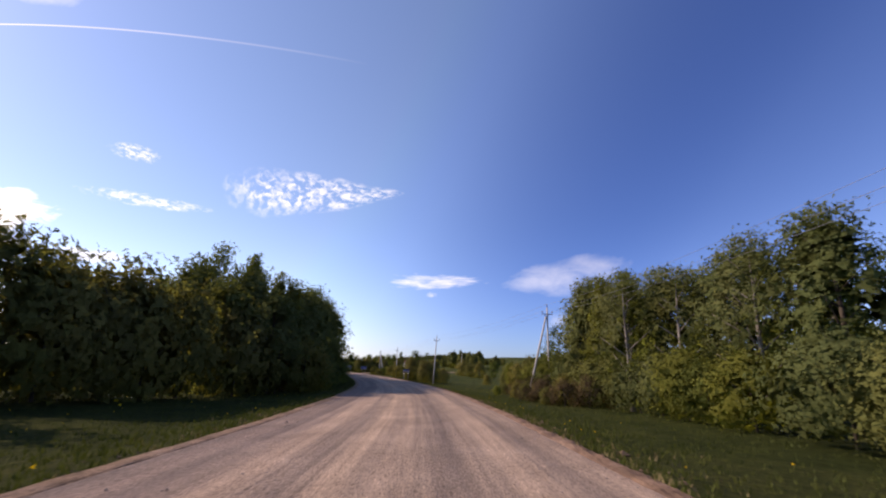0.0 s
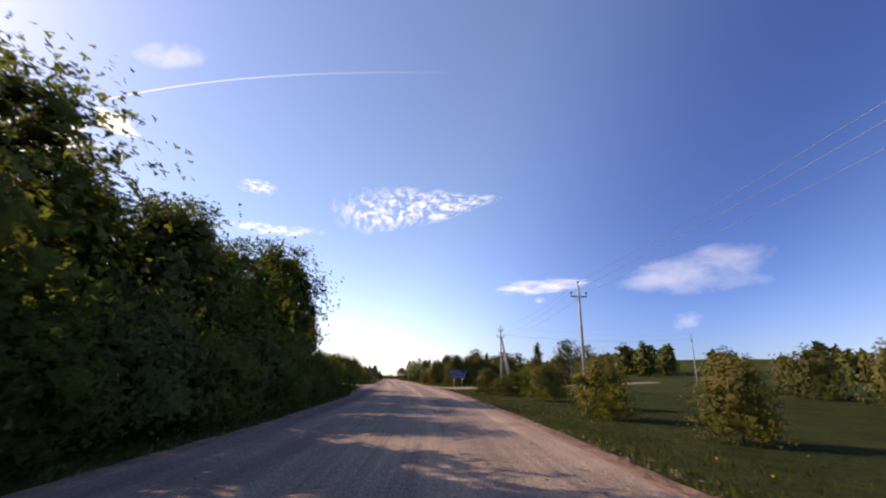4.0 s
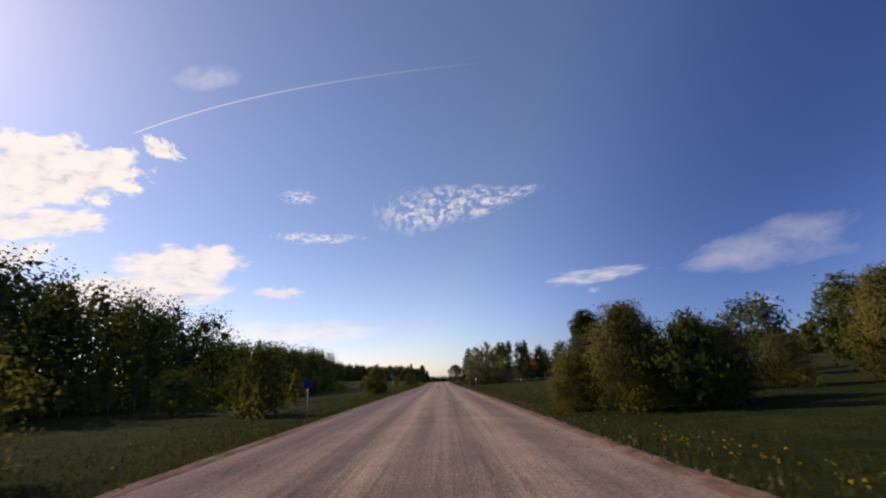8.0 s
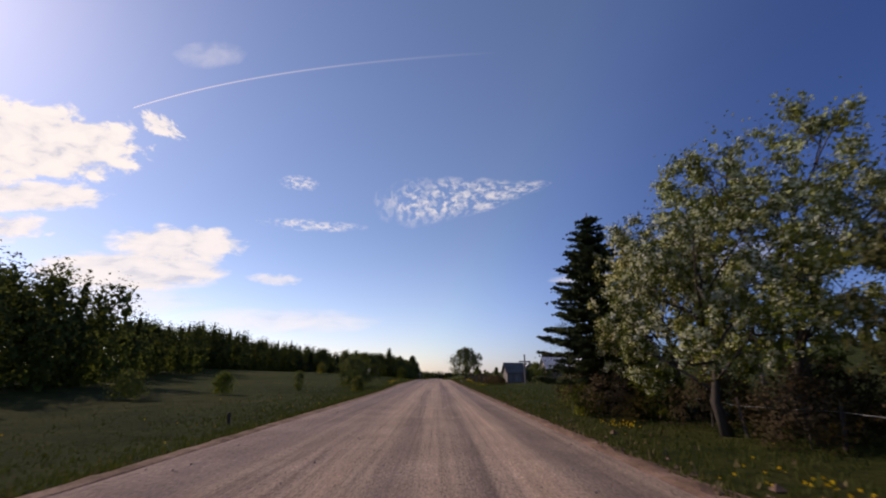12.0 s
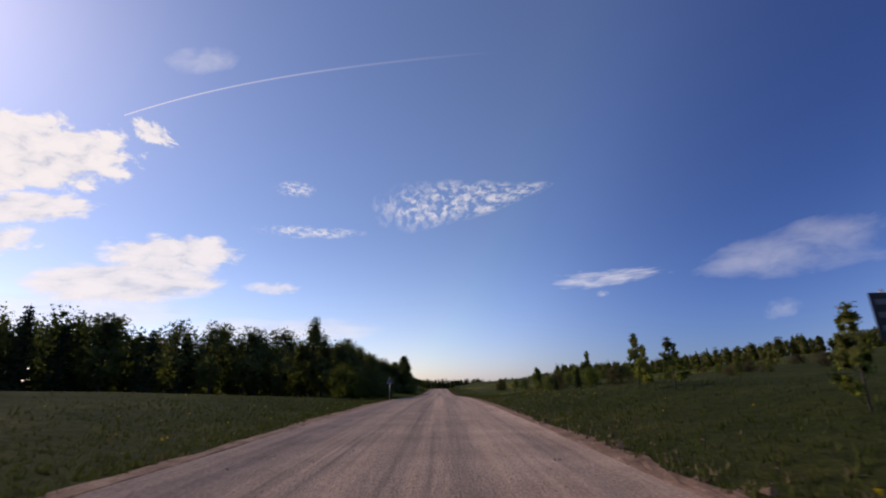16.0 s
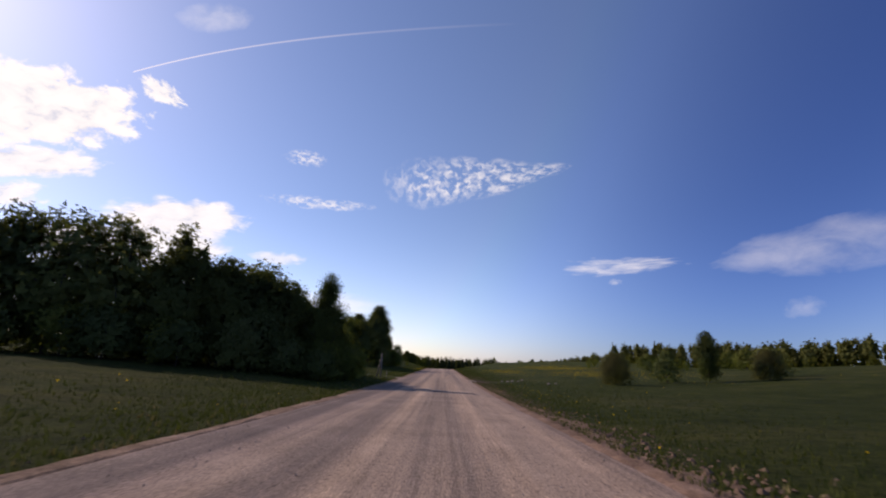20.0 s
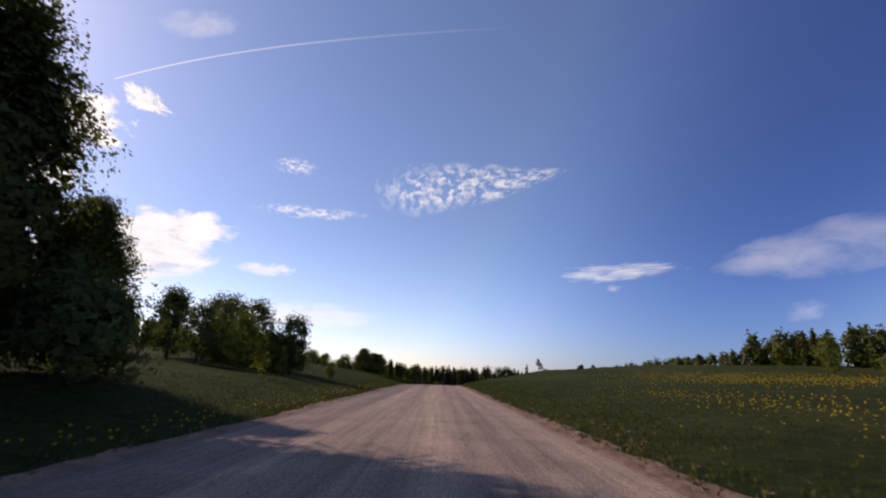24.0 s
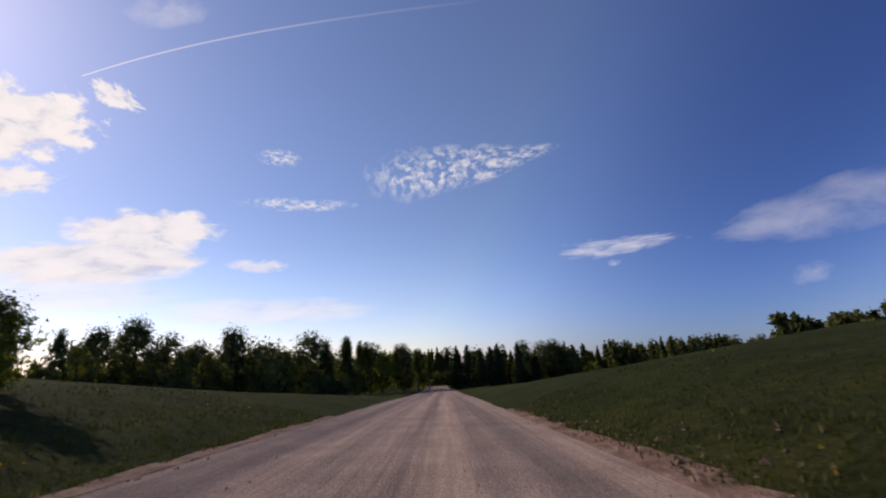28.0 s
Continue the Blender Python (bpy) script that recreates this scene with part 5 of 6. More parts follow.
def cloud_material(name, seed, freq, stretch, amp, start, soft, thick, speck=0.0, wedge=0.0):
    """White vapour whose edge is eaten by noise; u and v run from -1 to 1 over the patch."""
    n = Nodes(name)
    uv = n.node("ShaderNodeTexCoord").outputs["UV"]
    sep = n.node("ShaderNodeSeparateXYZ", Vector=uv)
    u = n.math("MULTIPLY_ADD", sep.outputs[0], 2.0, -1.0)
    v = n.math("MULTIPLY_ADD", sep.outputs[1], 2.0, -1.0)
    if wedge:
        v = n.math("DIVIDE", v, n.math("MULTIPLY_ADD", u, -wedge, 1.0 - wedge * 0.2))
    rad = n.math("ADD", n.math("POWER", n.math("ABSOLUTE", u), 2.4), n.math("POWER", n.math("ABSOLUTE", v), 2.0))
    fall = n.math("SUBTRACT", 1.0, rad)
    comb = n.node("ShaderNodeCombineXYZ", X=n.math("MULTIPLY_ADD", u, freq, seed), Y=n.math("MULTIPLY", v, freq * stretch), Z=seed * 1.7)
    f1 = n.noise(1.0, 8, 0.58, comb.outputs[0], 0.25)
    m = n.math("MULTIPLY_ADD", n.math("SUBTRACT", f1, 0.5), amp, fall)
    alpha = n.math("DIVIDE", n.math("SUBTRACT", m, start), soft, clamp=True)
    if speck:
        c2 = n.node("ShaderNodeMapping", Vector=comb.outputs[0], Scale=(speck, speck, 1.0))
        f2 = n.noise(1.0, 4, 0.55, c2.outputs[0], 0.4)
        alpha = n.math("MULTIPLY", alpha, n.math("DIVIDE", n.math("SUBTRACT", f2, 0.42), 0.22, clamp=True))
    edge = n.math("MULTIPLY", n.math("DIVIDE", fall, 0.25, clamp=True), thick)
    alpha = n.math("MULTIPLY", alpha, edge)
    # the cloud gives off its sunlit white itself; its shading is coloured in
    glow = n.node("ShaderNodeEmission", Strength=CLOUD_LIGHT)
    shade = n.ramp(f1, [(0.32, (0.62, 0.72, 0.82)), (0.45, (0.86, 0.94, 0.95)), (0.6, (0.96, 1.02, 1.0))])
    n.put(glow, "Color", shade)
    clear = n.node("ShaderNodeBsdfTransparent")
    mixer = n.node("ShaderNodeMixShader", Fac=alpha)
    n.tree.links.new(clear.outputs[0], mixer.inputs[1])
    n.tree.links.new(glow.outputs[0], mixer.inputs[2])
    return n.done(mixer.outputs[0])


CLOUD_LIGHT = 0.9


def cloud(az, el, wide, high, tilt, label, *look_of, **more):
    """A patch of the far sky that carries one cloud."""
    c, s = math.cos(radians(tilt)), math.sin(radians(tilt))
    verts, faces, uvs = [], [], []
    n, k = 14, 8
    for j in range(k + 1):
        for i in range(n + 1):
            a, b = (i / n - 0.5) * wide, (j / k - 0.5) * high
            e = el + a * s + b * c
            verts.append(dome(az - (a * c - b * s) / math.cos(radians(e)), e))
            uvs.append((i / n, j / k))
    for j in range(k):
        for i in range(n):
            q = j * (n + 1) + i
            faces.append((q, q + 1, q + n + 2, q + n + 1))
    me = mesh_of("cloud", verts, faces, cloud_material("cloud_vapour", *look_of, **more), True)
    layer = me.uv_layers.new(name="patch")
    for loop in me.loops:
        layer.data[loop.index].uv = uvs[loop.vertex_index]
    return tagged(new("cloud", me), label, "cloud", "clouds in the sky", "structure")


# az to the left, elevation, width, height, tilt; seed, grain, stretch, ragged, start, softness, density
cloud(-3.2, 22.7, 25.5, 7.0, 6.5, "speckled white cloud of many small flecks", 1.0, 3.2, 0.32, 1.0, 0.2, 0.75, 0.78, speck=4.2, wedge=0.62)
cloud(45.6, 21.2, 20.5, 9.0, 16, "big bright cumulus cloud with scalloped edges", 4.3, 5.2, 0.6, 2.3, 0.28, 0.3, 1.0)
cloud(45.4, 16.1, 15.5, 3.6, 15, "flat bright cloud under the big cumulus", 5.9, 3.4, 0.5, 1.8, 0.28, 0.35, 0.95)
cloud(47.4, 12.8, 11.5, 4.0, 12, "ragged white cloud piece low in the sky", 6.7, 3.4, 0.6, 2.2, 0.34, 0.4, 0.9)
cloud(31.2, 14.1, 15.0, 5.0, 8, "flat bright cloud bank low in the sky", 7.2, 3.0, 0.7, 2.0, 0.2, 0.45, 0.92)
cloud(34.6, 10.6, 19.5, 4.8, 7, "flat white cloud streaks low in the sky", 9.9, 2.6, 0.7, 1.7, 0.05, 0.5, 0.92)
cloud(18.8, 6.2, 25, 3.6, 2, "long thin veil of cloud above the horizon", 12.1, 2.5, 0.5, 1.2, 0.1, 0.9, 0.55)
cloud(38.6, 7.2, 26, 4.6, 4, "hazy white cloud bank near the horizon", 15.5, 2.2, 0.6, 1.2, 0.15, 0.9, 0.6)
cloud(-21.0, 11.9, 17, 2.8, 1.5, "slim white cloud with a frayed end", 18.2, 3.0, 0.9, 1.9, 0.42, 0.9, 0.6, wedge=0.3)
cloud(-38.6, 12.4, 20, 5.6, 5, "soft grey-white cloud against deep blue", 21.0, 2.2, 0.6, 1.5, 0.3, 1.3, 0.42, wedge=-0.5)
cloud(35.2, 26.3, 5.6, 3.2, -16, "small bright tuft of cloud", 24.4, 2.6, 0.9, 2.2, 0.42, 0.4, 0.95, wedge=0.45)
cloud(31.6, 35.2, 8.4, 3.4, 26, "faint wisp of high cloud", 27.1, 2.0, 0.6, 1.2, 0.3, 1.0, 0.34)
cloud(16.7, 18.2, 15, 1.9, 3, "thin row of small cloud flecks", 30.3, 5.0, 0.25, 1.5, 0.35, 0.6, 0.65, speck=2.0)
cloud(18.9, 23.2, 6.0, 2.4, 0, "little patch of cloud flecks", 33.8, 3.0, 0.6, 1.5, 0.35, 0.7, 0.6, speck=2.0)
cloud(-37.6, 6.8, 4.4, 2.4, 10, "small faint cloud near the horizon", 36.0, 1.8, 0.7, 1.6, 0.3, 1.2, 0.24)
cloud(20.7, 11.1, 7.6, 1.9, 2, "small flat cloud streak", 39.5, 2.5, 0.5, 1.4, 0.3, 0.6, 0.6)
cloud(-20.3, 10.1, 1.9, 1.0, 0, "tiny cloud puff under the slim cloud", 42.0, 1.6, 0.8, 1.6, 0.35, 0.8, 0.3)

# the vapour trail: a thin ribbon, bent a little by the wind, that fades towards its old end
TRAIL = np.array([(38.43, 27.37), (33.2, 30.73), (27.03, 33.77), (19.89, 36.3), (11.88, 38.23), (3.25, 39.57), (-5.64, 40.0), (-14.32, 39.52), (-22.42, 38.29)])
BEND = [np.polyfit(np.linspace(0, 1, len(TRAIL)), TRAIL[:, k], 4) for k in (0, 1)]
verts, uvs = [], []
for i in range(41):
    f = i / 40
    az, el = (float(np.polyval(b, f)) for b in BEND)
    half = 0.08 + 0.12 * f
    for sgn in (-1, 1):
        verts.append(dome(az - 0.3 * half * sgn, el + half * sgn))
        uvs.append((f, (sgn + 1) / 2))
faces = [(2 * i, 2 * i + 1, 2 * i + 3, 2 * i + 2) for i in range(40)]
nt = Nodes("trail_vapour")
sep = nt.node("ShaderNodeSeparateXYZ", Vector=nt.node("ShaderNodeTexCoord").outputs["UV"])
along = nt.ramp(sep.outputs[0], [(0.0, (0.95,) * 3), (0.25, (0.40,) * 3), (0.5, (0.12,) * 3), (0.8, (0.0,) * 3)])
cross = nt.math("SUBTRACT", 1.0, nt.math("POWER", nt.math("ABSOLUTE", nt.math("MULTIPLY_ADD", sep.outputs[1], 2.0, -1.0)), 2.0))
# the ribbon emits its own white in place of sunlight
glow = nt.node("ShaderNodeEmission", Strength=CLOUD_LIGHT)
mixer = nt.node("ShaderNodeMixShader", Fac=nt.math("MULTIPLY", along, cross))
nt.tree.links.new(nt.node("ShaderNodeBsdfTransparent").outputs[0], mixer.inputs[1])
nt.tree.links.new(glow.outputs[0], mixer.inputs[2])
me = mesh_of("vapour_trail", verts, faces, nt.done(mixer.outputs[0]), True)
layer = me.uv_layers.new(name="patch")
for loop in me.loops:
    layer.data[loop.index].uv = uvs[loop.vertex_index]
tagged(new("vapour_trail", me), "thin white vapour trail fading across the sky", "vapour trail", kind="structure")


# ------------------------------------------------------------------ poles and wires
def upright(d, y, turn=0.0, sink=0.0):
    x, y, z = at(d, y)
    return pose(x, y, z - sink, 0, 0, turn)


def insulator(parent, x, y, z, h=0.2):
    part("insulator", tube_mesh("insulator", [([(x, y, z), (x, y, z + h * 0.35), (x, y, z + h * 0.4), (x, y, z + h * 0.75), (x, y, z + h)],
                                              [0.03, 0.03, 0.075, 0.08, 0.035])], PORCELAIN, 8), parent)


POLE_TOPS = []


def power_pole(d, y, height, struts=(), arms=((0.75, 0.62),), turn=0.0, label="", box_at=None, lean=0.0):
    """A concrete power pole; struts are (sideways, ahead) feet of leaning stays; arms are (below the top, half width)."""
    ob = thing("power_pole", upright(d, y, turn) @ pose(0, 0, 0, 0, lean, 0), label or "grey concrete power pole with a crossarm and dark insulators", "power pole", "poles of the power line")
    part("post", tube_mesh("post", [([(0, 0, -0.4), (0, 0, height * 0.5), (0, 0, height)], [0.14, 0.12, 0.085])], CONCRETE, 8), ob)
    part("bracket", tube_mesh("bracket", [([(0, 0, height - 0.1), (0, 0, height + 0.2)], [0.035, 0.03])], RUST, 6), ob)
    insulator(ob, 0, 0, height + 0.2)
    tops = [Vector((0, 0, height + 0.38))]
    for below, half in arms:
        bm = boxed(-half, half, -0.04, 0.04, height - below - 0.04, height - below + 0.04, bevel=0.008)
        part("crossarm", bm, ob, "", RUST)
        part("arm_brace", tube_mesh("arm_brace", [([(-half * 0.6, 0.03, height - below), (0, 0.12, height - below - 0.4)], [0.015, 0.015]),
                                                  ([(half * 0.6, 0.03, height - below), (0, 0.12, height - below - 0.4)], [0.015, 0.015])], RUST, 5), ob)
        for s in (-1, 1):
            part("pin", tube_mesh("pin", [([(s * (half - 0.04), 0, height - below), (s * (half - 0.04), 0, height - below + 0.16)], [0.018, 0.018])], RUST, 5), ob)
            insulator(ob, s * (half - 0.04), 0, height - below + 0.14)
            if len(tops) < 3:
                tops.append(Vector((s * (half - 0.04), 0, height - below + 0.32)))
    for sx, sy in struts:
        part("strut", tube_mesh("strut", [([(sx, sy, -0.5), (sx * 0.06, sy * 0.06, height - 1.0)], [0.15, 0.10])], CONCRETE, 8), ob)
    if box_at:
        for dz in (0.0, 0.45):
            part("crossarm", boxed(-0.38, 0.38, -0.22, -0.14, box_at + dz - 0.04, box_at + dz + 0.04, bevel=0.008), ob, "", RUST)
            for s in (-0.3, 0.0, 0.3):
                insulator(ob, s, -0.18, box_at + dz + 0.04, 0.24)
    m = ob.matrix_basis
    POLE_TOPS.append([m @ t for t in tops])
    return ob


power_pole(15.5, 2, 8.8, turn=-18)
power_pole(16.0, 46.2, 10.0, struts=((-2.7, -0.4),), turn=-14, label="concrete power pole propped by a leaning strut")
power_pole(11.0, 93.7, 9.7, turn=-8, lean=3, label="slightly leaning grey concrete power pole with dark insulators")
power_pole(11.4, 141, 8.8)
power_pole(11.9, 170.2, 8.3, struts=((1.6, -0.2), (1.7, 1.6)), arms=((1.1, 0.52), (0.25, 0.36)), label="tall concrete corner pole with two struts and switch gear", box_at=4.5)
power_pole(52, 187, 9, turn=70)


def wire(a, b, sag, label="thin overhead power wire"):
    pts = []
    for i in range(15):
        f = i / 14
        p = a.lerp(b, f)
        pts.append((p.x, p.y, p.z - sag * 4 * f * (1 - f)))
    ob = new("power_wire", tube_mesh("power_wire", [(pts, [0.008] * 15)], WIRE, 4))
    return tagged(ob, label, "wire", "wires of the power line")


for a, b in zip(POLE_TOPS, POLE_TOPS[1:]):
    for p, q in zip(a, b):
        wire(p, q, 0.7)


# ------------------------------------------------------------------ road signs
def letters(parent, words, size, x, z, y, name="lettering"):
    """Built-in letters as a mesh part, facing the oncoming traffic (towards -y)."""
    c = bpy.data.curves.new("letters", "FONT")
    c.body = words
    c.size = size
    c.extrude = 0.002
    tmp = bpy.data.objects.new("letters", c)
    scene.collection.objects.link(tmp)
    bpy.context.view_layer.update()
    me = bpy.data.meshes.new_from_object(tmp.evaluated_get(bpy.context.evaluated_depsgraph_get()))
    bpy.data.objects.remove(tmp)
    bpy.data.curves.remove(c)
    me.transform(Matrix.Translation((x, y, z)) @ pose(0, 0, 0, 90, 0, 0))
    me.materials.clear()
    me.materials.append(SIGN_WHITE)
    return part(name, me, parent)


def arrow(parent, x, z, length, sgn, y):
    h = 0.13
    pts = [(0, 0), (h, h), (h, h * 0.42), (length, h * 0.42), (length, -h * 0.42), (h, -h * 0.42), (h, -h)]
    bm = bmesh.new()
    a = [bm.verts.new((x + sgn * px, y, z + pz)) for px, pz in pts]
    b = [bm.verts.new((x + sgn * px, y + 0.004, z + pz)) for px, pz in pts]
    bm.faces.new(a)
    bm.faces.new(b[::-1])
    for i in range(len(a)):
        j = (i + 1) % len(a)
        bm.faces.new((a[i], b[i], b[j], a[j]))
    bmesh.ops.recalc_face_normals(bm, faces=bm.faces)
    return part("arrow", bm, parent, "white arrow", SIGN_WHITE)


def plate(parent, name, x0, x1, z0, z1, y, material, label=""):
    ob = part(name, boxed(x0, x1, y, y + 0.025, z0, z1, bevel=0.008), parent, label, material)
    return ob


def rim(parent, x0, x1, z0, z1, y, material, w=0.025):
    bm = bmesh.new()
    for a in ((x0, x1, z1 - w, z1), (x0, x1, z0, z0 + w), (x0, x0 + w, z0 + w, z1 - w), (x1 - w, x1, z0 + w, z1 - w)):
        box(bm, a[0], a[1], y, y + 0.005, a[2], a[3])
    return part("border", bm, parent, "", material)


def sign_post(parent, x, z1, r=0.038, y=0.06, material=None):
    part("post", tube_mesh("post", [([(x, y, -0.4), (x, y, z1)], [r, r])], material or STEEL, 8), parent)
    part("post_cap", tube_mesh("post_cap", [([(x, y, z1), (x, y, z1 + 0.02)], [r * 1.12, r * 0.8])], material or STEEL, 8), parent)


# direction sign before the crossing
s = thing("direction_sign", upright(6.0, 170.1, 3), "blue direction sign with white place names on two posts", "road sign")
sign_post(s, -0.5, 2.5)
sign_post(s, 0.58, 2.5)
up = plate(s, "upper_panel", -1.1, 1.1, 2.07, 2.62, 0.0, SIGN_BLUE, "blue panel with two place names")
lo = plate(s, "lower_panel", -0.9, 0.95, 1.66, 2.04, 0.0, SIGN_BLUE, "blue panel with one place name")
rim(up, -1.09, 1.09, 2.08, 2.61, -0.006, SIGN_WHITE, 0.014)
rim(lo, -0.89, 0.94, 1.67, 2.03, -0.006, SIGN_WHITE, 0.014)
letters(up, "RAKONYS", 0.235, -0.66, 2.385, -0.004)
letters(up, "2", 0.235, 0.92, 2.385, -0.004)
letters(up, "PARUDAMINYS", 0.235, -0.66, 2.135, -0.004)
letters(up, "11", 0.235, 0.89, 2.135, -0.004)
letters(lo, "SAVICIUNAI", 0.235, -0.84, 1.77, -0.004)
letters(lo, "10", 0.235, 0.37, 1.77, -0.004)
arrow(up, -1.05, 2.34, 0.33, 1, -0.005)
arrow(lo, 0.9, 1.85, 0.26, -1, -0.005)


def village_sign(d, y, turn, back=False):
    g = thing("village_sign", upright(d, y, turn), "grey back of a village sign on two posts" if back else
              "village end sign, blue above white with a red stroke", "road sign")
    for x in (-0.48, 0.48):
        sign_post(g, x, 2.5, 0.035)
    if back:
        plate(g, "panel", -0.72, 0.72, 2.15, 2.6, 0.02, SIGN_BACK, "grey metal back of the sign")
        return g
    a = plate(g, "upper_panel", -0.72, 0.72, 2.32, 2.62, 0.0, SIGN_BLUE, "dark blue upper panel")
    b = plate(g, "lower_panel", -0.72, 0.72, 2.0, 2.31, 0.0, SIGN_WHITE, "white lower panel")
    for k in range(7):
        part("mark", boxed(-0.56 + k * 0.165, -0.46 + k * 0.165, -0.005, 0, 2.40, 2.54), a, "pale bar", SIGN_BACK)
        part("mark", boxed(-0.56 + k * 0.165, -0.46 + k * 0.165, -0.005, 0, 2.09, 2.23), b, "dark bar", SIGN_BLACK)
    st = bmesh.new()
    box(st, -0.68, 0.68, -0.010, -0.006, -0.028, 0.028)
    bmesh.ops.transform(st, matrix=pose(0, 0, 2.155, 0, -11, 0), verts=st.verts)
    part("stroke", st, b, "red stroke", SIGN_RED)
    return g


village_sign(6.6, 102.5, 6)
village_sign(-6.2, 106, 8, back=True)

# boards on the far side, seen from behind
g = thing("sign_board", upright(-6.3, 201.2, 0), "grey back of a wide road sign on two posts", "road sign")
for x in (-0.4, 0.4):
    sign_post(g, x, 2.95, 0.03, material=RUST)
plate(g, "panel", -0.7, 0.7, 2.3, 2.98, 0.0, SIGN_BACK, "bluish grey metal back of the sign")
for z in (2.45, 2.82):
    part("rail", boxed(-0.66, 0.66, -0.035, -0.002, z - 0.025, z + 0.025, bevel=0.005), g, "", RUST)

g = thing("tourist_sign", upright(15.5, 181, 20), "two small white and yellow plates on a thin post", "road sign")
sign_post(g, 0, 1.9, 0.03)
plate(g, "upper_plate", -0.12, 0.24, 1.66, 1.95, 0.0, SIGN_WHITE, "small white plate")
plate(g, "yellow_plate", 0.1, 0.24, 1.72, 1.9, -0.03, YELLOW, "small yellow plate")
plate(g, "lower_plate", -0.42, 0.05, 1.28, 1.54, 0.0, SIGN_WHITE, "small white plate")

g = thing("small_road_sign", upright(-7.2, 245, 0), "small blue road sign on a thin post", "road sign")
sign_post(g, 0, 2.1, 0.03)
plate(g, "panel", -0.22, 0.22, 1.7, 2.1, 0.0, SIGN_BLUE, "blue panel")


def triangle_sign(d, y, turn, back, up=0.0):
    g = thing("warning_sign", upright(d, y, turn), "grey back of a triangular warning sign on a post" if back else
              "faded triangular warning sign on a thin post", "road sign")
    sign_post(g, 0, 2.35 + up, 0.032)

    def tri(r, y0, y1, material, name, label=""):
        bm = bmesh.new()
        pts = [(math.sin(a) * r, 2.1 + up + math.cos(a) * r) for a in (0, radians(120), radians(240))]
        a = [bm.verts.new((px, y0, pz)) for px, pz in pts]
        b = [bm.verts.new((px, y1, pz)) for px, pz in pts]
        bm.faces.new(a)
        bm.faces.new(b[::-1])
        for i in range(3):
            j = (i + 1) % 3
            bm.faces.new((a[i], b[i], b[j], a[j]))
        bmesh.ops.recalc_face_normals(bm, faces=bm.faces)
        bmesh.ops.bevel(bm, geom=bm.edges[:], offset=min(0.02, (y1 - y0) * 0.4), segments=1, affect="EDGES")
        return part(name, bm, g, label, material)

    if back:
        tri(0.52, 0.0, 0.025, SIGN_BACK, "panel", "pale grey metal back")
        part("rail", boxed(-0.3, 0.3, -0.03, -0.001, 1.92 + up, 1.97 + up), g, "", STEEL)
    else:
        tri(0.52, 0.0, 0.025, SIGN_RED, "border", "faded red border")
        tri(0.40, -0.006, -0.001, SIGN_BACK, "panel", "dull grey field")
        part("symbol", boxed(-0.035, 0.035, -0.012, -0.007, 1.92, 2.3), g, "black side-road symbol", SIGN_BLACK)
        part("symbol", boxed(0.035, 0.16, -0.012, -0.007, 2.06, 2.1), g, "", SIGN_BLACK)
    return g


triangle_sign(5.9, 299, 3, False)
triangle_sign(-5.95, 494.6, -4, True)
triangle_sign(-7.0, 286, -18, True, 0.6)

g = thing("bus_stop_sign", upright(8.2, 448, 0), "dark bus stop board with a small plate on a post", "road sign")
sign_post(g, 0, 2.7, 0.03)
b = plate(g, "panel", -0.3, 0.3, 1.75, 2.65, 0.0, SIGN_BLACK, "dark board with pale lines")
for k in range(3):
    part("line", boxed(-0.22, 0.22, -0.006, -0.001, 1.95 + k * 0.24, 2.05 + k * 0.24), b, "pale bar", SIGN_BACK)
part("small_plate", tube_mesh("small_plate", [([(0, 0.0, 1.5), (0, 0.02, 1.5)], [0.13, 0.13])], SIGN_BLUE, 14, False), g, "small round plate")


def marker_post(d, y, h, material, label, w=0.06):
    g = thing("marker_post", upright(d, y, float(rng.uniform(-5, 5))), label, "post")
    part("shaft", boxed(-w, w, -w * 0.7, w * 0.7, -0.3, h, bevel=0.015), g, "", material)
    part("top_band", boxed(-w - 0.004, w + 0.004, -w * 0.7 - 0.004, w * 0.7 + 0.004, h - 0.22, h - 0.12), g, "", SIGN_BLACK if material is PAINT_WHITE else RUST)


marker_post(7.0, 337, 1.15, PAINT_WHITE, "white painted roadside marker post", 0.08)
marker_post(9.4, 279, 0.8, WOOD_GREY, "short grey wooden post in the field", 0.05)
marker_post(-17.6, 433, 0.9, WOOD_DARK, "short dark wooden post in the meadow", 0.06)
marker_post(-18.2, 433.2, 0.9, WOOD_DARK, "short dark wooden post in the meadow", 0.06)
marker_post(-9.6, 352, 0.5, RUST, "short dark stub post in the meadow", 0.06)

# old wooden line post with props at the field track
g = thing("old_wooden_post", upright(-8.1, 610, 0), "old dark wooden post propped by two legs", "wooden post")
part("post", tube_mesh("post", [([(0, 0, -0.3), (0.04, 0, 1.6), (0.0, 0, 3.1)], [0.10, 0.09, 0.075])], WOOD_GREY, 8), g)
part("prop", tube_mesh("prop", [([(-0.6, 0, -0.3), (0.0, 0, 2.6)], [0.085, 0.07])], WOOD_GREY, 8), g)
part("prop", tube_mesh("prop", [([(0.75, 0.3, -0.2), (0.75, 0.3, 0.9)], [0.05, 0.045])], WOOD_GREY, 8), g)
for z in (0.6, 1.1, 1.7):
    part("rung", tube_mesh("rung", [([(-0.6 + z * 0.22, -0.06, z), (0.08, -0.1, z)], [0.025, 0.025])], WOOD_GREY, 6), g)

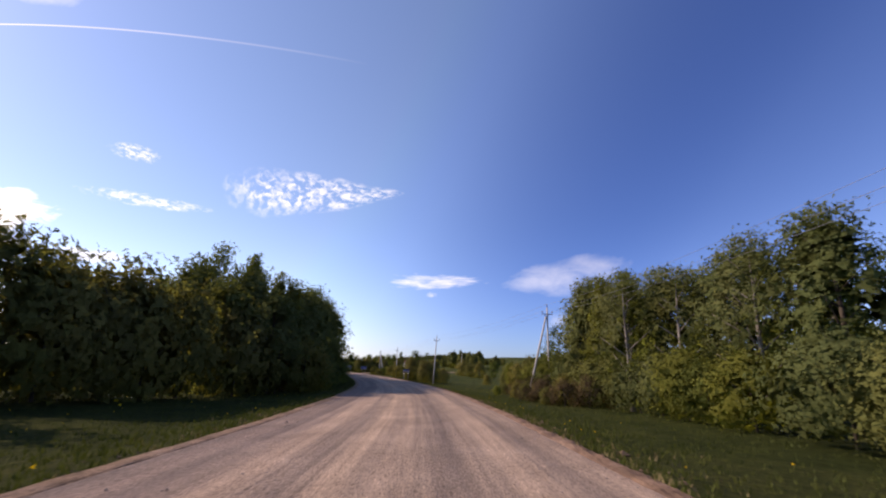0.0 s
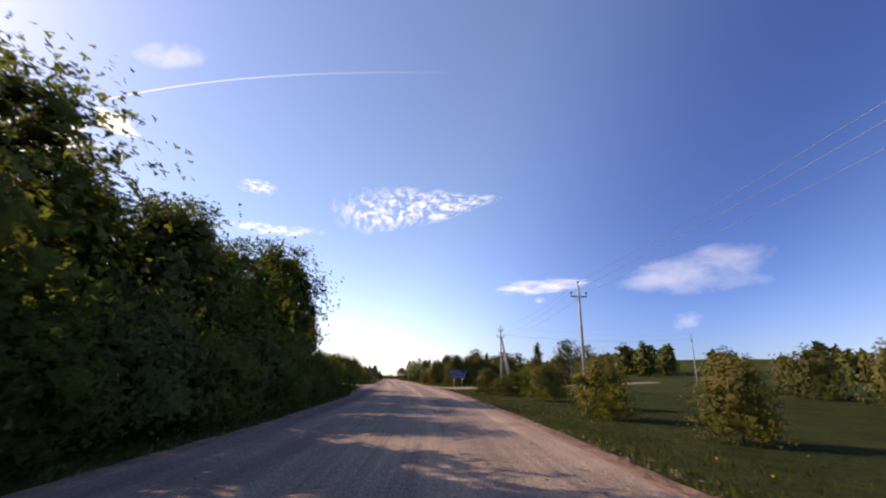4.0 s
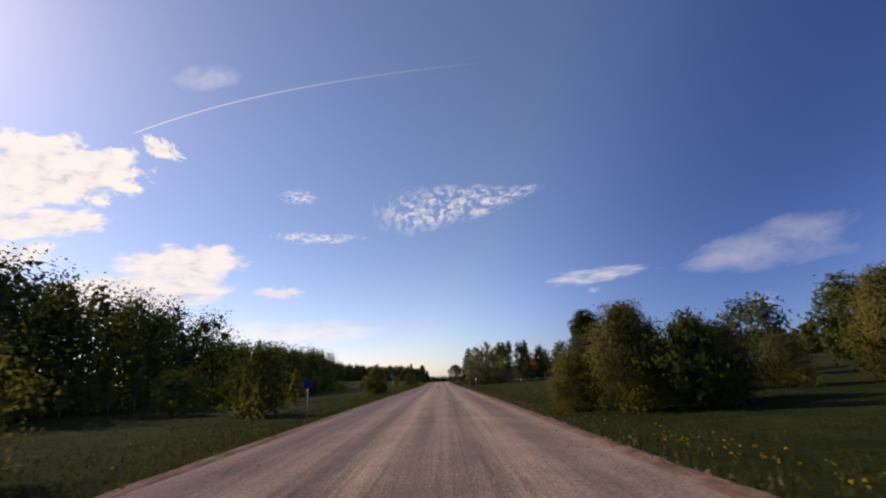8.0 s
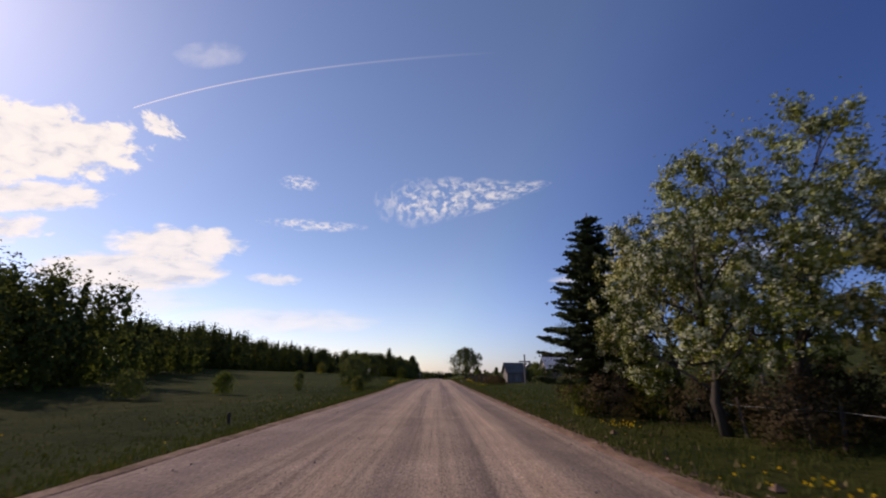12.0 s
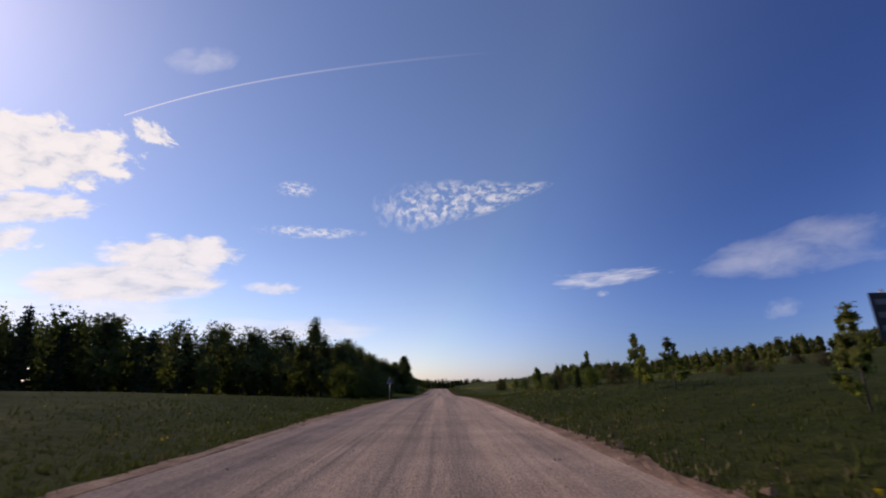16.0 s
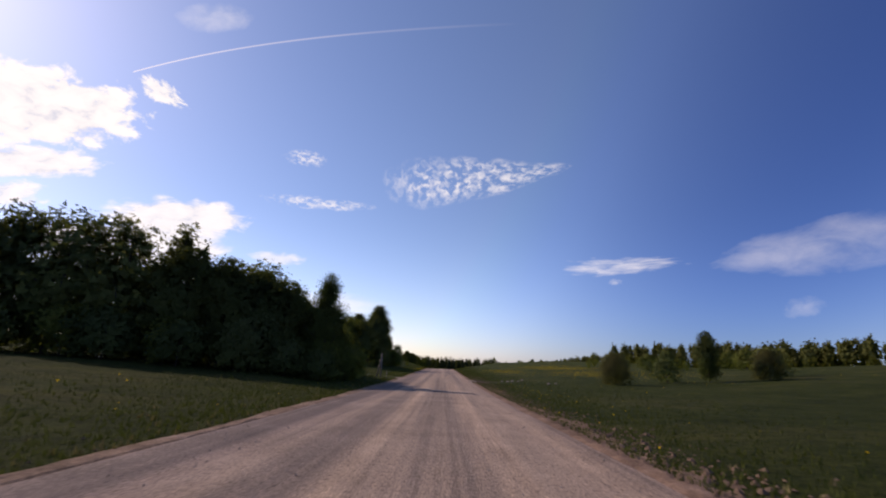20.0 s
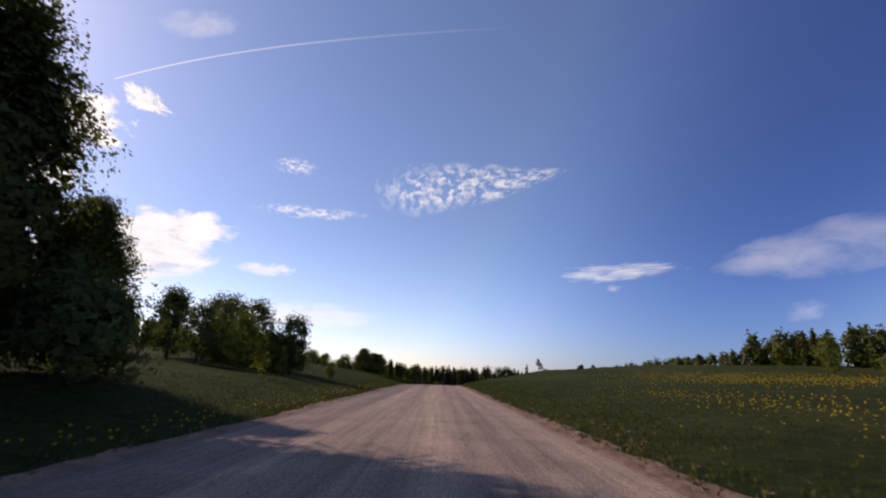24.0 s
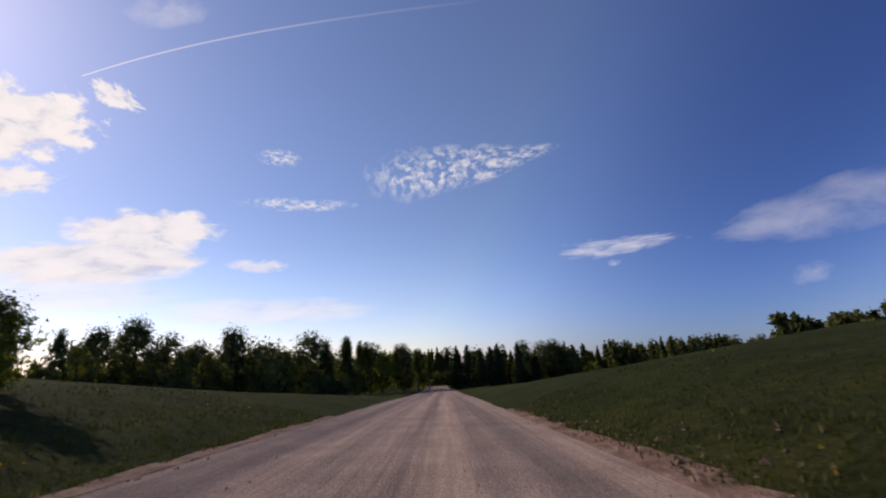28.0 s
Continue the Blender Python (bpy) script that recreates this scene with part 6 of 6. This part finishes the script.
# the fence by the barn
fence = thing("field_fence", upright(7.8, 401, 0), "old wire fence on leaning weathered wooden posts", "fence")
base = fence.matrix_basis.inverted()
heads = []
for k in range(17):
    y = 402 + k * 2.35
    x, y, z = at(7.75 + 0.25 * math.sin(k * 1.7), y)
    p = base @ Vector((x, y, z))
    lean = Vector((0.06 * math.sin(k * 2.9), 0.07 * math.sin(k * 4.1), 0))
    h = 1.5 + 0.16 * math.sin(k * 3.3)
    r = 0.062 + 0.02 * abs(math.sin(k * 5.0))
    part("post", tube_mesh("post", [([p - Vector((0, 0, 0.3)), p + lean * 0.5 + Vector((0, 0, h * 0.5)), p + lean + Vector((0, 0, h))], [r * 0.95, r * 0.85, r * 0.75])], WOOD_DARK, 7, False), fence)
    heads.append((p, lean, h))
for f in (0.3, 0.6, 0.9):
    pts = [p + lean * f + Vector((0.05, 0, h * f)) for p, lean, h in heads]
    part("fence_wire", tube_mesh("fence_wire", [(pts, [0.0022] * len(pts))], RUST, 4), fence)

# orchard fence: rails, leaning posts and a run of pickets
fence = thing("orchard_fence", upright(9.2, 340, 0), "broken orchard fence with wire and leaning posts", "fence")
base = fence.matrix_basis.inverted()
heads = []
for k in range(9):
    x, y, z = at(9.6 + 0.35 * math.sin(k * 2.2), 339 + k * 2.5)
    p = base @ Vector((x, y, z))
    lean = Vector((0.14 * math.sin(k * 2.1), 0.12 * math.sin(k * 3.7), 0))
    part("post", tube_mesh("post", [([p - Vector((0, 0, 0.3)), p + lean + Vector((0, 0, 1.15))], [0.055, 0.045])], WOOD_DARK, 7, False), fence)
    heads.append(p + lean * 0.8 + Vector((0, 0, 0.9)))
part("fence_wire", tube_mesh("fence_wire", [(heads, [0.007] * len(heads))], WIRE, 4), fence)
pick = boxed(-0.035, 0.035, -0.012, 0.012, -0.1, 1.15, bevel=0.006)
pick_mesh = bm_mesh("picket", pick, WOOD_GREY)
for k in range(22):
    x, y, z = at(11.5 + k * 0.13, 357.5 + 0.1 * math.sin(k))
    ob = part("picket", pick_mesh, fence)
    ob.matrix_basis = base @ pose(x, y, z, 0, 3 * math.sin(k * 2.0), 0)


# ------------------------------------------------------------------ buildings
def prism(x0, x1, y0, y1, z0, z1, over, thick):
    """A gabled roof of two slabs, ridge along x."""
    ym = (y0 + y1) / 2
    out = []
    for s in (-1, 1):
        ye = (y0 - over) if s < 0 else (y1 + over)
        drop = (z1 - z0) * over / (ym - y0)
        bm = bmesh.new()
        a = [(x0 - over, ye, z0 - drop), (x1 + over, ye, z0 - drop), (x1 + over, ym, z1), (x0 - over, ym, z1)]
        lo = [bm.verts.new(p) for p in a]
        hi = [bm.verts.new((p[0], p[1], p[2] + thick)) for p in a]
        bm.faces.new(lo[::-1])
        bm.faces.new(hi)
        for i in range(4):
            j = (i + 1) % 4
            bm.faces.new((lo[i], lo[j], hi[j], hi[i]))
        bmesh.ops.recalc_face_normals(bm, faces=bm.faces)
        out.append(bm)
    return out


def gable(x, y0, y1, z0, z1, thick=0.12):
    bm = bmesh.new()
    pts = [(y0, z0), (y1, z0), ((y0 + y1) / 2, z1)]
    a = [bm.verts.new((x, py, pz)) for py, pz in pts]
    b = [bm.verts.new((x + thick, py, pz)) for py, pz in pts]
    bm.faces.new(a)
    bm.faces.new(b[::-1])
    for i in range(3):
        j = (i + 1) % 3
        bm.faces.new((a[i], b[i], b[j], a[j]))
    bmesh.ops.recalc_face_normals(bm, faces=bm.faces)
    return bm


def window(parent, x, z, y, w=0.9, h=1.1):
    f = bmesh.new()
    for a in ((x - w / 2 - 0.1, x + w / 2 + 0.1, z + h / 2, z + h / 2 + 0.12), (x - w / 2 - 0.1, x + w / 2 + 0.1, z - h / 2 - 0.12, z - h / 2),
              (x - w / 2 - 0.1, x - w / 2, z - h / 2, z + h / 2), (x + w / 2, x + w / 2 + 0.1, z - h / 2, z + h / 2),
              (x - 0.03, x + 0.03, z - h / 2, z + h / 2), (x - w / 2, x - 0.03, z + h * 0.15, z + h * 0.15 + 0.05), (x + 0.03, x + w / 2, z + h * 0.15, z + h * 0.15 + 0.05)):
        box(f, a[0], a[1], y - 0.06, y, a[2], a[3])
    win = part("window", f, parent, "white window frame", PAINT_WHITE)
    for s in (-1, 1):
        part("pane", boxed(x + s * w / 4 - w / 4 + 0.03, x + s * w / 4 + w / 4 - 0.03, y - 0.025, y - 0.01, z - h / 2, z + h / 2), win, "dark glass", GLASS)
    return win


def roof_ribs(parent, x0, x1, y0, y1, z0, z1, over, gap, material):
    """Standing seams up both slopes of a gabled roof."""
    ym = (y0 + y1) / 2
    drop = (z1 - z0) * over / (ym - y0)
    n = int((x1 - x0 + 2 * over) / gap)
    me = {}
    for s in (-1, 1):
        ye = (y0 - over) if s < 0 else (y1 + over)
        me[s] = tube_mesh("seam", [([(0, ye, z0 - drop + 0.1), (0, ym, z1 + 0.1)], [0.03, 0.03])], material, 4, False)
    for k in range(1, n):
        for s in (-1, 1):
            ob = part("seam", me[s], parent)
            ob.location.x = x0 - over + k * gap


def house():
    g = thing("farmhouse", upright(25.6, 346, -9), "wooden farmhouse with green and maroon walls and red roof", "house")
    L, W = 3.7, 3.2
    part("foundation", boxed(-L - 0.05, L + 0.05, -W - 0.05, W + 0.05, -0.6, 0.35, bevel=0.03), g, "white plinth", PAINT_WHITE)
    lower = bmesh.new()
    upper = bmesh.new()
    for bm, z0, z1 in ((lower, 0.35, 1.15), (upper, 1.15, 2.75)):
        n = max(int((z1 - z0) / 0.16), 1)
        for k in range(n):
            a, b = z0 + (z1 - z0) * k / n, z0 + (z1 - z0) * (k + 1) / n - 0.012
            box(bm, -L, L, -W, W, a, b)
    part("lower_wall", lower, g, "maroon boarded lower wall", PAINT_MAROON)
    part("upper_wall", upper, g, "green boarded upper wall", PAINT_GREEN)
    for sx in (-1, 1):
        for sy in (-1, 1):
            part("corner_board", boxed(sx * L - 0.1, sx * L + 0.1, sy * W - 0.1, sy * W + 0.1, 0.35, 2.75), g, "white corner board", PAINT_WHITE)
        part("gable_wall", gable(sx * L - 0.06, -W, W, 2.75, 5.4), g, "green boarded gable", PAINT_GREEN)
    for bm in prism(-L, L, -W, W, 2.75, 5.5, 0.45, 0.08):
        part("roof_slope", bm, g, "red sheet metal roof", ROOF_RED)
    roof_ribs(g, -L, L, -W, W, 2.75, 5.5, 0.45, 0.55, ROOF_RED)
    ch = part("chimney", boxed(0.6, 1.2, -0.3, 0.3, 4.8, 6.5, bevel=0.02), g, "brick chimney", BRICK_RED)
    part("chimney_cap", boxed(0.52, 1.28, -0.38, 0.38, 6.5, 6.6, bevel=0.02), ch, "", CONCRETE)
    for x in (-2.7, 0.2, 2.4):
        window(g, x, 1.85, -W)
    d = part("door", boxed(-0.45, 0.45, -W - 0.05, -W, 0.4, 2.3, bevel=0.02), g, "brown door", WOOD_LOG)
    part("handle", boxed(0.3, 0.4, -W - 0.1, -W - 0.05, 1.3, 1.34), d, "", STEEL)
    d.location.x = -1.35
    return g


house()


def outbuilding(d, y, turn, L, W, h, ridge, wall, roof, label, name="shed", planks=True, door=True):
    g = thing(name, upright(d, y, turn), label, "shed")
    part("base_beam", boxed(-L, L, -W, W, -0.5, 0.08), g, "", STONE)
    if planks:
        for k in range(int((2 * L) / 0.32)):
            x = -L + k * 0.32
            hi = h - 0.03 * abs(math.sin(k * 2.7))
            for s in (-1, 1):
                part("board", boxed(x + 0.01, x + 0.30, s * W - 0.03, s * W + 0.03, 0.05, hi), g, "", wall)
        for s in (-1, 1):
            part("end_wall", boxed(s * L - 0.04, s * L + 0.04, -W + 0.04, W - 0.04, 0.05, h), g, "", wall)
    else:
        n = int(h / 0.24)
        for k in range(n):
            z = 0.2 + k * 0.24
            for s in (-1, 1):
                part("log", tube_mesh("log", [([(-L - 0.15, s * W, z), (L + 0.15, s * W, z)], [0.125, 0.125])], wall, 7), g)
                part("log", tube_mesh("log", [([(s * L, -W - 0.15, z + 0.1), (s * L, W + 0.15, z + 0.1)], [0.125, 0.125])], wall, 7), g)
        part("lining", boxed(-L + 0.03, L - 0.03, -W + 0.03, W - 0.03, 0, h), g, "", WOOD_GREY)
    for s in (-1, 1):
        part("gable_wall", gable(s * L - 0.05, -W, W, h, ridge - 0.06), g, "", WOOD_GREY)
    for bm in prism(-L, L, -W, W, h, ridge, 0.35, 0.07):
        part("roof_slope", bm, g, "", roof)
    if door:
        dd = part("door", boxed(-0.5, 0.5, -W - 0.09, -W - 0.04, 0.1, min(h - 0.1, 2.0)), g, "dark plank door", WOOD_GREY)
        part("hinge", boxed(-0.48, -0.2, -W - 0.11, -W - 0.09, 0.5, 0.56), dd, "", RUST)
    return g


# white shed in the sun, seen beyond the orchard
g = outbuilding(42.3, 345, 32, 1.7, 1.3, 2.1, 2.8, PAINT_WHITE, ROOF_GREY, "small whitewashed shed with a low dark roof")
# small barn with a tin roof in the left field
# the darker wood puts the shade on its walls into their colour
outbuilding(-17.2, 453.0, -28, 1.1, 0.9, 0.9, 1.75, WOOD_DARK, ROOF_TIN, "small plank shed under a bright tin roof")
# barn and its lean-to
barn = outbuilding(29.4, 429.8, 6, 6.05, 2.55, 2.8, 5.1, WOOD_LOG, ROOF_GREY, "big log barn under a steep old grey roof", "barn", planks=False)
for k in range(9):
    part("batten", boxed(-5.8 + k * 1.42, -5.7 + k * 1.42, -2.72, -2.68, 0.3, 2.75), barn, "", WOOD_GREY)
shed = outbuilding(19.4, 426.9, 84, 1.9, 1.85, 1.6, 3.25, WOOD_LOG, ROOF_BRIGHT, "log shed under a bright sheet metal roof", "log_shed", planks=False)
part("ridge_cap", boxed(-2.2, 2.2, -0.1, 0.1, 3.25, 3.34, bevel=0.02), shed, "", ROOF_TIN)
outbuilding(12.9, 407, 8, 1.4, 1.2, 1.9, 3.2, WOOD_GREY, ROOF_GREY, "small grey wooden cabin by the road", "cabin")
row(["bush_d", "oval_c"], [(15.6, 408, 2.6), (17.5, 411, 3.4), (19.6, 413, 2.8)], "bushes by the old cross")
farm = outbuilding(28.6, 414, 80, 4.6, 3.6, 2.5, 5.7, WOOD_GREY, ROOF_BRIGHT, "grey wooden farm building with a bright metal roof", "farm_shed")
outbuilding(22.0, 414.5, 4, 2.3, 2.0, 2.3, 4.1, WOOD_GREY, ROOF_BRIGHT, "low wooden farm annex under a bright metal roof", "farm_shed")
ch = part("chimney", boxed(-0.6, -0.1, -0.25, 0.25, 5.0, 6.5, bevel=0.02), farm, "brick chimney", BRICK_RED)
part("chimney_cap", boxed(-0.66, -0.04, -0.31, 0.31, 6.5, 6.58, bevel=0.02), ch, "", CONCRETE)
outbuilding(33.4, 421.8, 0, 2.6, 2.2, 2.2, 4.6, WOOD_GREY, ROOF_TIN, "grey wooden outhouse with a metal roof", "farm_shed")
# roofs of the village seen across the fields
outbuilding(86, 352, 20, 4, 3, 2.6, 5.0, PAINT_WHITE, ROOF_RED, "far white village house with a red roof", "village_house")
outbuilding(88, 276, -15, 4, 3, 2.6, 5.0, PAINT_WHITE, ROOF_GREY, "far white village house with a grey roof", "village_house")
outbuilding(76, 345, 10, 4.5, 3, 2.6, 5.0, PAINT_WHITE, ROOF_RED, "far village house behind the meadow", "village_house")
outbuilding(-52, 58, 20, 6, 4, 3.6, 6.4, WOOD_LOG, ROOF_TIN, "house behind the bushes with a pale roof", "village_house")

# wayside cross
g = thing("wayside_cross", upright(12.9, 397, 0), "tall dark wooden wayside cross in the grass", "cross")
part("upright_beam", boxed(-0.1, 0.1, -0.1, 0.1, -0.4, 4.2, bevel=0.02), g, "", WOOD_GREY)
part("cross_beam", boxed(-0.85, 0.85, -0.08, 0.08, 3.1, 3.28, bevel=0.02), g, "", WOOD_GREY)


# ------------------------------------------------------------------ stones, clods, dead wood
def lump(r, seed, squash=0.7):
    bm = bmesh.new()
    bmesh.ops.create_icosphere(bm, subdivisions=2, radius=r)
    for v in bm.verts:
        k = 1 + 0.28 * noise.noise(v.co * (1.6 / r) + Vector((seed, seed * 2.1, 0)))
        v.co = Vector((v.co.x * k * 1.15, v.co.y * k, v.co.z * k * squash))
    return bm


def boulder(d, y, r, seed, label="weathered field stone lying in the grass"):
    ob = new("field_stone", bm_mesh("field_stone", lump(r, seed), STONE, True))
    ob.matrix_basis = upright(d, y, seed * 50) @ Matrix.Translation((0, 0, r * 0.28))
    return tagged(ob, label, "stone", "field stones")


boulder(5.7, 437.4, 0.28, 1.1, "big pale boulder beside the old tree")
for i, (d, y, r) in enumerate([(7.0, 438, 0.2), (7.9, 438.3, 0.24), (8.2, 439.4, 0.2), (6.9, 440, 0.2), (6.2, 434.5, 0.14), (5.6, 431, 0.16),
                               (9.6, 618, 0.2), (10.4, 619, 0.22), (11.2, 618.5, 0.16), (9.0, 620, 0.15), (12.4, 622, 0.2), (14, 611, 0.18), (15.2, 612, 0.16)]):
    boulder(d, y, r, 2.3 + i * 0.7)

# heap of dead birch branches on the right bank
heap = thing("branch_heap", upright(14.2, 757, 0), "heap of dead pale branches on the grassy bank", "branches")
r2 = np.random.default_rng(90)
for k in range(26):
    x0, y0 = r2.uniform(-2.2, 2.4), r2.uniform(-1.5, 1.5)
    a, ln = r2.uniform(0, 6.28), r2.uniform(0.7, 2.0)
    up_ = r2.uniform(0.05, 0.45)
    p0 = Vector((x0, y0, 0.05))
    p2 = p0 + Vector((math.cos(a) * ln, math.sin(a) * ln * 0.6, up_))
    p1 = p0.lerp(p2, 0.5) + Vector((0, 0, 0.12))
    part("branch", tube_mesh("branch", [([p0, p1, p2], [0.035, 0.025, 0.008])], BARK_PALE if k % 2 else BARK, 5), heap)


def octa_stuff(name, spots, material, label, category):
    """Small angular lumps, as one object: x, y, z, size."""
    spots = np.asarray(spots, float)
    n = len(spots)
    unit = np.array([(1, 0, 0), (0, 1, 0), (-1, 0, 0), (0, -1, 0), (0, 0, 0.7), (0, 0, -0.7)], float)
    v = unit[None] * rng.uniform(0.55, 1.25, (n, 6, 1)) * spots[:, None, 3:4]
    a = rng.uniform(0, 6.283, n)
    c, s = np.cos(a)[:, None], np.sin(a)[:, None]
    v = np.stack([v[..., 0] * c - v[..., 1] * s, v[..., 0] * s + v[..., 1] * c, v[..., 2]], -1) + spots[:, None, :3]
    tri = np.array([(0, 1, 4), (1, 2, 4), (2, 3, 4), (3, 0, 4), (1, 0, 5), (2, 1, 5), (3, 2, 5), (0, 3, 5)])
    faces = (tri[None] + (np.arange(n) * 6)[:, None, None]).reshape(-1, 3)
    ob = new(name, mesh_of(name, v.reshape(-1, 3), faces.tolist(), material))
    return tagged(ob, label, category, kind="stuff")


def scatter(n, y0, y1, d_of, lift, size):
    y = rng.uniform(y0, y1, n)
    d = d_of(n)
    x = line_x(y) + d
    z = ground_z(x, y)
    return np.stack([x, y, z + lift, size(n)], 1)


octa_stuff("verge_clods", np.concatenate([
    scatter(5200, -5, 800, lambda n: EDGE_R + 0.1 + np.abs(rng.normal(0, 0.85, n)), 0.02, lambda n: rng.uniform(0.02, 0.085, n) * rng.choice([1, 1, 1, 1.9], n)),
    scatter(3200, 245, 330, lambda n: EDGE_R + 0.1 + np.abs(rng.normal(0, 1.1, n)), 0.02, lambda n: rng.uniform(0.03, 0.10, n) * rng.choice([1, 1, 1, 1.9], n)),
    scatter(2600, 505, 560, lambda n: EDGE_R + 0.3 + np.abs(rng.normal(0, 1.2, n)), 0.0, lambda n: rng.uniform(0.03, 0.10, n) * rng.choice([1, 1, 1, 1.5], n)),
    scatter(3600, 560, 640, lambda n: EDGE_R + 0.3 + np.abs(rng.normal(0, 1.4, n)), 0.0, lambda n: rng.uniform(0.03, 0.10, n) * rng.choice([1, 1, 1, 1.5], n)),
    scatter(2500, -5, 800, lambda n: EDGE_L - 0.6 - np.abs(rng.normal(0, 0.35, n)), 0.02, lambda n: rng.uniform(0.015, 0.05, n))]),
    CLOD, "brown clods and gravel thrown up along the road's edge", "clods")
n = 16000
y = rng.uniform(-5, 800, n)
d = EDGE_L + 0.3 + (EDGE_R - EDGE_L - 0.6) * rng.uniform(0, 1, n)
octa_stuff("loose_gravel", np.stack([line_x(y) + d, y, road_z(y) + 0.045, rng.uniform(0.010, 0.026, n) * rng.choice([1, 1, 1, 1.5], n)], 1), PEBBLE,
           "loose gravel stones scattered over the road", "gravel")


def blades(name, y, d, height, width, material, label, per=3):
    """Grass tufts of a few leaning blades each, as one object."""
    x = line_x(y) + d
    z = ground_z(x, y)
    n = len(y)
    out = []
    for _ in range(per):
        a = rng.uniform(0, 6.283, n)
        h = height * rng.uniform(0.5, 1.25, n)
        w = width * rng.uniform(0.6, 1.3, n)
        ox, oy = rng.normal(0, width, n), rng.normal(0, width, n)
        lx, ly = rng.normal(0, 0.35, n) * h, rng.normal(0, 0.35, n) * h
        c, s = np.cos(a) * w, np.sin(a) * w
        b0 = np.stack([x + ox - c, y + oy - s, z - 0.03], 1)
        b1 = np.stack([x + ox + c, y + oy + s, z - 0.03], 1)
        top = np.stack([x + ox + lx, y + oy + ly, z + h], 1)
        out.append(np.stack([b0, b1, top], 1))
    ob = new(name, tris_mesh(name, np.concatenate(out), material))
    return tagged(ob, label, "grass", kind="stuff")


def keep_clear(y, d):
    """Leaves out the side roads and tracks."""
    out = np.maximum(np.abs(d) - 4, 0)
    mid = np.where(d > 0, 188 + 0.42 * out, 193.5 + 0.2 * out)
    side = np.abs(y - mid) < np.where(d > 0, 4.4, 3.2) + np.where(d > 0, np.where(y < mid, 13.2, 6.8), 5.8) * np.exp(-out / 3.2)
    track = (np.abs(y - 616.5) < 2.4 + 3 * np.exp(-np.maximum(np.abs(d) - 4.5, 0) / 3.2)) & (np.abs(d) < 11)
    return ~(side | track)


n = 90000
y = rng.uniform(-5, 800, n)
out = 0.2 + rng.exponential(2.2, n)
d = np.where(rng.uniform(0, 1, n) < 0.5, EDGE_R + out, edge_l(y) - out)
k = keep_clear(y, d)
blades("verge_grass", y[k], d[k], 0.15, 0.022, BLADE, "tufts of fresh green grass along the verges")
n = 60000
y = rng.uniform(-5, 800, n)
out = 3 + rng.exponential(5, n)
d = np.where(rng.uniform(0, 1, n) < 0.5, EDGE_R + out, edge_l(y) - out)
k = keep_clear(y, d)
blades("meadow_grass", y[k], d[k], 0.13, 0.022, BLADE, "taller tufts of meadow grass")
n = 7000
y = rng.uniform(-5, 800, n)
out = 0.1 + rng.exponential(0.9, n)
d = np.where(rng.uniform(0, 1, n) < 0.65, EDGE_R + out, edge_l(y) - out)
k = keep_clear(y, d)
blades("dry_verge_grass", y[k], d[k], 0.14, 0.05, DRY, "dry straw-coloured grass at the road's edge")

# dandelions: patches and strays
PATCHES_FIRST = [
    (18, -15, 10, 3, 60), (60, 14, 8, 4, 60), (172, 8, 3, 3, 40), (232, 7, 14, 1.2, 70), (255, 12, 8, 2, 60), (300, -7.5, 18, 1, 60),
    (326, 9, 8, 2, 16), (338, 6.2, 2, 0.8, 26), (347, 6.6, 1, 0.5, 40), (413, 6.9, 10, 0.6, 50), (433, 7.2, 5.5, 0.45, 220),
]
PATCHES_SECOND = [
    (428, -9.3, 7, 0.8, 170), (400, 7, 3, 1, 60), (490, 9.5, 20, 1.2, 90), (506, -10, 8, 2, 60), (540, 13, 14, 3, 60), (590, 9, 16, 1.5, 40),
    (676, 16, 20, 5, 700), (716, 40, 24, 12, 2600), (674, -7.2, 14, 0.8, 120), (700, -7.5, 20, 1, 130), (655, 36, 24, 12, 1600), (560, 58, 30, 3, 1200),
]
ys_, ds_ = [], []
for y0, d0, ry, rd, n in PATCHES_FIRST + PATCHES_SECOND:
    ys_.append(y0 + rng.normal(0, ry * 0.6, n))
    ds_.append(d0 + rng.normal(0, rd * 0.6, n))
n = 900
y = rng.uniform(0, 800, n)
ys_.append(y)
out = 1 + rng.exponential(5, n)
ds_.append(np.where(rng.uniform(0, 1, n) < 0.5, EDGE_R + out, edge_l(y) - out))
y, d = np.concatenate(ys_), np.concatenate(ds_)
d = np.where((d > EDGE_L - 0.5) & (d < EDGE_R + 0.5), EDGE_R + 1.2, d)
k = keep_clear(y, d)
y, d = y[k], d[k]
x = line_x(y) + d
c = np.stack([x, y, ground_z(x, y) + rng.uniform(0.12, 0.26, len(y))], 1)
near = np.abs(d) < 14
flowers = new("dandelions", tris_mesh("dandelions", np.concatenate([leaves_at(np.repeat(c[near], 3, 0), 0.04), leaves_at(np.repeat(c[~near], 3, 0), 0.06)]), YELLOW))
tagged(flowers, "yellow dandelions in bloom in the grass", "flowers", kind="stuff")
